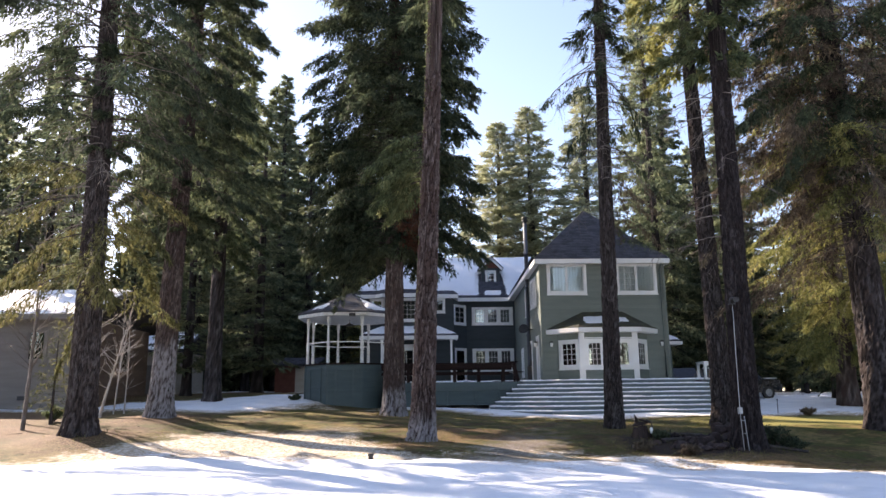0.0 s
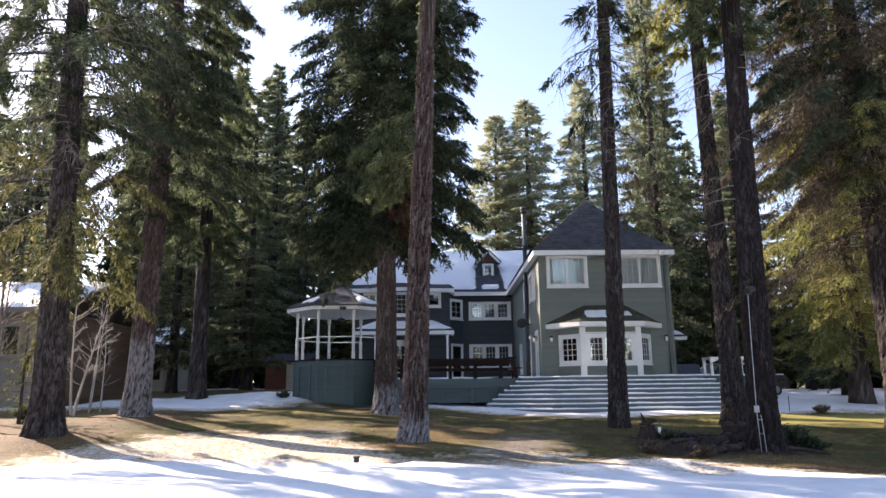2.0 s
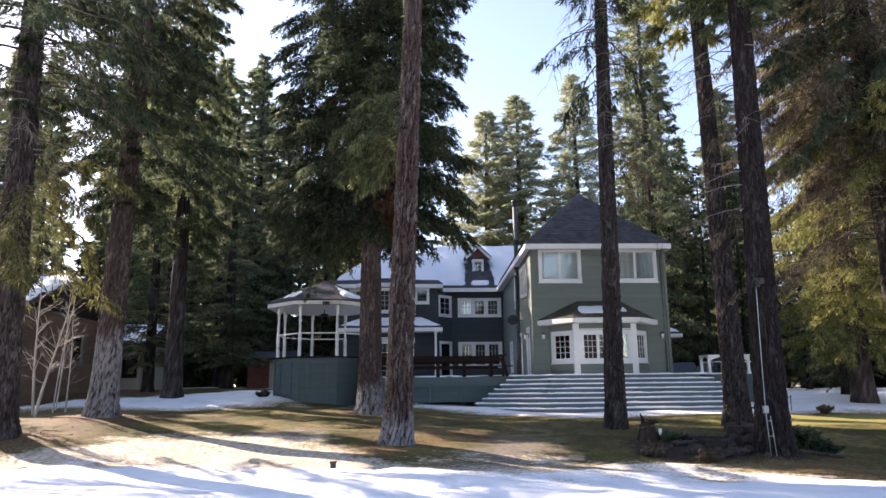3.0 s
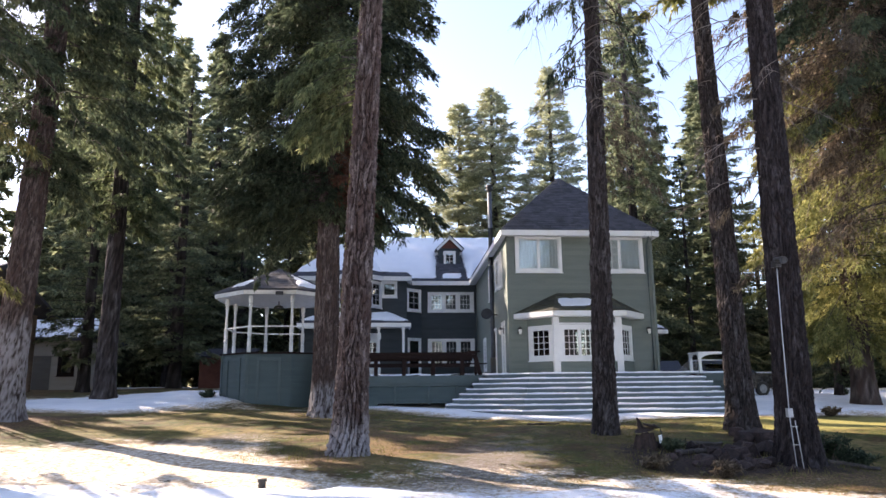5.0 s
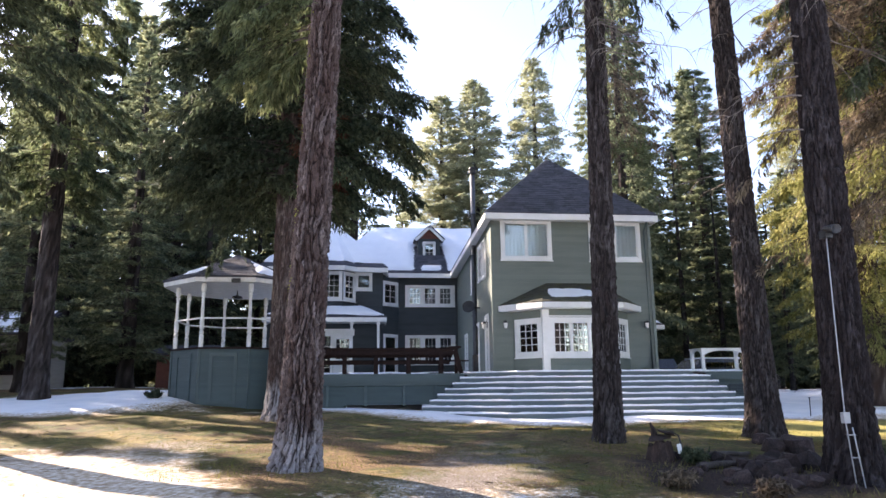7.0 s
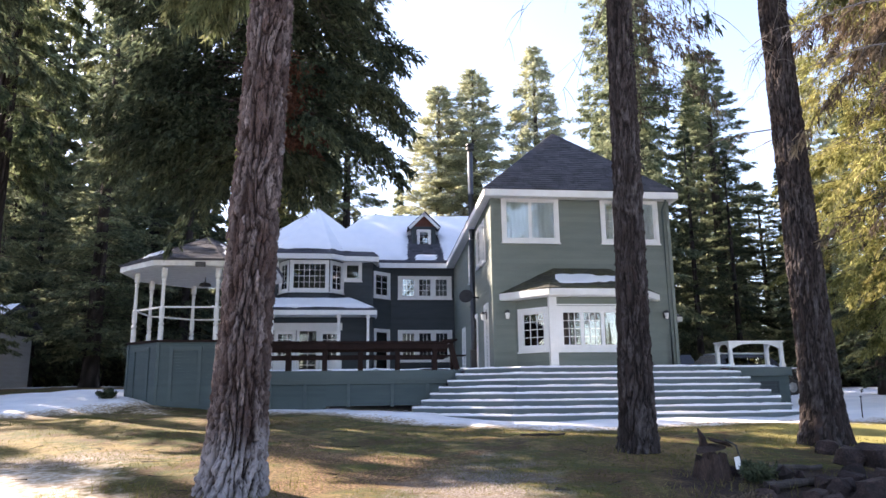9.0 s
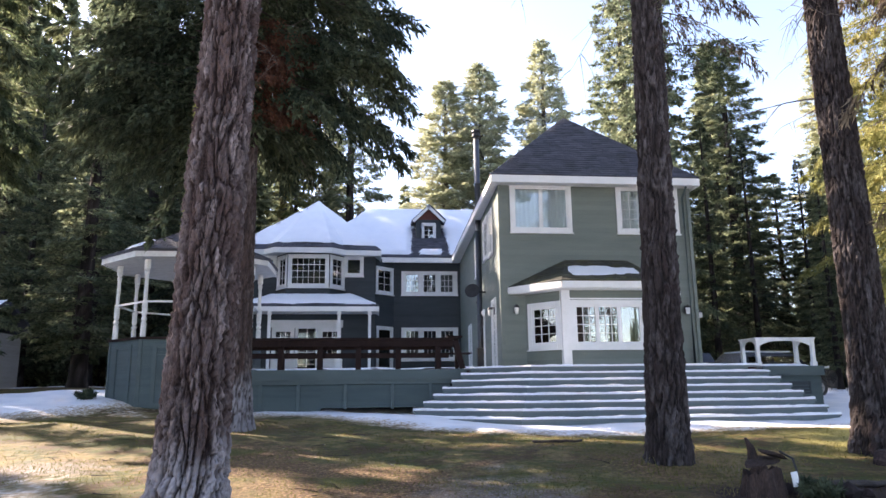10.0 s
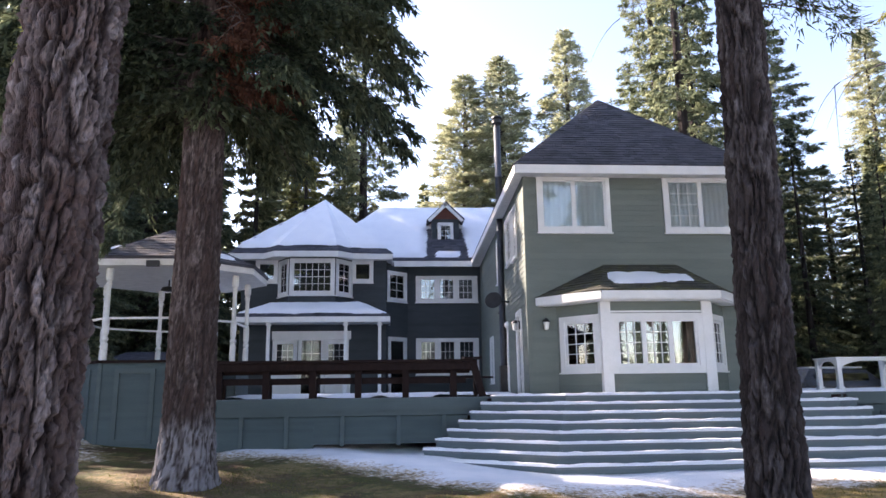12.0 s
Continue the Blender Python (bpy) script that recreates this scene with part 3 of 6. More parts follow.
    l.new(geo.outputs["Position"], mp.inputs["Vector"])
    t1, t2 = n.new("ShaderNodeTexNoise"), n.new("ShaderNodeTexNoise")
    t1.inputs["Scale"].default_value, t2.inputs["Scale"].default_value = 14, 70
    t1.inputs["Detail"].default_value = t2.inputs["Detail"].default_value = 4
    for t in (t1, t2):
        l.new(mp.outputs[0], t.inputs["Vector"])

    def mix(fac, a, b):
        x = n.new("ShaderNodeMix")
        x.data_type = "RGBA"
        for k, val in ((0, fac), (6, a), (7, b)):
            if isinstance(val, tuple):
                x.inputs[k].default_value = (*val, 1)
            else:
                l.new(val, x.inputs[k])
        return x.outputs[2]

    def attr(key):
        a = n.new("ShaderNodeAttribute")
        a.attribute_name = key
        return a.outputs["Fac"]

    step = n.new("ShaderNodeMapRange")
    step.inputs["From Min"].default_value, step.inputs["From Max"].default_value = 0.30, 0.72
    l.new(attr("tone"), step.inputs["Value"])
    coarse = mix(step.outputs[0], tuple(c * k for c, k in zip(plate, (0.46, 0.37, 0.36))), tuple(min(1, c * k) for c, k in zip(plate, (1.55, 1.62, 1.68))))
    rough = n.new("ShaderNodeMapRange")
    rough.inputs["From Min"].default_value, rough.inputs["From Max"].default_value = 0.38, 0.62
    l.new(t2.outputs["Fac"], rough.inputs["Value"])
    patch = n.new("ShaderNodeMapRange")
    patch.inputs["From Min"].default_value, patch.inputs["From Max"].default_value = 0.4, 0.6
    patch.inputs["To Max"].default_value = 0.6
    l.new(t1.outputs["Fac"], patch.inputs["Value"])
    coarse = mix(patch.outputs[0], coarse, tuple(c * 0.6 for c in plate))
    t3 = n.new("ShaderNodeTexNoise")
    t3.inputs["Scale"].default_value, t3.inputs["Detail"].default_value = 4.5, 5
    l.new(mp.outputs[0], t3.inputs["Vector"])
    broad = n.new("ShaderNodeMapRange")
    broad.inputs["From Min"].default_value, broad.inputs["From Max"].default_value = 0.44, 0.60
    broad.inputs["To Max"].default_value = 0.75
    l.new(t3.outputs["Fac"], broad.inputs["Value"])
    coarse = mix(broad.outputs[0], coarse, tuple(c * k for c, k in zip(plate, warm)))
    fleck = n.new("ShaderNodeMath")
    fleck.operation = "MULTIPLY"
    fleck.inputs[1].default_value = 0.45
    l.new(rough.outputs[0], fleck.inputs[0])
    tone = mix(fleck.outputs[0], coarse, tuple(c * 0.35 for c in plate))
    body = mix(attr("plate"), furrow, tone)
    hold = n.new("ShaderNodeMath")
    hold.operation = "MULTIPLY"
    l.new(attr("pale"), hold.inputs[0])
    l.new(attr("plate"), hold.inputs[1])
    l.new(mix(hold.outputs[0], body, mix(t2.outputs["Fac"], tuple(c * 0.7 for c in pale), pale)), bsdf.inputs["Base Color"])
    bsdf.inputs["Roughness"].default_value, bsdf.inputs["Specular IOR Level"].default_value = 0.95, 0.15
    bn = n.new("ShaderNodeBump")
    bn.inputs["Strength"].default_value, bn.inputs["Distance"].default_value = 0.8, 0.02
    l.new(t2.outputs["Fac"], bn.inputs["Height"])
    l.new(bn.outputs[0], bsdf.inputs["Normal"])
    return m


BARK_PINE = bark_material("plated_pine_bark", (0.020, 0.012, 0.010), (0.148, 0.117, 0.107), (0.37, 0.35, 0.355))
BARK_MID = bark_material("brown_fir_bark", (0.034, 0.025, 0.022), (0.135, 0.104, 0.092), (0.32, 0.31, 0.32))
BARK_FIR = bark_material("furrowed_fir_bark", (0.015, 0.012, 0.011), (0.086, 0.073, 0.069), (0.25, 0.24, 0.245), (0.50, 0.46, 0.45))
# darker copy of the fir bark; the shade on one trunk is in its colour
BARK_SHADED = bark_material("dark_damp_bark", (0.010, 0.008, 0.008), (0.046, 0.038, 0.037), (0.16, 0.15, 0.15), (0.50, 0.46, 0.45))


def plates(u, v, period, seed):
    """Cracked plates: how far each place is from its plate's edge, and a random tone for its plate."""
    rng = np.random.default_rng(seed)
    jx, jy, tone = rng.random((period, 512)), rng.random((period, 512)), rng.random((period, 512))
    iu, iv = np.floor(u).astype(int), np.floor(v).astype(int)
    f1, f2, own = np.full(u.shape, 9.0), np.full(u.shape, 9.0), np.zeros(u.shape)
    for du in (-1, 0, 1):
        for dv in (-1, 0, 1):
            cu, cv = (iu + du) % period, (iv + dv) % 512
            d = np.hypot(u - (iu + du + 0.15 + 0.7 * jx[cu, cv]), v - (iv + dv + jy[cu, cv]))
            first = d < f1
            f2 = np.where(first, f1, np.minimum(f2, d))
            own = np.where(first, tone[cu, cv], own)
            f1 = np.where(first, d, f1)
    return f2 - f1, own


def trunk_mesh(h, r0, seed, mat, sides=48, fine_to=9.0, fine=0.08, coarse=0.6, depth=0.03, cell=0.11, pale=0.0, lean=(0, 0), flare=0.35, tip=0.06, power=0.85):
    """A tapered trunk with a flared foot and furrowed bark plates. lean: metres sideways for each metre of height."""
    zs = np.concatenate([np.arange(-0.4, fine_to, fine), np.arange(fine_to, h, coarse), [h]])
    th = np.linspace(0, 2 * np.pi, sides, endpoint=False)
    Z, T = np.meshgrid(zs, th, indexing="ij")
    base = r0 * (tip + (1 - tip) * np.clip(1 - Z / h, 0, 1) ** power)
    base = base * (1 + flare * np.exp(-np.clip(Z, 0, None) / 0.5) * (1 + 0.25 * np.sin(5 * T + seed) * np.exp(-np.clip(Z, 0, None) / 0.8)))
    k = max(8, int(round(2 * np.pi * r0 / cell)))
    U = T / (2 * np.pi) * k

    def ring(u, v, s):                     # noise that closes round the trunk
        w = (T / (2 * np.pi))
        return lattice(u, v, s) * (1 - w) + lattice(u - k, v, s) * w

    wob = ring(U * 0.6, Z * 1.6, seed) - 0.5
    wob2 = ring(U * 1.7 + 9, Z * 4.0, seed + 7) - 0.5
    edge1, tone1 = plates(U + 2.6 * wob + 0.5 * wob2, Z / (cell * 6.5) + 1.5 * wob2 + 0.8 * wob, k, seed + 3)
    edge2, tone2 = plates(2 * U + 2.6 * wob + 1.2 * wob2, Z / (cell * 1.6) + 1.6 * wob2, 2 * k, seed + 4)
    n3 = ring(U * 3.7, Z / cell * 1.9, seed + 5)
    n6 = ring(U * 8.1 + 5, Z / cell * 5.5, seed + 11)
    n4 = ring(U * 1.3, Z / cell * 0.35, seed + 6)
    n5 = ring(U * 0.9 + 3, Z / cell * 0.6, seed + 9)
    wide = 0.13 + 0.26 * n4
    groove = np.clip(1 - edge1 / wide, 0, 1) ** 0.7 * (0.6 + 0.4 * n5)
    crack = np.clip(1 - edge2 / 0.13, 0, 1) * (tone1 > 0.3)
    R = base + depth * (0.5 - 1.15 * groove - 0.45 * crack + 0.30 * (tone1 - 0.5) + 0.40 * (tone2 - 0.5) + 1.1 * (n3 - 0.5) + 0.7 * (n6 - 0.5)) * np.clip(base / r0 * 1.3, 0.2, 1)
    groove = np.clip(np.maximum(groove, 0.6 * crack) + 0.35 * (0.5 - tone2), 0, 1)
    X, Y = R * np.cos(T) + lean[0] * Z, R * np.sin(T) + lean[1] * Z
    nz = len(zs)
    V = np.stack([X.ravel(), Y.ravel(), Z.ravel()], 1)
    i = (np.arange(nz - 1)[:, None] * sides + np.arange(sides)[None, :]).ravel()
    j = (np.arange(nz - 1)[:, None] * sides + (np.arange(sides)[None, :] + 1) % sides).ravel()
    F = np.stack([i, j, j + sides, i + sides], 1)
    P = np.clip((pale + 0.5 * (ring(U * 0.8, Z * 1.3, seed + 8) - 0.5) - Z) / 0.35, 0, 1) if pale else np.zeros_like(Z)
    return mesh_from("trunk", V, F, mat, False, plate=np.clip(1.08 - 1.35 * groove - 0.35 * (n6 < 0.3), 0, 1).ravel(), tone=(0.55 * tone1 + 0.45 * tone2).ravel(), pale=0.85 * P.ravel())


def limb_tubes(paths, radii, sides=4):
    """Many thin tapering limbs as one list of points and faces. paths: (limbs, points, 3); radii: (limbs, points)."""
    nb, npt, _ = paths.shape
    a = np.arange(sides) * 2 * np.pi / sides
    d = np.gradient(paths, axis=1)
    d /= np.linalg.norm(d, axis=2, keepdims=True) + 1e-9
    ref = np.where(np.abs(d[..., 2:3]) > 0.9, np.array([1.0, 0, 0]), np.array([0, 0, 1.0]))
    s = np.cross(d, ref)
    s /= np.linalg.norm(s, axis=2, keepdims=True) + 1e-9
    t = np.cross(s, d)
    V = paths[:, :, None, :] + radii[:, :, None, None] * (np.cos(a)[None, None, :, None] * s[:, :, None, :] + np.sin(a)[None, None, :, None] * t[:, :, None, :])
    V = V.reshape(-1, 3)
    b, p, k = np.meshgrid(np.arange(nb), np.arange(npt - 1), np.arange(sides), indexing="ij")
    at = lambda bb, pp, kk: (bb * npt + pp) * sides + kk % sides
    F = np.stack([at(b, p, k), at(b, p, k + 1), at(b, p + 1, k + 1), at(b, p + 1, k)], -1).reshape(-1, 4)
    return V, F


def crown_meshes(seed, h, z0, profile, nb, nt, nn, tuft=0.32, wide=0.055, up=0.10, droop=0.30, needle_mat=None, twig=0.42, lean=(0, 0), bare=None, ragged=0.62, brush=0.15, sector=None, hang_down=0.25, limb_r=0.035, gap=0.0, trunk_r=0.15):
    """Limbs and needle sprays of a conifer: limbs on a spiral, side twigs along them, flat needle tufts along the twigs."""
    rng = np.random.default_rng(seed)
    f = (np.arange(nb) + rng.random(nb)) / nb
    zb = z0 + (h - z0) * f ** 1.05
    az = np.arange(nb) * 2.39996 + rng.normal(0, 0.35, nb)
    if sector:
        az = sector[0] + (rng.random(nb) - 0.5) * sector[1]
    L = np.array([profile(v) for v in f]) * rng.uniform(ragged, 1.12 - 0.1 * (ragged > 0.7), nb)
    if bare:
        off = (az - bare[0] + np.pi) % (2 * np.pi) - np.pi
        L = np.where((np.abs(off) < bare[1]) & (zb < bare[2]), L * 0.16, L)
    if gap:
        L = np.where(rng.random(nb) < gap, L * 0.45, L)
    upb, drb = up + rng.normal(0, 0.07, nb) + 0.35 * f ** 2, droop * rng.uniform(0.6, 1.4, nb) * (1 - 0.6 * f)
    s = np.linspace(0, 1, 6)

    def along(i, s):
        r = L[i] * s
        bend = 0.25 * np.sin(i * 1.7) * s * s
        return np.stack([np.cos(az[i] + bend) * r + lean[0] * zb[i], np.sin(az[i] + bend) * r + lean[1] * zb[i], zb[i] + L[i] * (upb[i] * s - drb[i] * s * s)], -1)

    ii = np.repeat(np.arange(nb)[:, None], 6, 1)
    paths = along(ii, np.repeat(s[None, :], nb, 0))
    radii = (limb_r * (0.35 + 0.65 * L / L.max()))[:, None] * (1.05 - s)[None, :]
    LV, LF = limb_tubes(paths, radii, 3)
    share = np.clip(L / L.max(), 0.25, 1)
    cnt = np.maximum(3, (nt * share).astype(int))
    bi = np.repeat(np.arange(nb), cnt)
    st = rng.uniform(0.08, 1.0, len(bi)) ** 0.75
    p = along(bi, st)
    side = rng.choice([-1, 1], len(bi)) * rng.uniform(0.3, 1.15, len(bi)) * (1 - 0.7 * (st > 0.95))
    slope = upb[bi] - 2 * drb[bi] * st - rng.uniform(0, hang_down * 1.6, len(bi))
    a2 = az[bi] + side
    d = np.stack([np.cos(a2), np.sin(a2), slope], -1)
    d /= np.linalg.norm(d, axis=1, keepdims=True)
    tl = (brush + twig * L[bi] * (1.02 - st)) * rng.uniform(0.6, 1.2, len(bi))
    ti = np.repeat(np.arange(len(bi)), nn)
    uu = rng.random(len(ti)) ** 0.8
    q = p[ti] + d[ti] * (tl[ti] * uu)[:, None] + rng.normal(0, 0.035, (len(ti), 3))
    q[:, 2] -= hang_down * 0.35 * (tl[ti] * uu) ** 1.5
    e = d[ti] + rng.normal(0, 0.42, (len(ti), 3))
    e[:, 2] -= hang_down * 0.5
    e /= np.linalg.norm(e, axis=1, keepdims=True)
    w = np.cross(e, rng.normal(0, 0.45, (len(ti), 3)) + np.array([0, 0, 1.0]))
    w /= np.linalg.norm(w, axis=1, keepdims=True) + 1e-9
    ln = tuft * rng.uniform(0.55, 1.25, len(ti))
    wd = wide * rng.uniform(0.6, 1.3, len(ti))
    foot = q + e * (0.12 * ln)[:, None]
    V = np.stack([foot + w * wd[:, None], q + e * ln[:, None], foot - w * wd[:, None]], 1).reshape(-1, 3)
    F = np.arange(len(V)).reshape(-1, 3)
    return mesh_from("crown", V, F, needle_mat), mesh_from("branchwood", LV, LF, BARKDARK, True)


def tree_from(name, at, meshes, label, category="tree", group="", scale=(1, 1, 1), turn=0.0, kind=""):
    """A tree as a thing: an Empty at its foot with its meshes as parts."""
    t = thing(name, at, label, category, group, kind)
    t.rotation_euler = (0, 0, turn)
    t.scale = scale
    for me in meshes:
        ob = new(me.name.split(".")[0], me)
        ob.parent = t
        if not me.name.startswith("trunk"):
            tagged(ob, kind="stuff")
    return t


def cone(r_low, r_top=0.05, belly=0.12, power=0.9):
    """Crown outline: short at the very foot, widest low down, narrowing to the tip."""
    return lambda v: (r_top + (r_low - r_top) * (1 - v) ** power) * min(1.0, 0.45 + v / belly * 0.55)


# the old trees near the camera
def near_tree(name, x, y, h, r, mat, seed, label, crown=(), pale=0.0, lean=(0, 0), fine=0.07, sides=72, depth=0.03, cell=0.11, fine_to=14.0, flare=0.35):
    parts = [trunk_mesh(h, r, seed, mat, sides, fine_to, fine, 0.6, depth, cell, pale, lean, flare)]
    for c in crown:
        parts += crown_meshes(h=h, lean=lean, **c)
    return tree_from(name, (x, y, gz(x, y) - 0.03), parts, label, "conifer", "old conifers on the lawn")


def dead_limbs(tree, seed, z0, z1, n, length, spread_a=(0, 6.283), droop=0.5, mat=None, r=0.02):
    """Bare dead limbs with a few side twigs."""
    rng = np.random.default_rng(seed)
    out_p, out_r = [], []
    for i in range(n):
        a, z, ln = rng.uniform(*spread_a), rng.uniform(z0, z1), length * rng.uniform(0.4, 1.1)
        s = np.linspace(0, 1, 6)
        curl = rng.normal(0, 0.5)
        pts = np.stack([np.cos(a + curl * s) * ln * s, np.sin(a + curl * s) * ln * s, z + ln * (rng.uniform(-0.1, 0.25) * s - droop * rng.uniform(0.5, 1.5) * s ** 2)], 1)
        pts += rng.normal(0, 0.02 * ln, pts.shape) * s[:, None]
        out_p.append(pts)
        out_r.append(r * (1.1 - s))
        for _ in range(7):
            k = rng.uniform(0.25, 1)
            o = np.array([np.interp(k, s, pts[:, c]) for c in range(3)])
            d = np.array([np.cos(a + rng.normal(0, 0.9)), np.sin(a + rng.normal(0, 0.9)), rng.normal(-0.35, 0.4)])
            tw = o + d * (0.38 * ln * rng.uniform(0.3, 1)) * s[:, None] + np.array([0, 0, -0.2 * ln]) * (s ** 2)[:, None]
            out_p.append(tw)
            out_r.append(0.4 * r * (1.1 - s))
    V, F = limb_tubes(np.array(out_p), np.array(out_r), 3)
    ob = new("deadwood", mesh_from("deadwood", V, F, mat or TWIG, True))
    ob.parent = tree
    return tagged(ob, kind="stuff")


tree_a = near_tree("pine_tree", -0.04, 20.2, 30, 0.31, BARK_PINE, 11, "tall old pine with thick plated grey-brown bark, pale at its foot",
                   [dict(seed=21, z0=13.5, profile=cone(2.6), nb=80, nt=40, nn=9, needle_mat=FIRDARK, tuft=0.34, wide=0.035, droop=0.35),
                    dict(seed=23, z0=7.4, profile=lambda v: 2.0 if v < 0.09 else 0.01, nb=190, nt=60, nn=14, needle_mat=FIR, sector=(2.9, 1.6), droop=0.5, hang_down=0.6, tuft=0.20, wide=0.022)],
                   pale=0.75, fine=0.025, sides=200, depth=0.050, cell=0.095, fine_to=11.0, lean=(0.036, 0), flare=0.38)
rng = np.random.default_rng(17)
n = 2600
a, z = rng.normal(3.0, 0.28, n), rng.uniform(2.5, 11.0, n)
keep = clump(z * 1.7, a * 2, 61) > 0.5
a, z = a[keep], z[keep]
r = 0.30 * (1 - z / 34) + 0.012
q = np.stack([r * np.cos(a) + 0.036 * z, r * np.sin(a), z], 1)
e = np.stack([np.cos(a), np.sin(a), -0.6 + 0 * a], 1) + rng.normal(0, 0.5, (len(a), 3))
w = np.cross(e, rng.normal(0, 1, (len(a), 3)))
w /= np.linalg.norm(w, axis=1, keepdims=True)
V = np.stack([q - w * 0.014, q + e * 0.03, q + w * 0.014], 1).reshape(-1, 3)
ob = new("lichen", mesh_from("lichen", V, np.arange(len(V)).reshape(-1, 3), LICHEN))
ob.parent = tree_a
tagged(ob, "yellow-green lichen", kind="stuff")
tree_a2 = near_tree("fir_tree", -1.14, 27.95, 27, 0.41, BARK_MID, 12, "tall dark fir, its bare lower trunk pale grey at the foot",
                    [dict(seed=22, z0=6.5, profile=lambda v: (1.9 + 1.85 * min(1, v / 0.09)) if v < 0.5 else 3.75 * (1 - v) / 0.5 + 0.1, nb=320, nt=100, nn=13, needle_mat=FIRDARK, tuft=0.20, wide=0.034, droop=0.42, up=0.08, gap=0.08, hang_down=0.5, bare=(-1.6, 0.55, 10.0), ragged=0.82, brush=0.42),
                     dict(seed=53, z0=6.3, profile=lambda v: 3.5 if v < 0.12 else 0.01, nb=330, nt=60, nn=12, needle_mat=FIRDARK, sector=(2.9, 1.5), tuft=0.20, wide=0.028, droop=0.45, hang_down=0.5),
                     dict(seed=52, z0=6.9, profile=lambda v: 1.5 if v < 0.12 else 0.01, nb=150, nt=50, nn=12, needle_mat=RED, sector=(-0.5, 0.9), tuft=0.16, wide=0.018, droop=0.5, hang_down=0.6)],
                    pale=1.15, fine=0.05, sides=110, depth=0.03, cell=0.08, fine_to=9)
dead_limbs(tree_a2, 36, 6.8, 12.5, 34, 2.4, droop=0.6, r=0.016)
tree_b = near_tree("pine_tree", 6.08, 22.88, 29, 0.27, BARK_FIR, 13, "slim tall pine with rough dark bark and drooping dead twigs",
                   [dict(seed=24, z0=13.8, profile=cone(2.4), nb=70, nt=34, nn=9, needle_mat=FIRDARK, droop=0.45, gap=0.3, wide=0.035),
                    dict(seed=44, z0=9.4, profile=lambda v: 2.0 if v < 0.26 else 0.01, nb=60, nt=26, nn=9, needle_mat=FIRDARK, droop=0.8, hang_down=0.8, wide=0.022, tuft=0.24),
                    dict(seed=45, z0=5.9, profile=lambda v: 1.9 if v < 0.035 else 0.01, nb=110, nt=46, nn=8, needle_mat=FIR, sector=(-0.15, 0.9), up=0.1, droop=0.12, hang_down=0.25, wide=0.012, tuft=0.14, limb_r=0.014),
                    dict(seed=46, z0=7.0, profile=lambda v: 1.5 if v < 0.09 else 0.01, nb=110, nt=34, nn=8, needle_mat=RUST, sector=(0.2, 1.6), droop=0.7, hang_down=0.7, wide=0.014, tuft=0.16, limb_r=0.014)],
                   fine=0.05, sides=110, depth=0.042, cell=0.085, fine_to=14, flare=0.25, lean=(0.021, 0))
dead_limbs(tree_b, 31, 8.5, 14.5, 50, 2.4, droop=0.75)
tree_c = near_tree("pine_tree", 9.95, 23.6, 30, 0.33, BARK_FIR, 14, "tall pine with dark brown furrowed bark and a flared foot",
                   [dict(seed=25, z0=12.5, profile=cone(3.0), nb=90, nt=50, nn=9, needle_mat=CEDAR, droop=0.4, gap=0.3, wide=0.035)],
                   fine=0.05, sides=100, depth=0.035, cell=0.08, fine_to=14, flare=0.5, lean=(-0.012, 0))
dead_limbs(tree_c, 32, 6.0, 14.0, 26, 1.8, droop=0.4)
tree_d = near_tree("pine_tree", 8.45, 18.7, 30, 0.33, BARK_SHADED, 15, "stout tall pine with shade painted into its dark bark, a conduit up its trunk",
                   [dict(seed=26, z0=10.5, profile=cone(3.0), nb=100, nt=50, nn=9, needle_mat=FIR, droop=0.4, gap=0.35, wide=0.035)],
                   fine=0.045, sides=120, depth=0.035, cell=0.08, fine_to=11, flare=0.45, lean=(0.02, 0))
dead_limbs(tree_d, 33, 5.5, 12.0, 26, 1.7, droop=0.4)
tree_l = near_tree("fir_tree", -9.49, 20.3, 30, 0.37, BARK_FIR, 16, "old fir with furrowed grey bark and drooping olive boughs",
                   [dict(seed=27, bare=(-1.45, 0.5, 13.0), z0=8.2, profile=cone(4.4, belly=0.1, power=0.5), nb=150, nt=100, nn=14, needle_mat=FIRDARK, droop=0.55, up=0.12, gap=0.3, hang_down=0.5, tuft=0.22, wide=0.025, limb_r=0.05),
                    dict(seed=28, z0=4.0, profile=lambda v: 3.2 if v < 0.16 else 0.01, nb=110, nt=70, nn=12, needle_mat=OLIVE, droop=0.65, hang_down=0.6, tuft=0.20, wide=0.02)],
                   fine=0.07, sides=90, depth=0.04, cell=0.09, fine_to=14, lean=(-0.02, 0), flare=0.45)
dead_limbs(tree_l, 34, 6.0, 13.5, 80, 3.6, droop=0.5)
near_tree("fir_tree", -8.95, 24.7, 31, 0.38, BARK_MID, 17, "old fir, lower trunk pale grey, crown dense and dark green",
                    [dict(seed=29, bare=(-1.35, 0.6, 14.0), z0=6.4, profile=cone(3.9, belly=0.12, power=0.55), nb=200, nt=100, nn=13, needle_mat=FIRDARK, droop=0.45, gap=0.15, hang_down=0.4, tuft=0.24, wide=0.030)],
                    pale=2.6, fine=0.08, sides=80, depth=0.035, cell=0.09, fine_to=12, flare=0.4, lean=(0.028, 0))
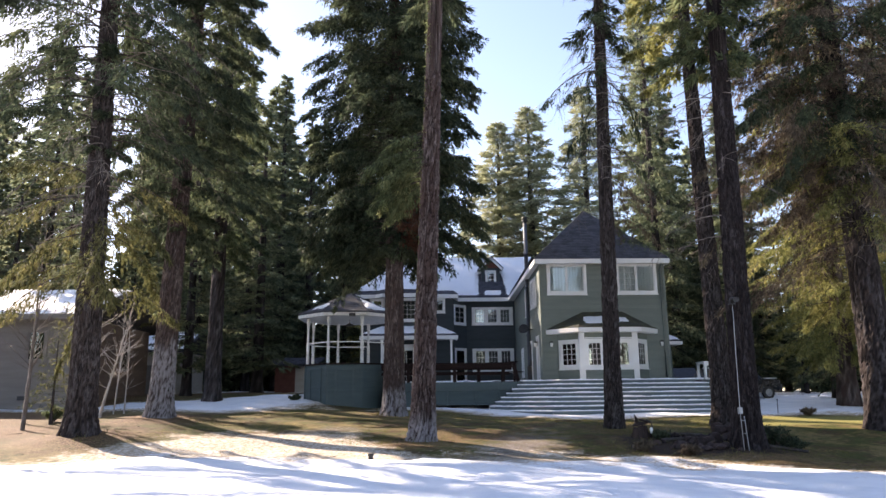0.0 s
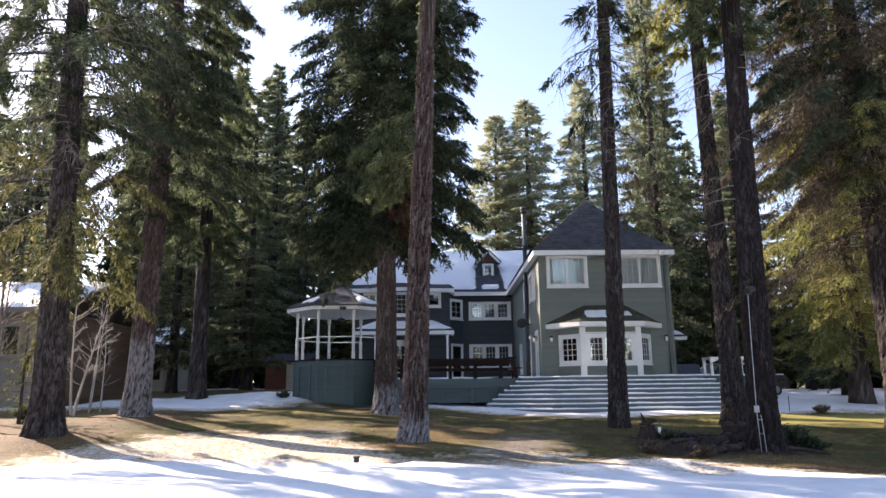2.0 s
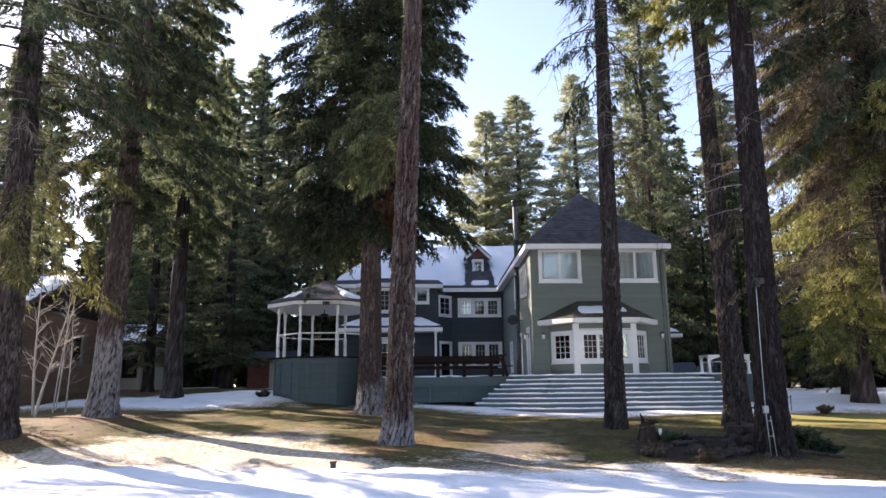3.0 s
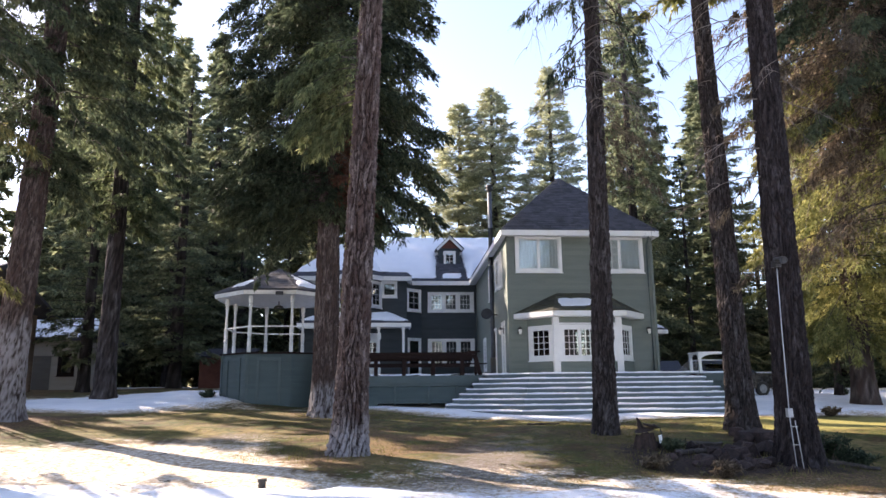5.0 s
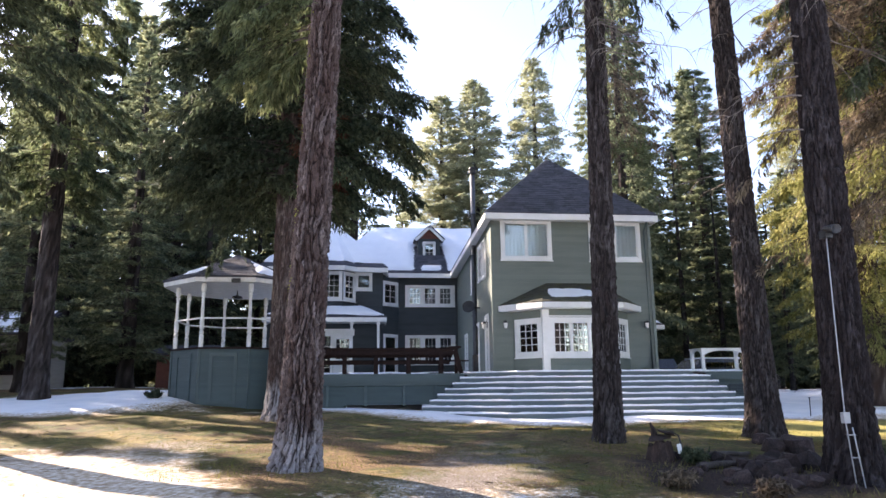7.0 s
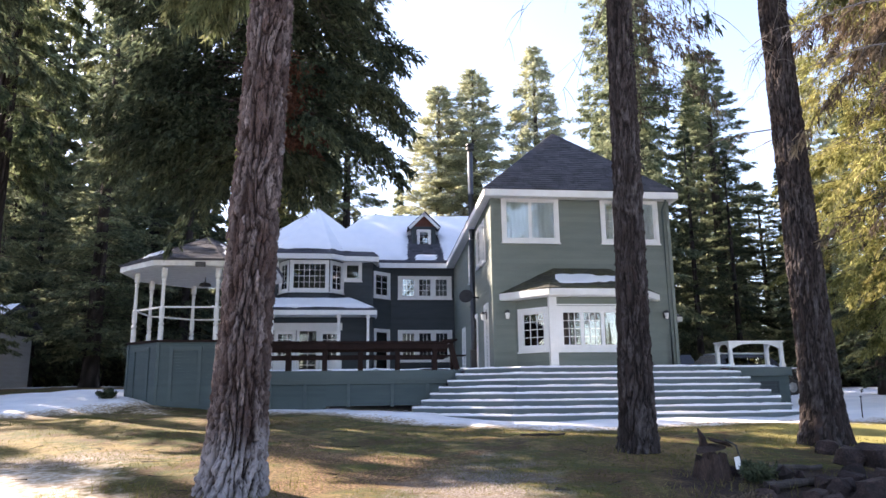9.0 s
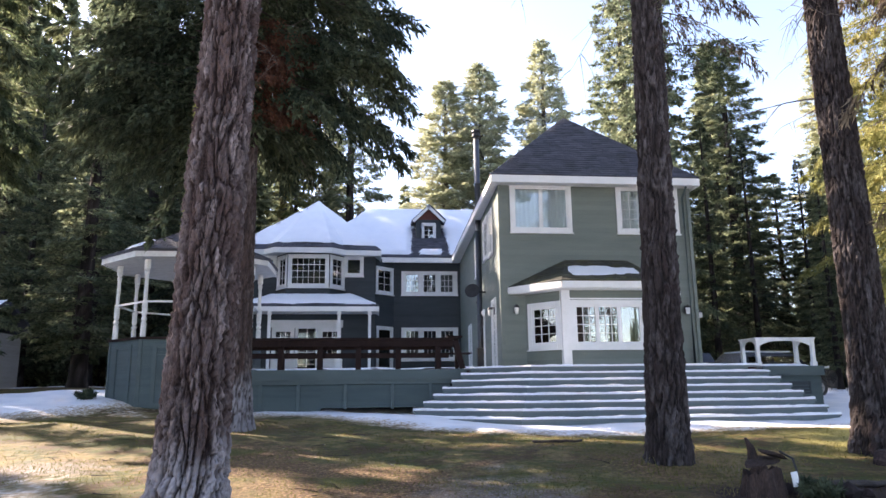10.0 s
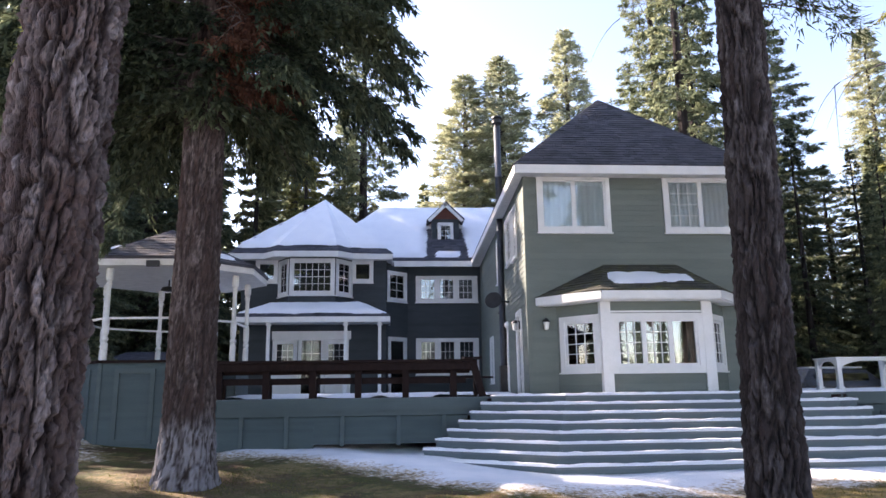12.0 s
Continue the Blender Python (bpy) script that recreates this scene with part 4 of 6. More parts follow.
near_tree("fir_tree", -9.7, 33.2, 27, 0.36, BARK_FIR, 19, "tall dark fir beside the snowy path",
                    [dict(seed=39, z0=6.6, profile=cone(3.4, belly=0.15, power=0.65), nb=160, nt=70, nn=10, needle_mat=FIR, droop=0.5, gap=0.2, hang_down=0.5, tuft=0.26, wide=0.035)],
                    fine=0.2, sides=36, depth=0.03, cell=0.15, fine_to=8)
tree_r = near_tree("cedar_tree", 13.9, 21.3, 26, 0.50, BARK_FIR, 18, "broad cedar with dense brown drooping dry boughs",
                   [dict(seed=30, z0=7.4, profile=cone(5.2, belly=0.08, power=0.5), nb=210, nt=76, nn=13, needle_mat=RUST, droop=0.6, up=0.15, gap=0.15, hang_down=0.65, tuft=0.22, wide=0.02),
                    dict(seed=37, z0=8.0, profile=cone(5.2, belly=0.08, power=0.5), nb=110, nt=80, nn=13, needle_mat=FIRDARK, droop=0.5, gap=0.2, hang_down=0.5, sector=(4.2, 2.6), tuft=0.22, wide=0.026),
                    dict(seed=36, z0=5.2, profile=lambda v: 4.0 if v < 0.34 else 0.01, nb=110, nt=50, nn=11, needle_mat=RUST, droop=0.5, up=0.08, gap=0.2, hang_down=0.6, sector=(3.3, 2.7), tuft=0.18, wide=0.016, limb_r=0.02),
                    dict(seed=38, z0=6.0, profile=lambda v: 3.9 if v < 0.24 else 0.01, nb=110, nt=56, nn=11, needle_mat=CEDAR, droop=0.4, up=0.05, gap=0.25, hang_down=0.4, sector=(3.2, 2.5), tuft=0.20, wide=0.022, limb_r=0.02)],
                   fine=0.09, sides=64, depth=0.04, cell=0.11, fine_to=8, lean=(0.0, 0.03))
dead_limbs(tree_r, 35, 5.6, 10.5, 90, 3.4, droop=0.6, r=0.016)

near_tree("cedar_tree", 18.8, 31.2, 24, 0.42, BARK_MID, 20, "tall sunlit cedar with drooping yellow-green boughs",
                   [dict(seed=40, z0=2.4, profile=cone(4.4, belly=0.08, power=0.45), nb=260, nt=90, nn=14, needle_mat=CEDAR, droop=0.5, up=0.12, gap=0.15, hang_down=0.45, tuft=0.20, wide=0.020)],
                   fine=0.3, sides=28, depth=0.03, cell=0.15, fine_to=6)

# the forest behind: five kinds grown once, then copied
STOCK_H = 26.0


def stock(seed, mat, profile, z0, nb, nt, nn, **kw):
    return [trunk_mesh(STOCK_H, 0.34, seed, BARK_FIR, 14, 6, 0.5, 1.5, 0.02, 0.2), *crown_meshes(seed, STOCK_H, z0, profile, nb, nt, nn, needle_mat=mat, **kw)]


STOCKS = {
    "fir": (stock(101, HAZEFIR, cone(3.6, power=0.8), 2.0, 190, 42, 9, tuft=0.25, wide=0.048, droop=0.32), "fir_tree", "dense green fir among the forest trees"),
    # the shade on these firs is put into darker needles
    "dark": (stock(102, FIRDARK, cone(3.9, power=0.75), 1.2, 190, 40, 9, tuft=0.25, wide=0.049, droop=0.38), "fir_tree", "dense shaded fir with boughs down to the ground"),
    "slim": (stock(103, HAZEFIR, cone(2.7, power=0.9), 1.5, 190, 44, 8, tuft=0.30, wide=0.055, droop=0.30), "fir_tree", "slender pointed fir behind the lawn"),
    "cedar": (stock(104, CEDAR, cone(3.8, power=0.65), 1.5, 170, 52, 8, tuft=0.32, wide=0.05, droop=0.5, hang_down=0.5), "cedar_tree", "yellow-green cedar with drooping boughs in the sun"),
    "pine": (stock(105, HAZEPINE, cone(3.7, power=0.7, belly=0.25), 3.0, 260, 42, 13, tuft=0.25, wide=0.038, droop=0.16, up=0.15, gap=0.1, ragged=0.75, brush=0.35), "pine_tree", "tall pine far behind the house, haze and sun painted into its needles"),
    "full": (stock(107, HAZEFIR, cone(3.3, power=0.5, belly=0.08), 1.0, 260, 50, 12, tuft=0.22, wide=0.032, droop=0.30, ragged=0.66), "fir_tree", "broad full-crowned fir behind the house"),
    "far": (stock(106, HAZEFIR, cone(3.8, power=0.8), 0.6, 120, 34, 5, tuft=0.62, wide=0.16, droop=0.35), "fir_tree", "dark fir far back in the forest"),
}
FIRST = {}


def plant(kind, x, y, h, fat=1.0, turn=None):
    meshes, name, label = STOCKS[kind]
    rng = random.Random(int(x * 131 + y * 977))
    k = h / STOCK_H
    at, turn = (x, y, gz(x, y) - 0.05), rng.uniform(0, 6.28) if turn is None else turn
    if kind not in FIRST:
        FIRST[kind] = tree_from(name, at, meshes, label, "conifer", "forest trees", (k * fat, k * fat, k), turn)
        return FIRST[kind]
    t = copy_thing(FIRST[kind], Matrix.Translation(at) @ Matrix.Rotation(turn, 4, "Z"))
    t.scale = (k * fat, k * fat, k)
    return t


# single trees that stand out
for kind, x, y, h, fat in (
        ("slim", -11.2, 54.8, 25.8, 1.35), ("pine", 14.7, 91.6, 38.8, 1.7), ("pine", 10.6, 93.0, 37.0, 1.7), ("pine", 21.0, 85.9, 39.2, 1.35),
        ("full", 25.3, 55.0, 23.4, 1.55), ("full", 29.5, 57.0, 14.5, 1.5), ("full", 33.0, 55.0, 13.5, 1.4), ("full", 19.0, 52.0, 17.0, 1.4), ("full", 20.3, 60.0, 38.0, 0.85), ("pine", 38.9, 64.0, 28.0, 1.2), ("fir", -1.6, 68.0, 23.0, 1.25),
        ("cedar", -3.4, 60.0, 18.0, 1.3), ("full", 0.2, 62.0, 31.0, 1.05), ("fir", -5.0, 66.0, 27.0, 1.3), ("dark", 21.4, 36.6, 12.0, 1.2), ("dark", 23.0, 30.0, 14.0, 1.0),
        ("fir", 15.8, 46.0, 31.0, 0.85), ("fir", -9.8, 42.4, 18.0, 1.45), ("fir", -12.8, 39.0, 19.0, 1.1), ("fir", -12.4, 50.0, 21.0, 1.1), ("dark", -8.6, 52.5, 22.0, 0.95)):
    plant(kind, x, y, h, fat)
# the forest at both sides and behind
for kind, x, y, h in (
        ("fir", -18.5, 38.5, 15), ("fir", -22.0, 43.5, 15), ("far", -25.0, 40.0, 18), ("dark", -16.5, 52.0, 18.5), ("far", -20.0, 56.0, 30),
        ("far", -30.0, 56.0, 29), ("far", -24.0, 62.0, 31), ("far", -14.0, 64.0, 29),
        ("far", -19.0, 71.0, 32), ("far", -8.0, 74.0, 27), ("far", -30.0, 76.0, 33),
        ("far", -48.0, 70.0, 30),
        ("dark", 18.4, 50.5, 27), ("fir", 25.0, 46.0, 12), ("dark", 28.0, 52.0, 14), ("fir", 31.0, 43.0, 26),
        ("far", 35.0, 50.0, 27), ("far", 28.0, 62.0, 27), ("dark", 28.0, 33.0, 19), ("far", 30.0, 53.5, 13), ("far", 33.5, 58.0, 15), ("far", 36.5, 62.0, 17), ("far", 35.0, 36.0, 24), ("far", 41.0, 45.0, 28),
        ("far", 45.0, 57.0, 30), ("far", 33.0, 72.0, 30), ("far", 25.5, 72.0, 27), ("far", 38.0, 27.0, 22), ("far", 50.0, 42.0, 28),
        ("far", 56.0, 66.0, 32), ("dark", 27.0, 26.0, 25), ("far", 46.0, 31.0, 27),
        ("far", 30.0, 90.0, 33), ("far", -2.0, 88.0, 27), ("far", 6.0, 100.0, 26), ("far", 17.0, 104.0, 29),
        ("far", -16.5, 83.0, 33), ("far", 26.0, 110.0, 33), ("far", -10.0, 100.0, 34), ("far", 40.0, 100.0, 36), ("far", -35.0, 95.0, 36),
        ("far", -55.0, 90.0, 36), ("far", 62.0, 90.0, 38), ("far", 75.0, 60.0, 33), ("far", -65.0, 60.0, 32),
        ("far", -15.0, 58.0, 27), ("far", -9.6, 60.0, 23), ("far", -7.0, 62.5, 21), ("far", -12.6, 69.0, 25),
        ("far", -22.0, 66.0, 30), ("far", -38.0, 62.0, 30), ("far", -6.0, 80.0, 24), ("far", -27.0, 70.0, 30), ("far", -13.5, 51.0, 12), 
        ("far", -17.0, 49.0, 9), ("far", -20.5, 50.0, 12), ("far", -24.0, 46.0, 10), ("far", 17.5, 55.0, 12), ("dark", 19.6, 47.5, 15), ("dark", 22.6, 48.8, 14), ("dark", 26.8, 55.0, 15), ("far", 31.5, 55.0, 16), ("far", 24.5, 63.0, 19), ("far", -29.0, 50.0, 19), ("far", -37.0, 57.0, 22), ("far", -36.0, 65.0, 31), ("far", -31.5, 63.0, 30), ("far", -42.0, 62.0, 29), ("far", -18.6, 64.0, 33), ("far", -25.5, 66.0, 33), ("far", 34.0, 47.0, 15),
        # beyond the track, behind the viewer: unseen, the dark ones painted as silhouettes for the panes
        ("far", -16.0, -14.0, 24), ("dark", -5.0, -30.0, 21), ("dark", 9.0, -34.0, 17), ("dark", 25.5, -26.0, 15), ("far", -28.0, -6.0, 26), ("far", 40.0, 4.0, 25), ("far", -38.0, 16.0, 25)):
    plant(kind, x, y, h)

# low woods that close the view between the trunks
rng = np.random.default_rng(71)
WV, WF = [], []
for i in range(900):
    a = rng.uniform(0, 2 * math.pi)
    d = rng.uniform(95, 240)
    x, y, h = d * math.cos(a), 30 + d * math.sin(a), rng.uniform(14, 27)
    if y < 5 and abs(x) < 60:
        h *= 0.4
    base, rad = gz(x, y), h * rng.uniform(0.13, 0.2)
    for t in range(14):
        f = t / 14
        z, r = base + h * (0.03 + 0.97 * f), rad * (1 - f) ** 0.85 * rng.uniform(0.75, 1.15) + 0.1
        n_p = 9
        for k in range(n_p):
            b = 2 * math.pi * (k + rng.random()) / n_p
            c, s2 = math.cos(b), math.sin(b)
            j = len(WV)
            wide = 2.2 * r / n_p * 1.6
            WV += [(x - s2 * wide * 0.5, y + c * wide * 0.5, z + h * 0.09), (x + s2 * wide * 0.5, y - c * wide * 0.5, z + h * 0.09), (x + c * r, y + s2 * r, z - h * 0.03)]
            WF.append((j, j + 1, j + 2))
tagged(new("far_woods", mesh_from("far_woods", WV, WF, FIRDARK)), "distant belt of dark conifer forest", "forest", kind="stuff")

# ---------------------------------------------------------------- the main house
DECK = 2.13
house = thing("house", (5, 42, 1.2), "two-storey grey-green clapboard house with white trim and snow on its roofs", "house")
TL, TR = (5.55, 32.9), (11.48, 32.9)           # front corners of the tower wing
TB = (6.05, 46.0)                              # where its side meets the rear wing


def on_wall(p0, p1, u, z):
    m, _ = wall_frame(p0, p1)
    return m @ Matrix.Translation((u, 0, z))


# tower front
W1 = (0.46, 6.28, 2.14, 7.58)
W2 = (3.77, 6.28, 5.52, 7.58)
wall(house, TL, TR, 0.6, 7.75, SIDING, [W1, W2, (1.5, 2.4, 4.0, 4.2)], course=0.14, label="grey-green lapped siding", pieces=BOARDING)
window(house, on_wall(TL, TR, W1[0], W1[1]), W1[2] - W1[0], W1[3] - W1[1], 2, plain=(0, 1), curtain=True, label="white double window with drawn curtains")
window(house, on_wall(TL, TR, W2[0], W2[1]), W2[2] - W2[0], W2[3] - W2[1], 2, cols=3, rows=4, plain=(1,), curtain=True, label="white double window, one sash with small panes")
# tower left side, running back; the wall faces the gap between the wings
LW = [(9.6, 6.0, 10.6, 7.25), (11.0, 5.9, 11.7, 7.2), (7.0, 5.85, 8.1, 7.2), (8.5, DECK + 0.02, 9.3, 4.2), (11.35, DECK + 0.02, 12.15, 4.25), (4.0, 2.6, 5.0, 4.1)]
wall(house, TB, TL, 0.6, 7.75, SIDING, LW, course=0.14)
for u0, z0, u1, z1 in LW:
    door = z0 < 2.3
    window(house, on_wall(TB, TL, u0, z0), u1 - u0, z1 - z0, 1, 2, 5 if door else 4, name="door" if door else "window", casing=0.09)
wall(house, TR, (11.48, 52.0), 0.6, 7.75, SIDING, course=0.3)
# corner boards
for cx, cy in ((TL[0] + 0.02, 32.87), (TR[0] + 0.01, 32.87)):
    part("corner_board", boxes((cx - 0.035, cy - 0.03, 0.7, cx + 0.07, cy + 0.08, 7.7)), SIDING, house)

# rear wing
ML, MR = (2.85, 46.0), (6.05, 46.0)
MW = [(0.47, 6.14, 2.95, 7.08), (0.47, 3.05, 2.95, 4.38)]
wall(house, ML, MR, 0.8, 7.7, DARKSIDE, MW, label="dark slate-green siding")
for u0, z0, u1, z1 in MW:
    window(house, on_wall(ML, MR, u0, z0), u1 - u0, z1 - z0, 3, 3, 3, label="white triple casement window with small panes", stile=0.13, glass=GLASS if z0 > 5 else SHADEGLASS)
AL, AR = (1.95, 45.15), (2.85, 46.0)
AW = [(0.14, 6.12, 1.06, 7.2), (0.2, DECK + 0.02, 1.05, 4.4)]
wall(house, AL, AR, 0.8, 7.7, DARKSIDE, AW)
for i, (u0, z0, u1, z1) in enumerate(AW):
    window(house, on_wall(AL, AR, u0, z0), u1 - u0, z1 - z0, 1, 2, 3, bars=i == 0, name=("window", "door")[i], label=("", "white glazed side door")[i])

# turret wing with its bay and French doors
VL, VR = (-3.9, 44.5), (1.95, 44.5)
VW = [(0.64, 6.78, 1.32, 7.5), (4.55, 6.78, 5.21, 7.5), (1.38, DECK + 0.02, 4.35, 4.6), (1.7, 6.2, 4.2, 7.4)]
wall(house, VL, VR, 0.8, 7.7, DARKSIDE, VW)
wall(house, VR, AL, 0.8, 7.7, DARKSIDE)
wall(house, (-3.9, 52.0), VL, 0.8, 7.7, DARKSIDE, course=0.3)
wall(house, (11.48, 52.0), (-3.9, 52.0), 0.8, 7.7, DARKSIDE, course=0.3)
for u0, z0, u1, z1 in VW[:2]:
    window(house, on_wall(VL, VR, u0, z0), u1 - u0, z1 - z0, 1, bars=False, label="small square white-framed window")
window(house, on_wall(VL, VR, 1.43, 3.12), 0.76, 1.12, 1, 3, 4, casing=0.11, label="white small-paned side light", glass=SHADEGLASS)
window(house, on_wall(VL, VR, 3.48, 3.12), 0.76, 1.12, 1, 3, 4, casing=0.11, label="white small-paned side light", glass=SHADEGLASS)
window(house, on_wall(VL, VR, 2.42, DECK + 0.05), 0.88, 2.2, 1, 2, 4, casing=0.08, name="door", label="white French door with small panes", glass=SHADEGLASS)
for r in ((1.28, -0.04, 4.36, 2.34, 0.1, 4.70), (3.38, -0.04, 4.36, 4.44, 0.1, 4.70), (2.34, -0.04, 4.465, 3.38, 0.1, 4.70),
          (1.30, -0.03, DECK, 2.33, 0.1, 2.97), (3.40, -0.03, DECK, 4.43, 0.1, 2.97)):
    part("door_panel", boxes(r, m=wall_frame(VL, VR)[0]), WHITE, house)
B0, B1, B2, B3 = (-2.42, 44.5), (-1.9, 43.72), (-0.07, 43.72), (0.55, 44.5)
for p0, p1, n_s in ((B0, B1, 1), (B1, B2, 3), (B2, B3, 1)):
    ln = math.dist(p0, p1)
    hole = (0.14, 6.18, ln - 0.14, 7.42)
    wall(house, p0, p1, 5.2, 7.6, DARKSIDE, [hole], thick=0.08)
    window(house, on_wall(p0, p1, hole[0], hole[1]), hole[2] - hole[0], hole[3] - hole[1], 1, 6 if n_s == 3 else 2, 4, casing=0.12, label="white bay window with many small panes" if n_s == 3 else "")

# front bay of the tower
C0, C1, C2, C3 = (6.28, 32.9), (7.18, 31.85), (9.62, 31.85), (10.52, 32.9)
for p0, p1, n_s in ((C0, C1, 1), (C1, C2, 3), (C2, C3, 1)):
    ln = math.dist(p0, p1)
    hole = (0.24, 2.80, ln - 0.28, 3.86) if n_s == 1 else (0.26, 2.78, ln - 0.26, 3.86)
    wall(house, p0, p1, DECK - 0.6, 4.5, SIDING, [hole], thick=0.1, course=0.14, pieces=BOARDING)
    window(house, on_wall(p0, p1, hole[0], hole[1]), hole[2] - hole[0], hole[3] - hole[1], n_s, 3, 4, plain=(2,) if n_s == 3 else (), casing=0.14,
           label="white bay window of three sashes, two with small panes" if n_s == 3 else "white small-paned bay window")
for cx, cy in (C1, C2):
    part("bay_post", boxes((cx - 0.12, cy - 0.06, DECK - 0.02, cx + 0.12, cy + 0.12, 4.42)), WHITE, house)
part("frieze_board", boxes((7.3, 31.80, 4.02, 9.5, 31.84, 4.06)), WHITE, house)
part("bay_soffit", prism(bmesh.new(), [(5.82, 32.86), (7.02, 31.45), (9.78, 31.45), (10.98, 32.86)], 4.28, 4.33), WHITE, house)
bm = bmesh.new()
for p0, p1 in (((5.78, 32.88), (7.0, 31.42)), ((7.0, 31.42), (9.8, 31.42)), ((9.8, 31.42), (11.02, 32.88))):
    m, ln = wall_frame(p0, p1)
    box(bm, 0, -0.03, 4.30, ln, 0.02, 4.50, m)
part("bay_fascia", bm, WHITE, house)
P = [(5.76, 32.9, 4.50), (6.98, 31.38, 4.50), (9.82, 31.38, 4.50), (11.04, 32.9, 4.50), (7.55, 32.9, 5.34), (9.40, 32.9, 5.34)]
roof_face(house, [P[1], P[2], P[5], P[4]], MOSSY, 0.08, 41, "mossy grey shingle roof over the bay")
roof_face(house, [P[0], P[1], P[4]], MOSSY, 0.08, 42)
roof_face(house, [P[2], P[3], P[5]], MOSSY, 0.08, 43)
snow_on([(7.25, 31.62, 4.63), (9.75, 31.62, 4.63), (9.45, 32.35, 5.03), (7.45, 32.35, 5.03)], 0.03, 0.08, 0.26, 0.05, 3.0, label="thin patch of old snow on the bay roof")

# tower roof: a hip in front, its ridge running back
EL, ER, RZ = 5.26, 11.69, 7.82
AP = (8.50, 35.65, 10.98)
roof_face(house, [(EL, 32.36, RZ), (ER, 32.36, RZ), AP], SHINGLE, 0.1, 51, "dark grey shingle hip roof", 0.15)
roof_face(house, [(5.62, 45.6, RZ), (EL, 32.36, RZ), AP, (8.955, 50.0, 10.98)], SHINGLE, 0.1, 52)
roof_face(house, [(ER, 32.36, RZ), (12.47, 53.0, RZ), (8.955, 50.0, 10.98), AP], SHINGLE, 0.1, 53, exposure=0.3)
bm = bmesh.new()
for p0, p1 in (((EL + 0.02, 32.38), (ER - 0.02, 32.38)), ((5.64, 45.6), (EL + 0.02, 32.38)), ((ER - 0.02, 32.38), (ER - 0.02, 52.5))):
    m, ln = wall_frame(p0, p1)
    box(bm, 0, -0.03, 7.58, ln, 0.02, 7.80, m)
part("fascia", bm, WHITE, house, "white painted eave board")
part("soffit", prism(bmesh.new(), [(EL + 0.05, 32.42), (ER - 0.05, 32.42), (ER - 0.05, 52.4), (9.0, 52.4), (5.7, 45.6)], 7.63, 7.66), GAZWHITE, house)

# rear roof with its dormer
RR = [(-1.6, 45.45, 7.78), (5.60, 45.45, 7.78), (7.9, 49.6, 11.2), (1.75, 49.6, 11.2)]
roof_face(house, RR, SHINGLE, 0.1, 54)
roof_face(house, [(1.0, 53, 8.0), (-2.5, 48, 7.9), (1.75, 49.6, 11.2)], SHINGLE, 0.1, 55, exposure=0.4)
roof_face(house, [(12.0, 53.0, 8.0), (-2.5, 53.0, 8.0), (1.75, 49.6, 11.2), (7.9, 49.6, 11.2)], SHINGLE, 0.1, 56, exposure=0.4)
part("fascia", boxes((2.1, 45.44, 7.52, 5.62, 45.49, 7.76)), WHITE, house)
part("soffit", boxes((2.0, 45.49, 7.60, 6.0, 46.0, 7.63)), GAZWHITE, house)
DX, DY = 4.62, 47.0


def around_dormer(p):
    """Bare shingle round the dormer: how far p lies outside the melted patch."""
    side = abs(p.x - DX) - (0.85 + 0.12 * min(1.0, max(0.0, 9.4 - p.z)))
    above, below = p.z - 9.75, 7.98 - p.z
    tongue = max(abs(p.x - DX) - 0.5, p.z - 8.3)
    return max(side, above, below, -tongue)


snow_on([Vector(p) + Vector((0, 0, 0.0)) for p in ((-1.46, 45.62, 7.92), (5.70, 45.62, 7.92), (7.9, 49.6, 11.2), (1.75, 49.6, 11.2))], 0.09, 0.03, 0.10, 0.12, 5.0, around_dormer, edges=(0, 2))
part("dormer", boxes((DX - 0.62, DY, 8.5, DX - 0.40, DY + 1.9, 10.0), (DX + 0.40, DY, 8.5, DX + 0.62, DY + 1.9, 10.0), (DX - 0.40, DY, 8.5, DX + 0.40, DY + 0.2, 8.86),
                     (DX - 0.40, DY, 9.82, DX + 0.40, DY + 0.2, 10.0)), DARKSIDE, house, "slate-sided dormer with a gable")
bm = bmesh.new()
v = [bm.verts.new((DX + a, DY + b, c)) for b in (-0.02, 1.9) for a, c in ((-0.66, 10.0), (0.66, 10.0), (0.0, 10.64))]
for f in ((0, 1, 2), (5, 4, 3), (0, 3, 4, 1), (1, 4, 5, 2), (2, 5, 3, 0)):
    bm.faces.new([v[i] for i in f])
part("gable", bm, REDWOOD, house, "red-brown gable")
for s in (-1, 1):
    e0, e1, pk = (DX + s * 0.84, DY - 0.15, 9.94), (DX + s * 0.84, DY + 2.4, 9.94), (DX, DY - 0.15, 10.76)
    pk2 = (DX, DY + 2.4, 10.76)
    roof_face(house, [e0, pk, pk2, e1][::s] if s > 0 else [e1, e0, pk, pk2][::1], SHINGLE, 0.06, 57 + s, exposure=0.3)
    m = Matrix.Translation(e0) @ Matrix.Rotation(-math.atan2(0.82, -s * 0.84) if s > 0 else -math.atan2(0.82, 0.84), 4, "Y")
    part("bargeboard", boxes((0, -0.03, -0.16, 1.17, 0.015, -0.02) if s < 0 else (0, -0.03, 0.02, 1.17, 0.015, 0.16), m=m), WHITE, house)
window(house, Matrix.Translation((DX - 0.27, DY, 8.92)), 0.54, 0.82, 1, 2, 3, casing=0.09)

# turret roof: a faceted hip under snow
TA = (-0.88, 47.35, 10.85)
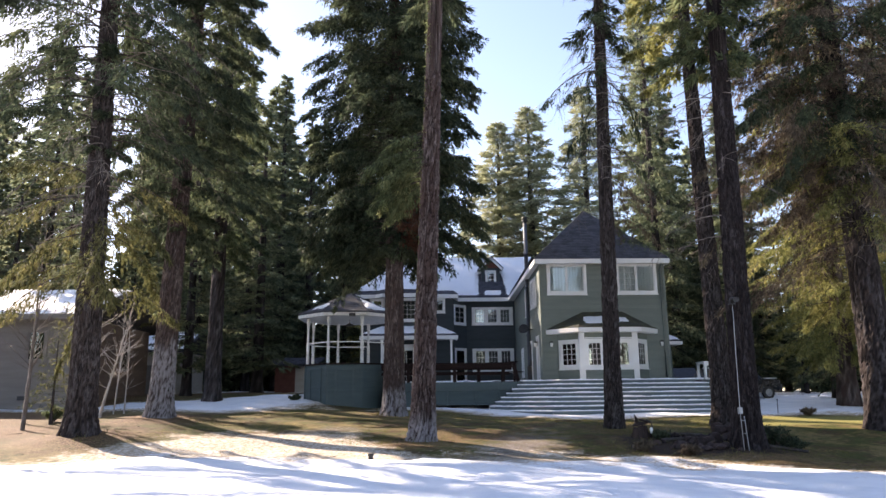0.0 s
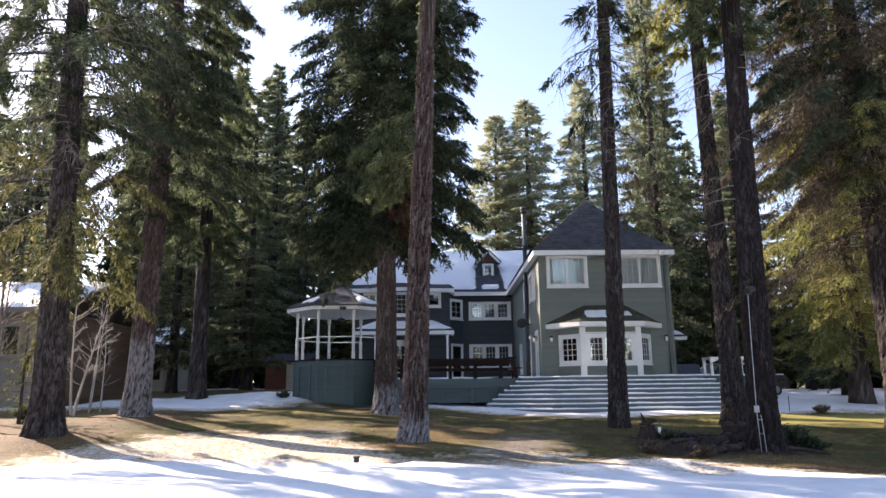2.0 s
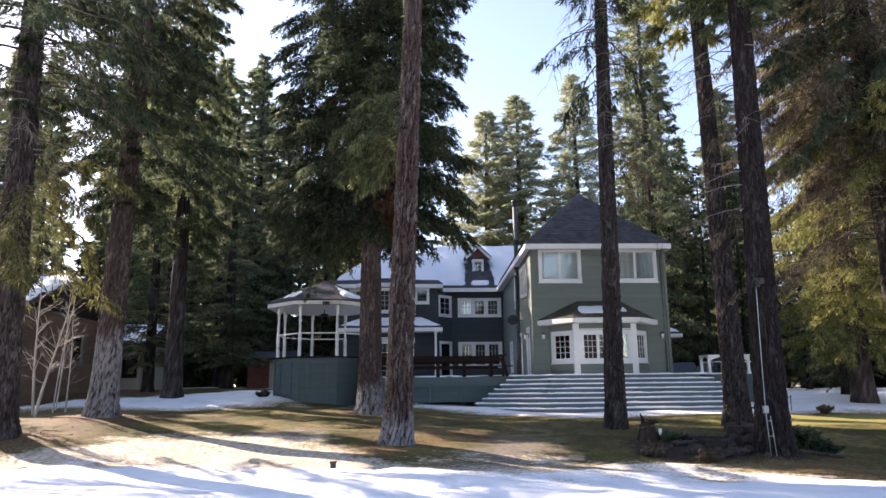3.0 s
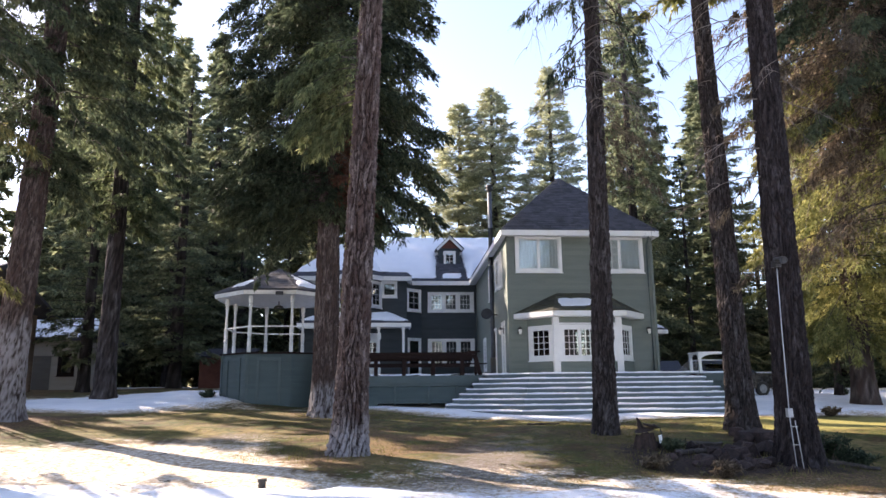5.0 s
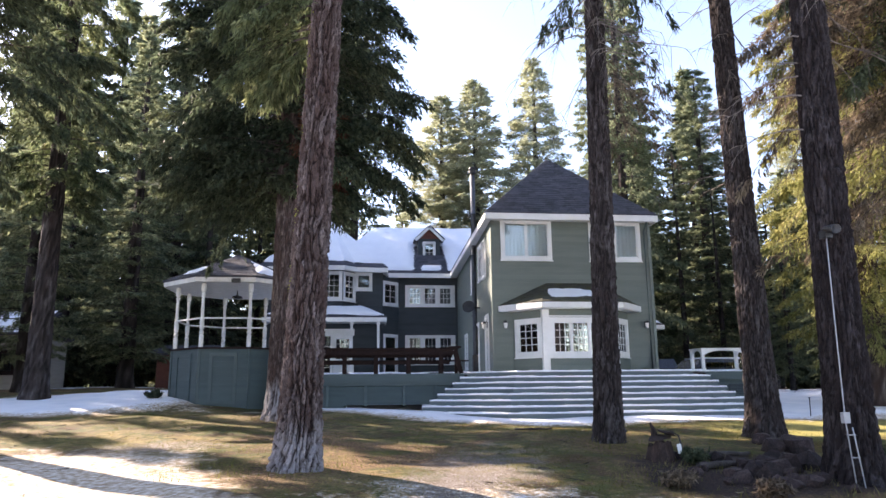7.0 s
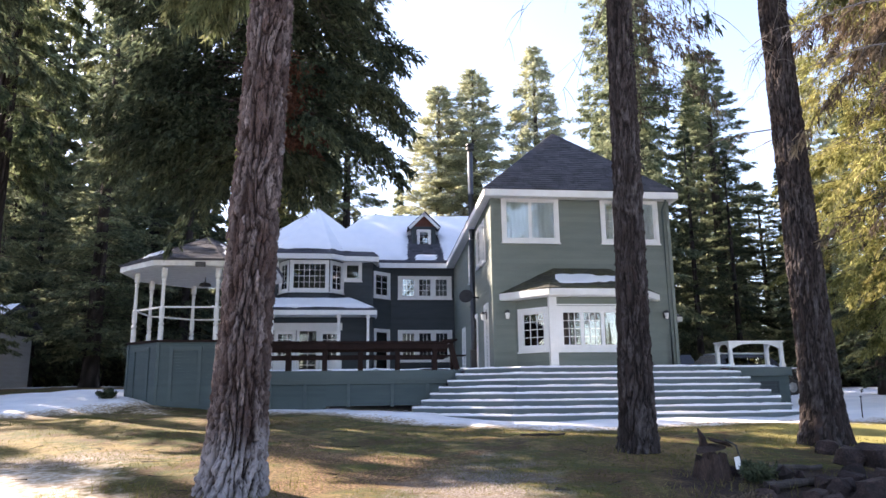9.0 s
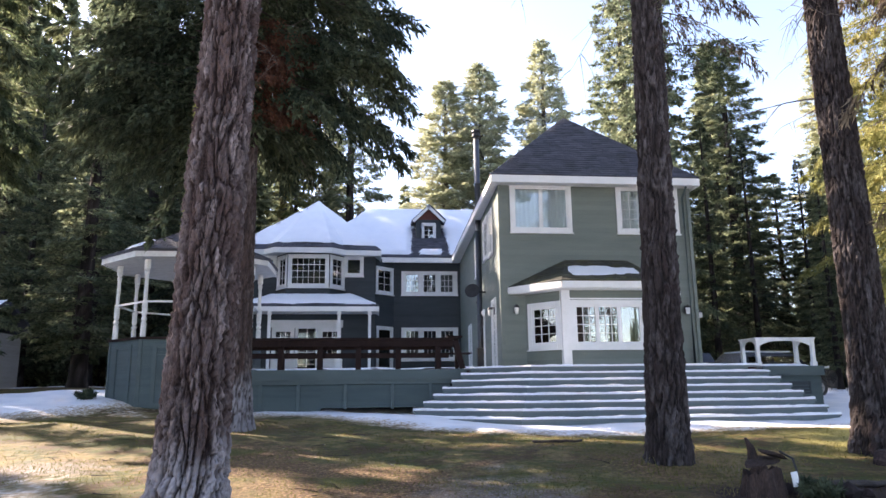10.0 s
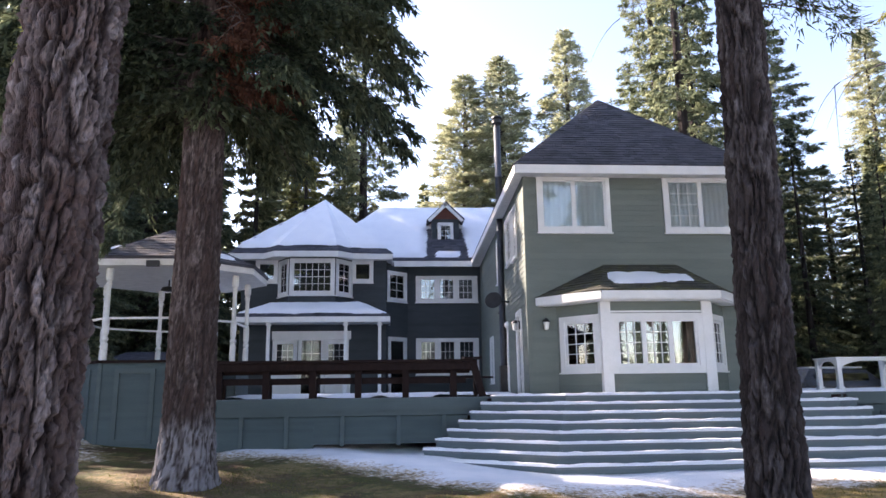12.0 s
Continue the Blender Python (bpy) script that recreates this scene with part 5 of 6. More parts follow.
EV = [(-4.35, 50.0), (-4.35, 43.85), (-2.95, 43.85), (-2.45, 43.32), (0.05, 43.32), (0.62, 43.85), (2.2, 43.95), (2.2, 50.0)]
for i, (a, b) in enumerate(zip(EV, EV[1:])):
    tri = [(*a, 7.80), (*b, 7.80), TA]
    roof_face(house, tri, SHINGLE, 0.08, 60 + i, exposure=0.16 if i else 0.4)
    if 0 < i < 6:
        ca = Vector(tri[2])
        low = [Vector(p).lerp(ca, 0.075) for p in tri[:2]]
        snow_on([low[0], low[1], ca], 0.09, 0.0, 0.05, 0.13, 7.0 + i, edges=(0,))
bm = bmesh.new()
for a, b in zip(EV, EV[1:]):
    m, ln = wall_frame(a, b)
    box(bm, 0, -0.01, 7.55, ln, 0.05, 7.78, m)
part("fascia", bm, WHITE, house)
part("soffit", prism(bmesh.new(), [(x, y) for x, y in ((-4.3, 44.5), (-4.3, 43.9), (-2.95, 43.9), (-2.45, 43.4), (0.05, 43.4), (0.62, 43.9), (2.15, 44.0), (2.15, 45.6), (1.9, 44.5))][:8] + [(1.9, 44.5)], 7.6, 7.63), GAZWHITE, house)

# porch roof and posts
roof_face(house, [(-3.85, 42.75, 5.13), (2.12, 42.75, 5.13), (0.72, 43.9, 5.80), (-2.6, 43.9, 5.80)], SHINGLE, 0.08, 71)
roof_face(house, [(2.12, 42.75, 5.13), (2.12, 44.5, 5.13), (0.72, 44.5, 5.80), (0.72, 43.9, 5.80)], SHINGLE, 0.08, 72)
roof_face(house, [(-3.85, 44.5, 5.13), (-3.85, 42.75, 5.13), (-2.6, 43.9, 5.80), (-2.6, 44.5, 5.80)], SHINGLE, 0.08, 73)
snow_on([(-3.7, 42.87, 5.20), (2.0, 42.87, 5.20), (0.75, 43.75, 5.74), (-2.6, 43.75, 5.74)], 0.09, -0.02, 0.08, 0.10, 9.0, label="snow lying on the porch roof")
snow_on([(2.0, 42.87, 5.20), (2.05, 44.4, 5.17), (0.78, 44.4, 5.78), (0.75, 43.75, 5.78)], 0.08, 0.0, 0.08, 0.10, 9.5, label="snow lying on the porch roof")
part("porch_fascia", boxes((-3.85, 42.74, 4.90, 2.12, 42.80, 5.11), (2.07, 42.80, 4.90, 2.12, 44.48, 5.11), (-3.85, 42.80, 4.90, -3.80, 44.48, 5.11)), WHITE, house)
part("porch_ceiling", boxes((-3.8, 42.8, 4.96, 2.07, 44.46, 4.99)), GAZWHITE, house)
for px in (-2.5, 0.42, 1.72):
    part("porch_post", boxes((px - 0.06, 42.90, DECK, px + 0.06, 43.02, 4.96), (px - 0.09, 42.87, 4.78, px + 0.09, 43.05, 4.90), (px - 0.09, 42.87, DECK, px + 0.09, 43.05, DECK + 0.16)), WHITE, house)

# rooms behind the glass: added floors and partitions, dim because shade is in their colour
part("inner_floor", boxes((-3.6, 44.8, 2.0, 11.2, 51.7, 2.2), (6.1, 33.2, 2.0, 11.2, 44.8, 2.2), (-3.6, 46.3, 5.0, 11.2, 51.7, 5.2), (6.2, 33.2, 5.0, 11.2, 44.8, 5.2)), ROOM_SHADE, house)
part("partition", boxes((-3.6, 48.0, 2.2, 6.0, 48.1, 7.6)), ROOM_SHADE, house)
part("partition", boxes((6.1, 37.0, 2.2, 11.2, 37.1, 7.6)), ROOM_SHADE, house)

# chimney pipe, downpipes, lamps, vent
stack = thing("stove_pipe", (5.63, 37.4, DECK), "tall galvanised stove pipe with a cap, strapped to the wall", "chimney")
mp = Matrix.Translation((5.63, 37.4, 0))
part("flue", lathe(bmesh.new(), [(0.105, 3.0), (0.105, 7.2), (0.12, 7.2), (0.12, 7.26), (0.105, 7.26), (0.105, 9.0), (0.12, 9.0), (0.12, 9.06), (0.105, 9.06), (0.105, 10.75)], 18, mp), FLUE, stack, smooth=True)
part("cap", lathe(bmesh.new(), [(0.09, 10.7), (0.09, 10.85), (0.16, 10.86), (0.16, 10.96), (0.11, 10.97), (0.11, 11.03), (0.17, 11.04), (0.16, 11.10), (0.03, 11.16)], 18, mp), BLACK, stack)
for r in ((5.50, 37.36, 7.20, 5.80, 37.44, 7.24), (5.50, 37.36, 4.6, 5.80, 37.44, 4.64)):
    part("bracket", boxes(r), BLACK, stack)
part("base_box", boxes((5.50, 37.27, 2.22, 5.72, 37.53, 3.0)), BLACK, stack)


def wall_lamp(x, y, z, turn=0.0):
    t = thing("wall_lamp", (x, y, z), "small lantern wall lamp with frosted glass", "lamp", "lamps beside the windows")
    m = Matrix.Translation((x, y, z)) @ Matrix.Rotation(turn, 4, "Z")
    part("bracket", boxes((-0.05, -0.03, -0.10, 0.05, 0.0, 0.12), (-0.015, -0.16, 0.10, 0.015, -0.03, 0.13), m=m), BLACK, t)
    part("lantern", lathe(bmesh.new(), [(0.03, -0.14), (0.055, -0.12), (0.075, 0.04), (0.08, 0.05)], 8, m @ Matrix.Translation((0, -0.14, 0))), LAMPGLASS, t)
    part("cap", lathe(bmesh.new(), [(0.095, 0.05), (0.06, 0.11), (0.015, 0.15)], 8, m @ Matrix.Translation((0, -0.14, 0))), BLACK, t)
    return t


wall_lamp(5.98, 32.87, 3.84)
wall_lamp(11.17, 32.87, 3.84)
wall_lamp(5.60, 34.25, 3.95, radians(-90))
pipe = thing("downpipe", (11.3, 32.85, 2.2), "green painted rain downpipe on the house corner", "downpipe")
part("pipe", tube(bmesh.new(), [(11.30, 32.80, 2.25), (11.30, 32.80, 7.3), (11.34, 32.55, 7.6)], 0.035, 8), SKIRT, pipe, smooth=True)
dish = thing("satellite_dish", (5.4, 36.2, 4.9), "small dark dish on a wall bracket", "dish")
part("dish", lathe(bmesh.new(), [(0.01, 0.0), (0.13, 0.02), (0.24, 0.075), (0.255, 0.08), (0.23, 0.085), (0.04, 0.025)], 20, Matrix.Translation((5.20, 36.2, 4.85)) @ Vector((-0.30, -0.90, 0.25)).to_track_quat("Z", "Y").to_matrix().to_4x4()), BLACK, dish, smooth=True)
part("bracket", boxes((5.18, 36.18, 4.80, 5.66, 36.22, 4.85)), BLACK, dish)

# side annex beyond the tower
annex = thing("house_annex", (13.0, 40, 1.2), "low teal side wing with a snowy roof edge", "house wing")
wall(annex, (11.5, 37.6), (13.3, 37.6), 0.9, 4.15, SKIRT)
wall(annex, (13.3, 37.6), (13.3, 43.0), 0.9, 4.15, SKIRT)
roof_face(annex, [(11.5, 37.1, 4.25), (13.75, 37.1, 4.25), (12.2, 40, 5.6), (11.5, 40, 5.6)], SHINGLE, 0.1, 81)
roof_face(annex, [(13.75, 37.1, 4.25), (13.75, 43.4, 4.25), (12.2, 40.5, 5.6), (12.2, 40, 5.6)], SHINGLE, 0.1, 82)
part("fascia", boxes((11.5, 37.08, 4.05, 13.75, 37.13, 4.23), (13.7, 37.13, 4.05, 13.75, 43.4, 4.23)), WHITE, annex)
snow_on([(11.5, 37.12, 4.27), (13.7, 37.12, 4.27), (12.2, 39.9, 5.55), (11.5, 39.9, 5.55)], 0.09, 0.0, 0.1, 0.12, 13.0)

# ---------------------------------------------------------------- deck, steps, railing
deck = thing("deck", (4, 38, 0.8), "raised painted wooden deck with a boarded skirt", "deck")
DF = 32.2
D = [(-1.7, DF), (4.5, DF), (5.97, 31.02), (12.1, 31.02), (12.75, 31.75), (14.55, 31.75), (14.55, 37.5), (11.45, 37.5), (11.45, 32.95), (5.6, 32.95), (6.0, 45.9), (-4.0, 44.4), (-4.0, 36.0), (-1.7, 35)]
x = -4.0
while x < 14.5:
    xm, ys = x + 0.07, []
    for (xa, ya), (xb, yb) in zip(D, D[1:] + D[:1]):
        if (xa - xm) * (xb - xm) < 0:
            ys.append(ya + (yb - ya) * (xm - xa) / (xb - xa))
    ys.sort()
    for ya, yb in zip(ys[::2], ys[1::2]):
        part("deck_board", boxes((x + 0.003, ya, DECK - 0.04, x + 0.137, yb, DECK)), DECKWOOD, deck)
    x += 0.14
part("frame", prism(bmesh.new(), D, DECK - 0.12, DECK - 0.045), BROWN, deck)
for p0, p1 in (((-1.7, DF - 0.03), (4.4, DF - 0.03)), ((12.75, 31.72), (14.58, 31.72)), ((14.58, 31.72), (14.58, 37.5))):
    m, ln = wall_frame(p0, p1)
    part("rim_board", boxes((0, -0.02, DECK - 0.27, ln, 0.03, DECK - 0.01), m=m), SKIRT, deck)
wall(deck, (-1.8, DF + 0.05), (0.45, DF + 0.05), 0.5, 1.74, SKIRT, thick=0.1, course=0.075, lap=0.032)
wall(deck, (0.45, DF + 0.05), (3.95, DF + 0.05), 1.12, 1.74, SKIRT, thick=0.1, course=0.075, lap=0.032)
part("band_board", boxes((-1.8, DF + 0.0, 1.74, 4.35, DF + 0.06, DECK - 0.27)), SKIRT, deck)
wall(deck, (12.6, 31.80), (14.5, 31.80), 0.5, DECK - 0.27, SKIRT, thick=0.1, course=0.09, lap=0.045)
wall(deck, (14.5, 31.80), (14.5, 37.5), 0.5, DECK - 0.27, SKIRT, thick=0.1, course=0.09, lap=0.045)
for k, px in enumerate((-1.2, -0.2, 1.05, 2.32, 3.36)):
    part("skirt_batten", boxes((px, DF - 0.02, 0.7 if px < 0.4 else 1.08, px + 0.09, DF + 0.04, 1.735)), SKIRT, deck)
part("vent", boxes((13.55, 31.74, 1.35, 14.15, 31.78, 1.39), (13.55, 31.74, 1.66, 14.15, 31.78, 1.70), (13.55, 31.74, 1.39, 13.59, 31.78, 1.66), (14.11, 31.74, 1.39, 14.15, 31.78, 1.66), (13.59, 31.76, 1.39, 14.11, 31.775, 1.66)), DARKSIDE, deck)
steps = thing("front_steps", (8, 30, 0.7), "broad flight of eight grey-teal wooden steps with angled ends", "steps")
Z0, RISE = 0.69, 0.18


def step_outline(k, out=0.0):
    f = k / 7
    y = 28.9 + 0.30 * k - out
    return [(2.62 + 1.88 * f - out, 30.9 + 1.25 * f - out * 0.4), (5.20 + 0.75 * f - out * 0.4, y), (12.0 - 0.1 * f + out * 0.3, y), (13.25 - 0.85 * f + out, y + 0.42 - 0.1 * f)]


for k in range(8):
    o = step_outline(k)
    top = Z0 + RISE * (k + 1)
    back = [(12.7, 32.0), (5.0, 32.25), (4.4, 32.2)] if k < 7 else [(12.4, 31.72), (5.5, 31.72), (4.6, 32.1)]
    riser = part("riser", prism(bmesh.new(), o + back, top - RISE if k else 0.4, top - 0.04), STEPTEAL, steps)
    part("tread", prism(bmesh.new(), step_outline(k, 0.03) + back, top - 0.04, top if k < 7 else top + 0.004), DECKWOOD, riser)
# snow along each tread, melted back unevenly at the angled end
for k in range(8):
    o = step_outline(k, 0.02)
    top = Z0 + RISE * (k + 1)
    bm = bmesh.new()
    deep = 0.24 if k < 7 else 0.5
    for seg in range(3):
        a, b = Vector((*o[seg], 0)), Vector((*o[seg + 1], 0))
        n_c = max(2, int((b - a).length / 0.09))
        inward = Vector((-(b - a).y, (b - a).x, 0)).normalized()
        rows = []
        for i in range(n_c + 1):
            p = a.lerp(b, i / n_c)
            n1 = noise.noise(Vector((p.x * 1.1, p.y * 1.1, k * 3.0)))
            n2 = noise.noise(Vector((p.x * 5, p.y * 5, k * 3.0 + 9)))
            hgt = max(0.012, 0.055 + 0.024 * n1 + 0.018 * n2)
            lip = 0.008 - 0.03 * max(0, n1 + 0.4 * n2 - 0.1)
            rows.append([bm.verts.new(p - inward * lip + Vector((0, 0, top + 0.006))), bm.verts.new(p - inward * (lip - 0.008) + Vector((0, 0, top + hgt))),
                         bm.verts.new(p + inward * deep * 0.5 + Vector((0, 0, top + hgt * 1.1))), bm.verts.new(p + inward * deep + Vector((0, 0, top + 0.008)))])
        for ra, rb in zip(rows, rows[1:]):
            for j in range(3):
                bm.faces.new((ra[j], rb[j], rb[j + 1], ra[j + 1]))
    tagged(link_bm("snow_cover", bm, SNOW, True), "strip of snow lying on a step", "snow", "snow on the steps", kind="stuff")
snow_on([(-3.4, 33.2, DECK), (5.3, 32.9, DECK), (5.7, 44.0, DECK), (-3.4, 43.0, DECK)], 0.06, 0.1, 0.5, 0.25, 15.0, label="patchy snow on the deck boards")
snow_on([(12.9, 31.9, DECK), (14.4, 31.9, DECK), (14.4, 36.5, DECK), (12.9, 36.5, DECK)], 0.05, 0.05, 0.15, 0.15, 16.0, label="patchy snow on the deck boards")

rail = thing("bench_railing", (1, 32.5, DECK), "dark brown wooden bench railing along the deck edge", "railing")
part("top_rail", boxes((-1.9, 32.30, 2.94, 4.12, 32.66, 3.00)), BROWN, rail)
part("apron", boxes((-1.9, 32.36, 2.76, 4.05, 32.40, 2.935)), BROWN, rail)
part("back_board", boxes((-1.9, 32.56, 2.68, 4.05, 32.60, 2.935)), BROWN, rail)
part("mid_rail", boxes((-1.9, 32.525, 2.45, 3.95, 32.57, 2.56)), BROWN, rail)
for k in range(3):
    part("seat_board", boxes((-1.9, 32.62 + 0.15 * k, 2.56, 4.62, 32.755 + 0.15 * k, 2.60)), BROWN, rail)
for px in (-1.75, -0.68, 0.38, 1.43, 2.53, 3.65):
    part("post", boxes((px - 0.075, 32.405, DECK, px + 0.075, 32.52, 2.935)), BROWN, rail)
    part("seat_leg", boxes((px - 0.05, 32.92, DECK, px + 0.05, 33.02, 2.555)), BROWN, rail)
tilt = Matrix.Translation((4.12, 32.40, 2.93)) @ Matrix.Rotation(radians(180 - 15), 4, "Y")
part("end_brace", boxes((-0.08, 0.0, 0.0, 0.08, 0.12, 0.82), m=tilt), BROWN, rail)
part("arm_board", boxes((3.9, 32.28, 3.005, 4.32, 33.05, 3.05)), BROWN, rail, "worn end board of the bench")
part("arm_post", boxes((4.18, 32.93, DECK, 4.28, 33.03, 3.0)), BROWN, rail)

arch = thing("arched_railing", (13.6, 32, DECK), "low white wooden railing of small and wide arches", "railing")
for x0, x1, y0, y1 in ((12.78, 12.78, 31.95, 32.75), (14.45, 14.45, 31.95, 32.75)):
    for yy in (y0, y1):
        part("post", boxes((x0 - 0.05, yy - 0.05, DECK, x0 + 0.05, yy + 0.05, 2.90), (x0 - 0.07, yy - 0.07, DECK, x0 + 0.07, yy + 0.07, DECK + 0.12)), WHITE, arch)


def spandrel(p0, p1, rise, top):
    """A flat board with an arch cut out of its lower edge, between two posts."""
    bm = bmesh.new()
    mm, ln = wall_frame(p0, p1)
    n_c = 14
    rows = []
    for i in range(n_c + 1):
        s = i / n_c
        z = top - 0.05 - rise * (abs(2 * s - 1) ** 3.2)
        rows.append([bm.verts.new(mm @ Vector((s * ln, yy, zz))) for yy, zz in ((-0.02, z), (-0.02, top), (0.02, top), (0.02, z))])
    for ra, rb in zip(rows, rows[1:]):
        for j in range(4):
            bm.faces.new((ra[j], rb[j], rb[(j + 1) % 4], ra[(j + 1) % 4]))
    return bm


for x0 in (12.78, 14.45):
    part("small_arch", spandrel((x0, 32.7), (x0, 32.0), 0.2, 2.90), WHITE, arch)
part("wide_arch", spandrel((12.83, 31.95), (14.40, 31.95), 0.16, 2.90), WHITE, arch)
part("cap_rail", boxes((12.70, 31.88, 2.90, 14.53, 32.02, 2.94), (12.70, 32.02, 2.90, 12.86, 32.82, 2.94), (14.37, 32.02, 2.90, 14.53, 32.82, 2.94)), WHITE, arch)

# ---------------------------------------------------------------- gazebo
GC, GR = (-3.55, 34.2), 2.10
gaz = thing("gazebo", (GC[0], GC[1], 1.1), "octagonal gazebo with turned white posts on a teal boarded base", "gazebo")
octo = lambda r, k: (GC[0] + r * math.cos(radians(22.5 + 45 * k)), GC[1] + r * math.sin(radians(22.5 + 45 * k)))
for k in range(8):
    a, b = octo(GR, k), octo(GR, k + 1)
    if k in (0, 1):
        continue
    wall(gaz, a, b, 0.7, 2.98, SKIRT, thick=0.09, course=0.085, lap=0.028)
    m, ln = wall_frame(a, b)
    part("cap_rail", boxes((-0.06, -0.07, 2.98, ln + 0.06, 0.14, 3.04), m=m), BROWN, gaz)
    part("corner_board", boxes((-0.02, -0.045, 0.75, 0.07, 0.02, 2.97), m=m), SKIRT, gaz)
    if k in (5, 4):
        part("panel_frame", boxes((0.36, -0.05, 1.2, 0.46, 0.01, 2.85), (ln - 0.46, -0.05, 1.2, ln - 0.36, 0.01, 2.85), (0.46, -0.05, 2.75, ln - 0.46, 0.01, 2.85), (0.46, -0.05, 1.2, ln - 0.46, 0.01, 1.3), m=m), SKIRT, gaz)
for k in range(8):
    x, y = octo(GR - 0.09, k)
    prof = [(0.075, 3.04), (0.075, 3.42), (0.05, 3.46), (0.085, 3.52), (0.05, 3.60), (0.075, 3.66), (0.075, 4.0), (0.05, 4.05), (0.055, 4.1), (0.05, 4.7), (0.075, 4.8), (0.05, 4.84), (0.085, 4.9), (0.085, 5.16)]
    if k in (0, 1):
        prof = [(0.075, DECK), *prof[1:]]
    part("post", lathe(bmesh.new(), prof, 10, Matrix.Translation((x, y, 0))), GAZWHITE, gaz)
    (xa, ya), (xb, yb) = octo(GR - 0.09, k), octo(GR - 0.09, k + 1)
    m, ln = wall_frame((xa, ya), (xb, yb))
    if k not in (0,):
        part("mid_rail", boxes((0.05, -0.02, 3.98, ln - 0.05, 0.02, 4.03), m=m), GAZWHITE, gaz)
    a, b = octo(2.50, k), octo(2.50, k + 1)
    m, ln = wall_frame(a, b)
    part("fascia", boxes((0, -0.01, 5.16, ln, 0.04, 5.36), m=m), GAZWHITE, gaz)
    roof_face(gaz, [(*octo(2.56, k), 5.36), (*octo(2.56, k + 1), 5.36), (GC[0], GC[1], 6.5)], SHINGLE, 0.06, 90 + k)
part("ceiling", prism(bmesh.new(), [octo(2.48, k) for k in range(8)], 5.18, 5.21), GAZWHITE, gaz)
part("floor", prism(bmesh.new(), [octo(2.0, k) for k in range(8)], DECK - 0.05, DECK + 0.01), DECKWOOD, gaz)
part("lamp", lathe(bmesh.new(), [(0.02, 5.18), (0.02, 5.02), (0.16, 4.98), (0.2, 4.9), (0.05, 4.88)], 12, Matrix.Translation((GC[0], GC[1], 0))), BLACK, gaz)
lo = [(*octo(2.45, k), 5.42) for k in (6, 7)]
snow_on([lo[0], lo[1], (GC[0], GC[1], 6.5)], 0.06, 0.35, 0.35, 0.1, 17.0)
snow_on([(*octo(2.45, 4), 5.42), (*octo(2.45, 5), 5.42), (GC[0], GC[1], 6.5)], 0.05, 0.5, 0.4, 0.1, 19.0)
flood = thing("floodlight", (-3.4, 31.9, 5.25), "small black floodlight on the gazebo eave", "lamp")
part("housing", boxes((-3.34, 31.80, 5.12, -3.06, 31.88, 5.26)), BLACK, flood)

# ---------------------------------------------------------------- the neighbour's house and shed
nb_house = thing("neighbour_house", (-19, 34, 1.4), "beige clapboard house with a dark window and a snowy roof", "house")
wall(nb_house, (-24.0, 30.2), (-14.6, 30.2), 1.0, 5.0, BEIGE, [(3.6, 2.9, 5.0, 4.5), (7.4, 3.2, 8.1, 4.4)], course=0.18)
wall(nb_house, (-14.6, 30.2), (-14.6, 38.0), 1.0, 5.0, CEDARWALL, [(4.4, 3.0, 5.3, 4.2)], course=0.18)
window(nb_house, on_wall((-24, 30.2), (-14.6, 30.2), 3.6, 2.9), 1.4, 1.6, 2, bars=False, mat=BEIGE)
window(nb_house, on_wall((-24, 30.2), (-14.6, 30.2), 7.4, 3.2), 0.7, 1.2, 1, bars=False, mat=BEIGE)
window(nb_house, on_wall((-14.6, 30.2), (-14.6, 38), 4.4, 3.0), 0.9, 1.2, 1, bars=False, mat=BEIGE)
roof_face(nb_house, [(-24.5, 29.6, 5.05), (-14.0, 29.6, 5.05), (-14.0, 34.2, 6.7), (-24.5, 34.2, 6.7)], SHINGLE, 0.15, 120, exposure=0.25)
roof_face(nb_house, [(-14.0, 38.8, 5.05), (-24.5, 38.8, 5.05), (-24.5, 34.2, 6.7), (-14.0, 34.2, 6.7)], SHINGLE, 0.15, 121, exposure=0.4)
snow_on([(-24.4, 29.65, 5.07), (-14.1, 29.65, 5.07), (-14.1, 34.1, 6.68), (-24.4, 34.1, 6.68)], 0.12, 0.0, 0.3, 0.2, 23.0)
part("fascia", boxes((-24.5, 29.57, 4.85, -14.0, 29.62, 5.05)), BEIGE, nb_house)
# added dark floor and back wall, painted as an unlit interior
part("inner_floor", boxes((-23.8, 30.4, 1.2, -14.8, 37.8, 1.4), (-23.8, 37.7, 1.4, -14.8, 37.8, 5.0)), ROOM_SHADE, nb_house)
for px in (-20.9, -20.2, -19.5, -18.0, -16.8):
    part("foundation_vent", boxes((px, 30.14, 1.55, px + 0.32, 30.19, 1.72)), BLACK, nb_house)
cabin = thing("forest_cabin", (-14, 44, 1.3), "pale cabin with a snowy roof among the firs", "cabin")
wall(cabin, (-19.5, 43.0), (-14.7, 43.0), 1.0, 4.3, CREAM, [(3.9, 2.6, 4.5, 3.5)], course=0.2)
wall(cabin, (-14.7, 43.0), (-14.7, 48.0), 1.0, 4.3, CREAM, course=0.2)
window(cabin, on_wall((-19.5, 43), (-14.7, 43), 3.9, 2.6), 0.6, 0.9, 1, bars=False, mat=BROWN)
part("door", boxes((2.6, -0.05, 1.1, 3.45, 0.0, 3.5), m=wall_frame((-19.5, 43), (-14.7, 43))[0]), BEIGE, cabin, "grey wooden door")
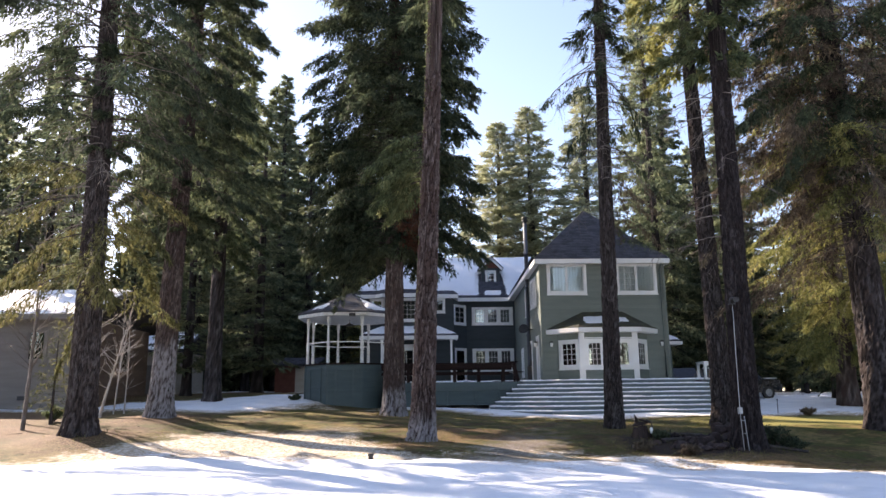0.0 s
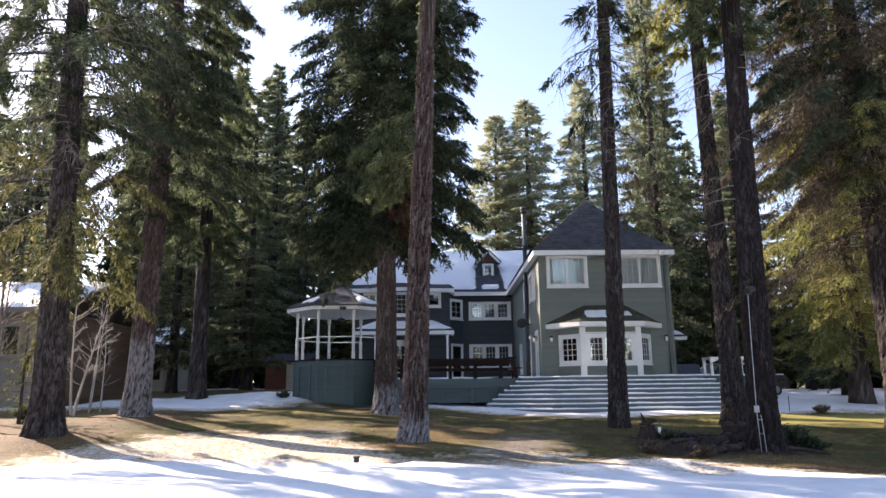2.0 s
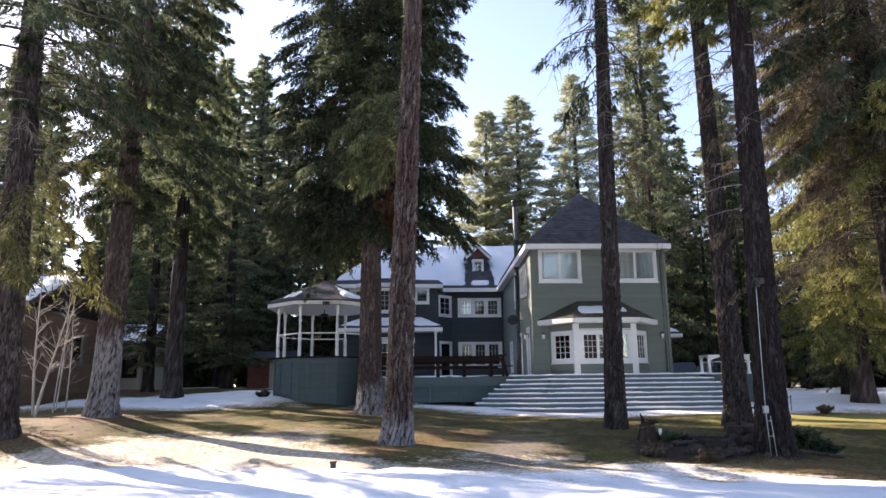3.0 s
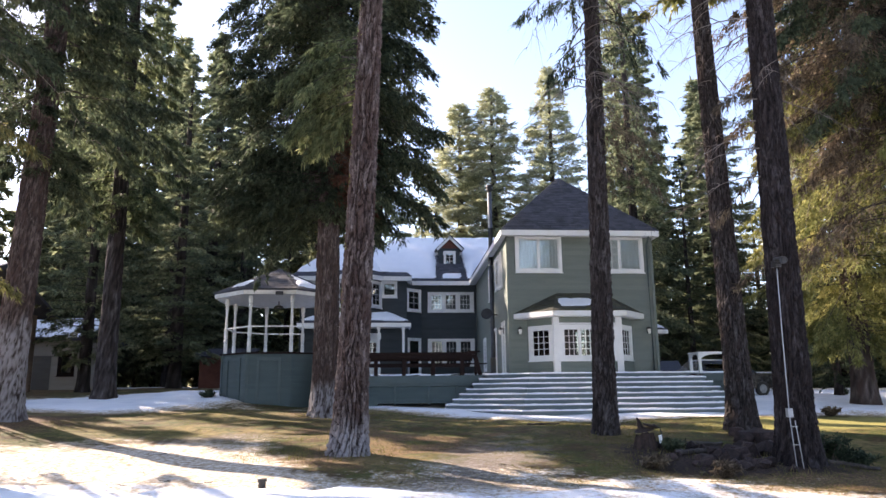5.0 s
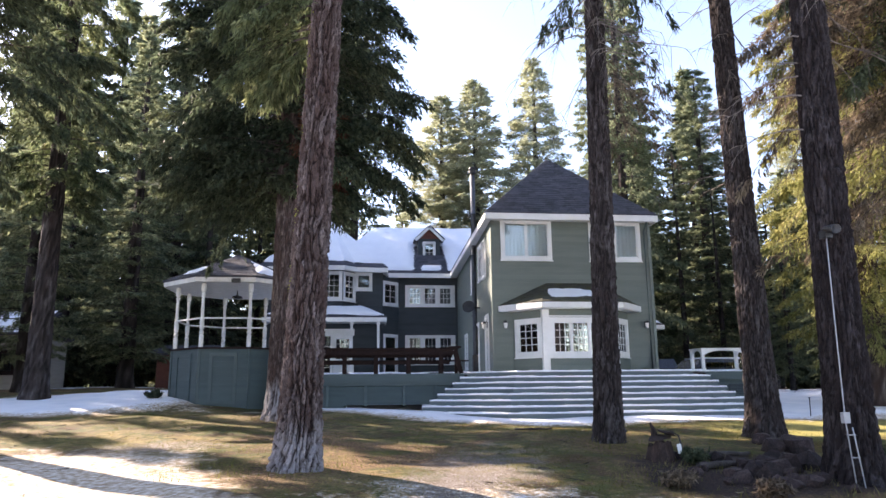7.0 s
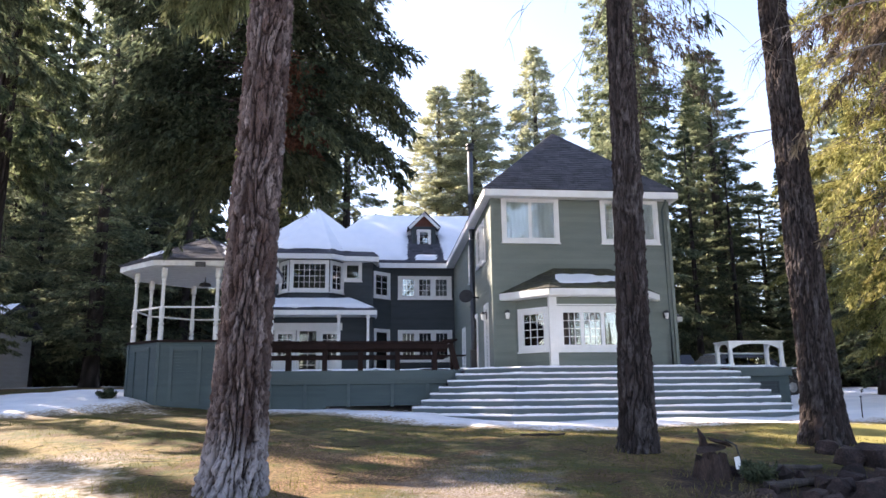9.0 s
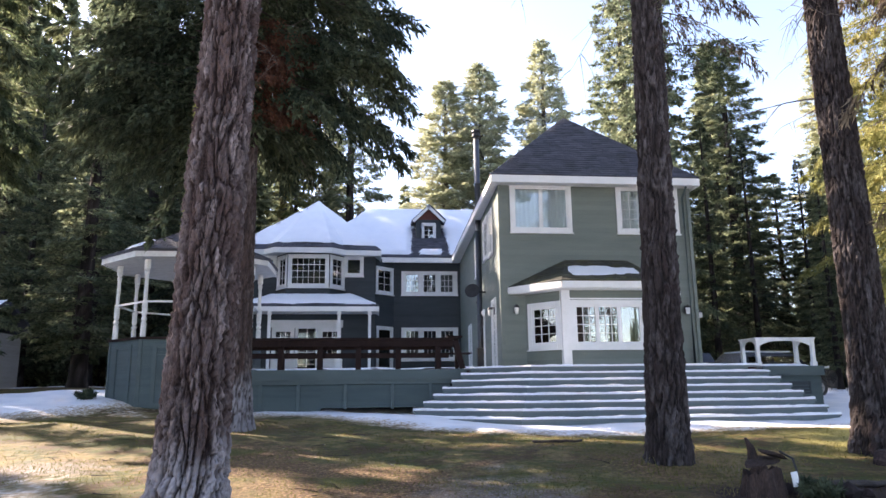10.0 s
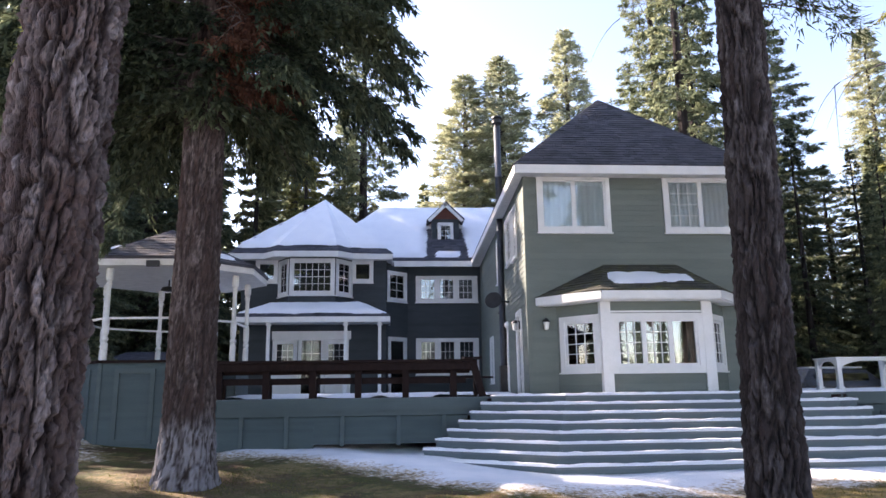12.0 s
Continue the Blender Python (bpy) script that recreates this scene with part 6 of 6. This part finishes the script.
# the cabin's inside, likewise added and coloured as shade
part("inner_floor", boxes((-19.2, 43.3, 1.2, -14.9, 47.8, 1.4), (-19.2, 45.4, 1.4, -14.9, 45.5, 4.2)), ROOM_SHADE, cabin)
roof_face(cabin, [(-20, 42.5, 4.35), (-14.1, 42.5, 4.35), (-14.1, 45.5, 5.6), (-20, 45.5, 5.6)], SHINGLE, 0.12, 130, exposure=0.3)
roof_face(cabin, [(-14.1, 48.5, 4.35), (-20, 48.5, 4.35), (-20, 45.5, 5.6), (-14.1, 45.5, 5.6)], SHINGLE, 0.12, 131, exposure=0.4)
snow_on([(-19.9, 42.55, 4.38), (-14.2, 42.55, 4.38), (-14.2, 45.4, 5.58), (-19.9, 45.4, 5.58)], 0.1, 0.0, 0.3, 0.2, 25.0)
shed = thing("shed", (-8.3, 47, 1.3), "small red-brown and white shed beyond the path", "shed")
wall(shed, (-9.6, 46.5), (-8.3, 46.5), 1.0, 3.6, REDWOOD, course=0.2)
wall(shed, (-8.3, 46.5), (-7.2, 46.5), 1.0, 3.6, CREAM, course=0.2)
wall(shed, (-7.2, 46.5), (-7.2, 49.0), 1.0, 3.6, REDWOOD, course=0.2)
wall(shed, (-9.6, 49.0), (-9.6, 46.5), 1.0, 3.6, REDWOOD, course=0.2)
roof_face(shed, [(-10, 46.1, 3.6), (-6.8, 46.1, 3.6), (-6.8, 49.4, 4.2), (-10, 49.4, 4.2)], SHINGLE, 0.1, 140, exposure=0.3)

# ---------------------------------------------------------------- small things on the lawn
def rock_mesh(seed, size):
    """A broken angular boulder: the hull of points scattered near an egg."""
    rnd = random.Random(seed)
    bm = bmesh.new()
    for _ in range(26):
        d = Vector((rnd.gauss(0, 1), rnd.gauss(0, 1), rnd.gauss(0, 1))).normalized()
        k = rnd.uniform(0.78, 1.12)
        bm.verts.new((d.x * k * size[0], d.y * k * size[1], max(-0.6, d.z * k) * size[2]))
    out = bmesh.ops.convex_hull(bm, input=bm.verts)
    bmesh.ops.delete(bm, geom=list({v for v in out["geom_interior"] if isinstance(v, bmesh.types.BMVert)}), context="VERTS")
    return bm


rr = random.Random(8)
ROCKS = [(6.9, 19.4, 0.20), (7.3, 19.1, 0.27), (7.7, 19.5, 0.30), (7.15, 18.6, 0.15), (7.6, 18.4, 0.20), (8.0, 19.7, 0.30), (8.5, 19.9, 0.33), (8.9, 20.4, 0.30), (6.55, 18.9, 0.13),
         (7.9, 20.2, 0.28), (7.4, 20.0, 0.22), (8.9, 21.6, 0.34), (9.3, 21.5, 0.42), (6.95, 18.3, 0.11), (7.9, 17.95, 0.13), (8.45, 20.9, 0.26), (9.25, 22.6, 0.26), (6.35, 19.6, 0.15), (7.2, 20.6, 0.2)]
for _ in range(46):
    ROCKS.append((rr.uniform(6.5, 8.9), rr.uniform(18.3, 20.9), rr.uniform(0.08, 0.20)))
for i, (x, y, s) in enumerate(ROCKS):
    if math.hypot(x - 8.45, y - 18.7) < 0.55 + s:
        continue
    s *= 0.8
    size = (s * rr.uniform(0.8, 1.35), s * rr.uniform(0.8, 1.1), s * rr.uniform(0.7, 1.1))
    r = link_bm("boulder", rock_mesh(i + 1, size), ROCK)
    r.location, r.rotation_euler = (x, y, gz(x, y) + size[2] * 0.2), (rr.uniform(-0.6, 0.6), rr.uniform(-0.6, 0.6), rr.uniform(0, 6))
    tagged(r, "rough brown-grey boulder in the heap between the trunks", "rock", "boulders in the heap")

SX, SY = 6.24, 20.7
sz = gz(SX, SY) - 0.09
stump = thing("tree_stump", (SX, SY, sz), "dark rotten stump with a ragged top and white tag", "stump")
bm = bmesh.new()
rings = []
N_S = 40
for j in range(9):
    ring = []
    for i in range(N_S):
        a = 2 * math.pi * i / N_S
        d = Vector((math.cos(a), math.sin(a), 0))
        tall = 0.42 + 0.22 * noise.noise(d * 1.7 + Vector((3, 0, 0))) + 0.06 * noise.noise(d * 5)
        q = min(j, 6) / 6
        rad = (0.36 - 0.15 * q ** 0.6) * (1 + 0.20 * noise.noise(d * 2.2) + 0.13 * noise.noise(d * 7 + Vector((0, 0, q * 0.8))))
        zz = -0.12 + (tall + 0.12) * q
        if j > 6:
            rad, zz = rad * (0.62, 0.05)[j - 7], tall - (0.10, 0.22)[j - 7]
        ring.append(bm.verts.new((SX + rad * d.x, SY + rad * d.y, sz + zz)))
    rings.append(ring)
for ra, rb in zip(rings, rings[1:]):
    for i in range(N_S):
        bm.faces.new((ra[i], ra[(i + 1) % N_S], rb[(i + 1) % N_S], rb[i]))
bm.faces.new(rings[-1])
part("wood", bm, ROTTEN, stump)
mm = Matrix.Translation((SX - 0.02, SY - 0.05, sz + 0.47)) @ Matrix.Rotation(radians(14), 4, "Z") @ Matrix.Rotation(radians(-11), 4, "Y") @ Matrix.Rotation(radians(12), 4, "X")
bm = rock_mesh(77, (0.25, 0.16, 0.06))
bmesh.ops.transform(bm, matrix=mm, verts=bm.verts)
part("slab", bm, ROTTEN, stump, "loose slab of reddish bark")
bm = rock_mesh(79, (0.18, 0.11, 0.04))
bmesh.ops.transform(bm, matrix=Matrix.Translation((SX + 0.1, SY - 0.1, sz + 0.56)) @ Matrix.Rotation(radians(16), 4, "Y"), verts=bm.verts)
part("slab", bm, ROTTEN, stump, "loose slab of reddish bark")
part("splinter", tube(bmesh.new(), [(SX - 0.08, SY, sz + 0.46), (SX - 0.10, SY, sz + 0.62), (SX - 0.15, SY + 0.02, sz + 0.74)], [0.07, 0.045, 0.012], 7), ROTTEN, stump)
part("strap", tube(bmesh.new(), [(SX + 0.12, SY - 0.2, sz + 0.60), (SX + 0.26, SY - 0.22, sz + 0.52), (SX + 0.29, SY - 0.24, sz + 0.36), (SX + 0.30, SY - 0.27, sz + 0.1)], 0.014, 6), BLACK, stump)
part("tag", boxes((-0.038, -0.006, -0.08, 0.038, 0.006, 0.08), m=Matrix.Translation((SX + 0.25, SY - 0.25, sz + 0.30)) @ Matrix.Rotation(radians(-8), 4, "Y")), WHITE, stump, "white plastic tag")


def log(x0, y0, x1, y1, r, label, mat=None):
    z0, z1 = gz(x0, y0) + r * 0.8, gz(x1, y1) + r * 0.8
    bm = bmesh.new()
    pts = [Vector((x0, y0, z0)).lerp(Vector((x1, y1, z1)), k / 7) + Vector((0.02 * math.sin(k * 2.1), 0.02 * math.cos(k * 1.7), 0.01 * math.sin(k * 3))) for k in range(8)]
    tube(bm, pts, [r * (1.05 - 0.04 * k + 0.08 * math.sin(k * 5)) for k in range(8)], 10)
    return tagged(link_bm("fallen_log", bm, mat or BARKDARK), label, "log", "logs lying on the lawn")


log(6.6, 20.0, 7.5, 20.25, 0.06, "dark fallen log lying in the boulder heap")
log(7.0, 21.0, 8.2, 21.25, 0.05, "dark fallen log lying in the boulder heap")
log(4.6, 25.2, 5.5, 25.3, 0.028, "short dark branch lying on the lawn")
log(8.9, 18.9, 9.9, 18.5, 0.05, "dark dead branch beside the stout pine")
stub = lathe(bmesh.new(), [(0.06, -0.05), (0.06, 0.10), (0.075, 0.10), (0.075, 0.14), (0.02, 0.14)], 12, Matrix.Translation((-1.25, 17.3, gz(-1.25, 17.3))))
tagged(link_bm("ground_stub", stub, BLACK), "small dark pipe stub standing in the lawn", "pipe stub")


def shrub(x, y, w, h, seed, mat, label, twiggy=False):
    t = thing("shrub", (x, y, gz(x, y)), label, "shrub")
    rng = np.random.default_rng(seed)
    n = 26
    s = np.linspace(0, 1, 5)
    a, tilt = rng.uniform(0, 6.28, n), rng.uniform(0.1, 1.0, n)
    L = h * rng.uniform(0.6, 1.15, n)
    P = np.stack([np.cos(a)[:, None] * w * tilt[:, None] * s, np.sin(a)[:, None] * w * tilt[:, None] * s, L[:, None] * (s - 0.25 * tilt[:, None] * s * s)], -1)
    V, F = limb_tubes(P, np.repeat((0.012 * (1.1 - s))[None, :], n, 0), 3)
    ob = new("stems", mesh_from("stems", V, F, TWIG, True))
    ob.parent = t
    tagged(ob, kind="stuff")
    m = 1500
    bi, st = rng.integers(0, n, m), rng.uniform(0.3, 1, m)
    q = np.stack([np.cos(a[bi]) * w * tilt[bi] * st, np.sin(a[bi]) * w * tilt[bi] * st, L[bi] * (st - 0.25 * tilt[bi] * st * st)], -1) + rng.normal(0, 0.05 * w, (m, 3))
    q[:, 2] = np.abs(q[:, 2])
    e = rng.normal(0, 1, (m, 3))
    e /= np.linalg.norm(e, axis=1, keepdims=True)
    wv = np.cross(e, rng.normal(0, 1, (m, 3)))
    wv /= np.linalg.norm(wv, axis=1, keepdims=True)
    V = np.stack([q + wv * 0.018, q + e * 0.10, q - wv * 0.018], 1).reshape(-1, 3)
    ob = new("leaves", mesh_from("leaves", V, np.arange(len(V)).reshape(-1, 3), mat))
    ob.parent = t
    tagged(ob, kind="stuff")
    return t


shrub(9.35, 19.1, 0.50, 0.55, 1, FIRDARK, "low dark evergreen shrub beside the stout pine")
shrub(9.75, 18.8, 0.40, 0.30, 2, FIRDARK, "low dark evergreen shrub beside the stout pine")
shrub(6.75, 20.4, 0.30, 0.24, 3, FIRDARK, "small dark green shrub among the boulders")
# added clump in place of a dark shadow hump by the gazebo
shrub(-5.85, 32.95, 0.32, 0.30, 4, FIRDARK, "dark clump standing for the shadow at the foot of the gazebo")
shrub(-12.4, 24.6, 0.45, 0.50, 5, FIR, "small evergreen shrub near the neighbour's wall")
shrub(5.75, 18.9, 0.30, 0.22, 6, RUST, "clump of dry brown weeds beside the boulders")
shrub(6.6, 17.9, 0.30, 0.25, 7, RUST, "clump of dry brown weeds beside the boulders")
shrub(14.6, 27.0, 0.35, 0.3, 8, RUST, "dry weeds standing in the snow")

# conduit and lamp on the stout pine
cz = gz(8.35, 18.58)
conduit = thing("conduit", (8.42, 18.2, cz), "grey plastic conduit with a junction box strapped to a trunk", "conduit")
part("tall_pipe", tube(bmesh.new(), [(8.13, 18.24, cz - 0.05), (8.17, 18.38, cz + 0.9), (8.22, 18.42, cz + 2.4), (8.27, 18.45, cz + 3.75)], 0.010, 8), PVC, conduit, smooth=True)
part("short_pipe", tube(bmesh.new(), [(8.23, 18.19, cz - 0.05), (8.25, 18.31, cz + 0.55), (8.25, 18.35, cz + 0.80)], 0.010, 8), PVC, conduit, smooth=True)
part("junction_box", boxes((8.12, 18.33, cz + 0.86, 8.22, 18.41, cz + 1.02)), PVC, conduit)
part("clip", boxes((8.13, 18.265, cz + 0.365, 8.26, 18.30, cz + 0.38)), STEEL, conduit)
part("clip", boxes((8.14, 18.315, cz + 0.685, 8.27, 18.35, cz + 0.70)), STEEL, conduit)
spot = thing("floodlight", (8.28, 18.4, cz + 3.8), "twin dark floodlight on the trunk above the conduit", "lamp")
part("mount", boxes((8.20, 18.36, cz + 3.70, 8.32, 18.53, cz + 3.83)), BLACK, spot)
for s in (-1, 1):
    part("lamp_head", lathe(bmesh.new(), [(0.03, 0.0), (0.05, 0.05), (0.075, 0.15), (0.07, 0.17), (0.02, 0.16)], 10, Matrix.Translation((8.26 + 0.09 * s, 18.36, cz + 3.83)) @ Matrix.Rotation(radians(100), 4, "X") @ Matrix.Rotation(radians(-25 * s), 4, "Y")), BLACK, spot)


# saplings near the neighbour's house
def sapling(x, y, h, dx, dy, seed, mat, r=0.03, twigs=26):
    rng = np.random.default_rng(seed)
    t = thing("sapling", (x, y, gz(x, y)), "thin bare sapling with a pale stem and fine twigs", "sapling", "bare saplings")
    s = np.linspace(0, 1, 9)
    main = np.stack([dx * s + 0.05 * np.sin(4 * s + seed), dy * s, h * s], 1)
    V, F = limb_tubes(main[None], (r * (1.1 - s))[None], 7)
    ob = new("stem", mesh_from("stem", V, F, mat, True))
    ob.parent = t
    P, R = [], []
    for i in range(twigs):
        k = rng.uniform(0.25, 1)
        o = np.array([np.interp(k, s, main[:, c]) for c in range(3)])
        a = rng.uniform(0, 6.28)
        ln = h * 0.22 * rng.uniform(0.4, 1.2) * (1.15 - k)
        d = np.array([math.cos(a), math.sin(a), rng.uniform(0.3, 1.3)])
        P.append(o + d * ln * s[:, None] + rng.normal(0, 0.015, (9, 3)) * s[:, None])
        R.append(0.30 * r * (1.1 - s))
        for _ in range(3):
            kk = rng.integers(3, 8)
            d2 = d + rng.normal(0, 0.6, 3)
            P.append(P[-1][kk] * 0 + (o + d * ln * s[kk]) + d2 * ln * 0.4 * s[:, None])
            R.append(0.15 * r * (1.1 - s))
    V, F = limb_tubes(np.array(P), np.array(R), 3)
    ob = new("branching", mesh_from("branching", V, F, mat, True))
    ob.parent = t
    tagged(ob, kind="stuff")
    return t


for i, (x, y, h, dx, dy, mat, r) in enumerate(((-11.6, 26.0, 5.2, -0.25, 0.1, PALESTEM, 0.045), (-11.25, 25.5, 3.9, 0.75, 0.0, PALESTEM, 0.05), (-11.05, 27.0, 3.4, -0.1, 0.0, PALESTEM, 0.03),
                                               (-11.9, 28.0, 4.6, 0.1, 0.2, PALESTEM, 0.03), (-12.1, 22.1, 6.5, 0.15, 0.1, TWIG, 0.06), (-13.1, 24.0, 6.0, 0.3, 0.0, TWIG, 0.05), (-11.3, 26.6, 4.4, 0.35, 0.2, PALESTEM, 0.025))):
    sapling(x, y, h, dx, dy, 60 + i, mat, r)
young = [trunk_mesh(3.4, 0.05, 77, BARK_FIR, 8, 1, 0.4, 0.6, 0.003, 0.1), *crown_meshes(78, 3.4, 0.5, cone(1.0), 42, 16, 6, tuft=0.12, wide=0.016, droop=0.2, needle_mat=OLIVE, limb_r=0.012)]
tree_from("young_fir", (-12.2, 24.0, gz(-12.2, 24)), young, "young light green fir with open boughs", "conifer")

# far side of the deck: parked cars, posts, a dark shed


def car(x, y, turn, label):
    z = gz(x, y)
    t = thing("car", (x, y, z), label, "car", "parked cars")
    m = Matrix.Translation((x, y, z)) @ Matrix.Rotation(turn, 4, "Z")
    side = [(-2.2, 0.35), (2.2, 0.35), (2.28, 0.7), (2.15, 0.98), (1.15, 1.08), (0.55, 1.62), (-1.55, 1.66), (-2.1, 1.1), (-2.25, 0.8)]
    bm = bmesh.new()
    lo = [bm.verts.new(m @ Vector((a, -0.88 if b < 1.2 else -0.68, b))) for a, b in side]
    hi = [bm.verts.new(m @ Vector((a, 0.88 if b < 1.2 else 0.68, b))) for a, b in side]
    bm.faces.new(lo)
    bm.faces.new(hi[::-1])
    for i in range(len(side)):
        j = (i + 1) % len(side)
        bm.faces.new((lo[j], lo[i], hi[i], hi[j]))
    part("body", bm, CARPAINT, t)
    for s in (-1, 1):
        for a0, a1 in ((-1.45, -0.5), (-0.42, 0.5)):
            part("side_window", boxes((a0, s * 0.80 - 0.02, 1.14, a1, s * 0.80 + 0.02, 1.50), m=m), GLASS, t)
        for a in (-1.4, 1.4):
            w = part("wheel", lathe(bmesh.new(), [(0.20, -0.1), (0.33, -0.1), (0.35, 0), (0.33, 0.1), (0.20, 0.1)], 18, m @ Matrix.Translation((a, s * 0.82, 0.34)) @ Matrix.Rotation(radians(90), 4, "X")), BLACK, t)
            part("rim", lathe(bmesh.new(), [(0.05, -0.11), (0.2, -0.105), (0.2, 0.105), (0.05, 0.11)], 12, m @ Matrix.Translation((a, s * 0.82, 0.34)) @ Matrix.Rotation(radians(90), 4, "X")), STEEL, w)
    return m


m1 = car(17.0, 38.6, radians(8), "dark parked car with snow along its roof")
car(15.4, 42.0, radians(70), "dark parked car beside the house")
bm = boxes((-1.5, -0.6, 1.665, 0.5, 0.6, 1.72), m=m1)
tagged(link_bm("snow_cover", bm, SNOW), "slab of snow on a car roof", "snow", kind="stuff")
bm = boxes((1.2, -0.8, 1.07, 2.0, 0.8, 1.13), m=m1)
tagged(link_bm("snow_cover", bm, SNOW), "slab of snow on a car bonnet", "snow", kind="stuff")
for x, y, h in ((22.5, 42.0, 1.7), (13.9, 27.9, 0.55), (24.5, 46.0, 1.2)):
    z = gz(x, y)
    p = thing("post", (x, y, z), "thin dark marker post standing in the snow", "post", "marker posts")
    part("pole", tube(bmesh.new(), [(x, y, z - 0.1), (x + 0.02, y, z + h)], 0.014, 8), BLACK, p)
    part("cap", boxes((x, y - 0.02, z + h, x + 0.04, y + 0.02, z + h + 0.03)), BLACK, p)
barn = thing("dark_shed", (36, 54, 1.3), "dark brown open shed at the edge of the forest", "shed")
wall(barn, (33.6, 52.0), (39.0, 52.0), 0.9, 3.7, BROWN, [(1.0, 1.8, 1.8, 2.8)], course=0.25)
wall(barn, (33.6, 57.0), (33.6, 52.0), 0.9, 3.7, BROWN, course=0.25)
roof_face(barn, [(33.2, 51.5, 3.75), (39.5, 51.5, 3.75), (39.5, 57.5, 4.6), (33.2, 57.5, 4.6)], SHINGLE, 0.12, 150, exposure=0.4)

# ---------------------------------------------------------------- grass and litter
rng = np.random.default_rng(5)
N = 190000
x, y = rng.uniform(-8, 11, N), rng.uniform(13.5, 29.5, N)
keep = (snow_depth(x, y) < -0.05) & (sand_depth(x, y) < 0.05) & (np.hypot((x - 7.6) / 1.2, y - 19.6) > 1.8) & (clump(x * 0.9 + 3, y * 0.9 + 8, 44) > rng.uniform(0.25, 0.65, N)) & ~((y > 28.3) & (x > 2))
x, y = x[keep], y[keep]
z = ground_z(x, y)
n = len(x)
a, ln = rng.uniform(0, 6.28, n), rng.uniform(0.015, 0.04, n)
tip = np.stack([x + np.cos(a) * ln * 0.9, y + np.sin(a) * ln * 0.9, z + ln * rng.uniform(0.3, 1.0, n)], 1)
wv = np.stack([-np.sin(a), np.cos(a), 0 * a], 1) * 0.006
o = np.stack([x, y, z - 0.006], 1)
V = np.stack([o - wv, o + wv, tip], 1).reshape(-1, 3)
GRASS = material("dry_grass_blade", [(0.075, 0.088, 0.018), (0.14, 0.140, 0.036), (0.32, 0.26, 0.11)], 0.8, 0.9, 6, 0, vary=0.25, translucent=0.5, by="island")
tagged(new("lawn_grass", mesh_from("lawn_grass", V, np.arange(len(V)).reshape(-1, 3), GRASS)), "short dry olive-yellow winter grass", "grass", kind="stuff")
# longer tufts at the feet of the trunks and round the boulders
spots = [(-0.04, 20.2, 0.75), (-1.14, 27.9, 0.7), (6.1, 22.8, 0.8), (9.9, 23.5, 0.9), (8.4, 18.6, 0.9), (6.3, 20.6, 0.9), (7.4, 19.4, 1.6), (-9.5, 20.2, 0.9), (-1.6, 20.2, 0.6), (5.6, 18.6, 0.9)]
X, Y = [], []
for cx, cy, rad in spots:
    k = int(420 * rad)
    a = rng.uniform(0, 6.28, k)
    r = rad * np.sqrt(rng.uniform(0.2, 1.6, k))
    X.append(cx + r * np.cos(a))
    Y.append(cy + r * np.sin(a))
x, y = np.concatenate(X), np.concatenate(Y)
keep = clump(x * 2.5, y * 2.5, 91) > 0.48
x, y = x[keep], y[keep]
n = len(x)
a, ln = rng.uniform(0, 6.28, n), rng.uniform(0.06, 0.19, n)
z = ground_z(x, y)
o = np.stack([x, y, z - 0.01], 1)
tip = np.stack([x + np.cos(a) * ln * 0.6, y + np.sin(a) * ln * 0.6, z + ln * rng.uniform(0.5, 1.0, n)], 1)
wv = np.stack([-np.sin(a), np.cos(a), 0 * a], 1) * 0.005
V = np.stack([o - wv, o + wv, tip], 1).reshape(-1, 3)
tagged(new("grass_tuft", mesh_from("grass_tuft", V, np.arange(len(V)).reshape(-1, 3), GRASS)), "dry straw-coloured tufts at trunks and boulders", "grass", kind="stuff")
# fallen twigs and cones
P, R = [], []
s = np.linspace(0, 1, 4)
for i in range(200):
    x, y = rng.uniform(-12, 10), rng.uniform(12, 27)
    if snow_depth(np.array(x), np.array(y)) > -0.1:
        continue
    a, ln = rng.uniform(0, 6.28), rng.uniform(0.1, 0.5)
    pts = np.stack([x + np.cos(a) * ln * s, y + np.sin(a) * ln * s + rng.normal(0, 0.03, 4), np.zeros(4)], 1)
    pts[:, 2] = ground_z(pts[:, 0], pts[:, 1]) + 0.012 + 0.05 * (snow_depth(pts[:, 0], pts[:, 1]) > 0.1)
    P.append(pts)
    R.append(0.008 * (1.1 - s))
V, F = limb_tubes(np.array(P), np.array(R), 3)
tagged(new("fallen_twigs", mesh_from("fallen_twigs", V, F, BARKDARK)), "scattered fallen twigs on lawn and snow", "twigs", kind="stuff")
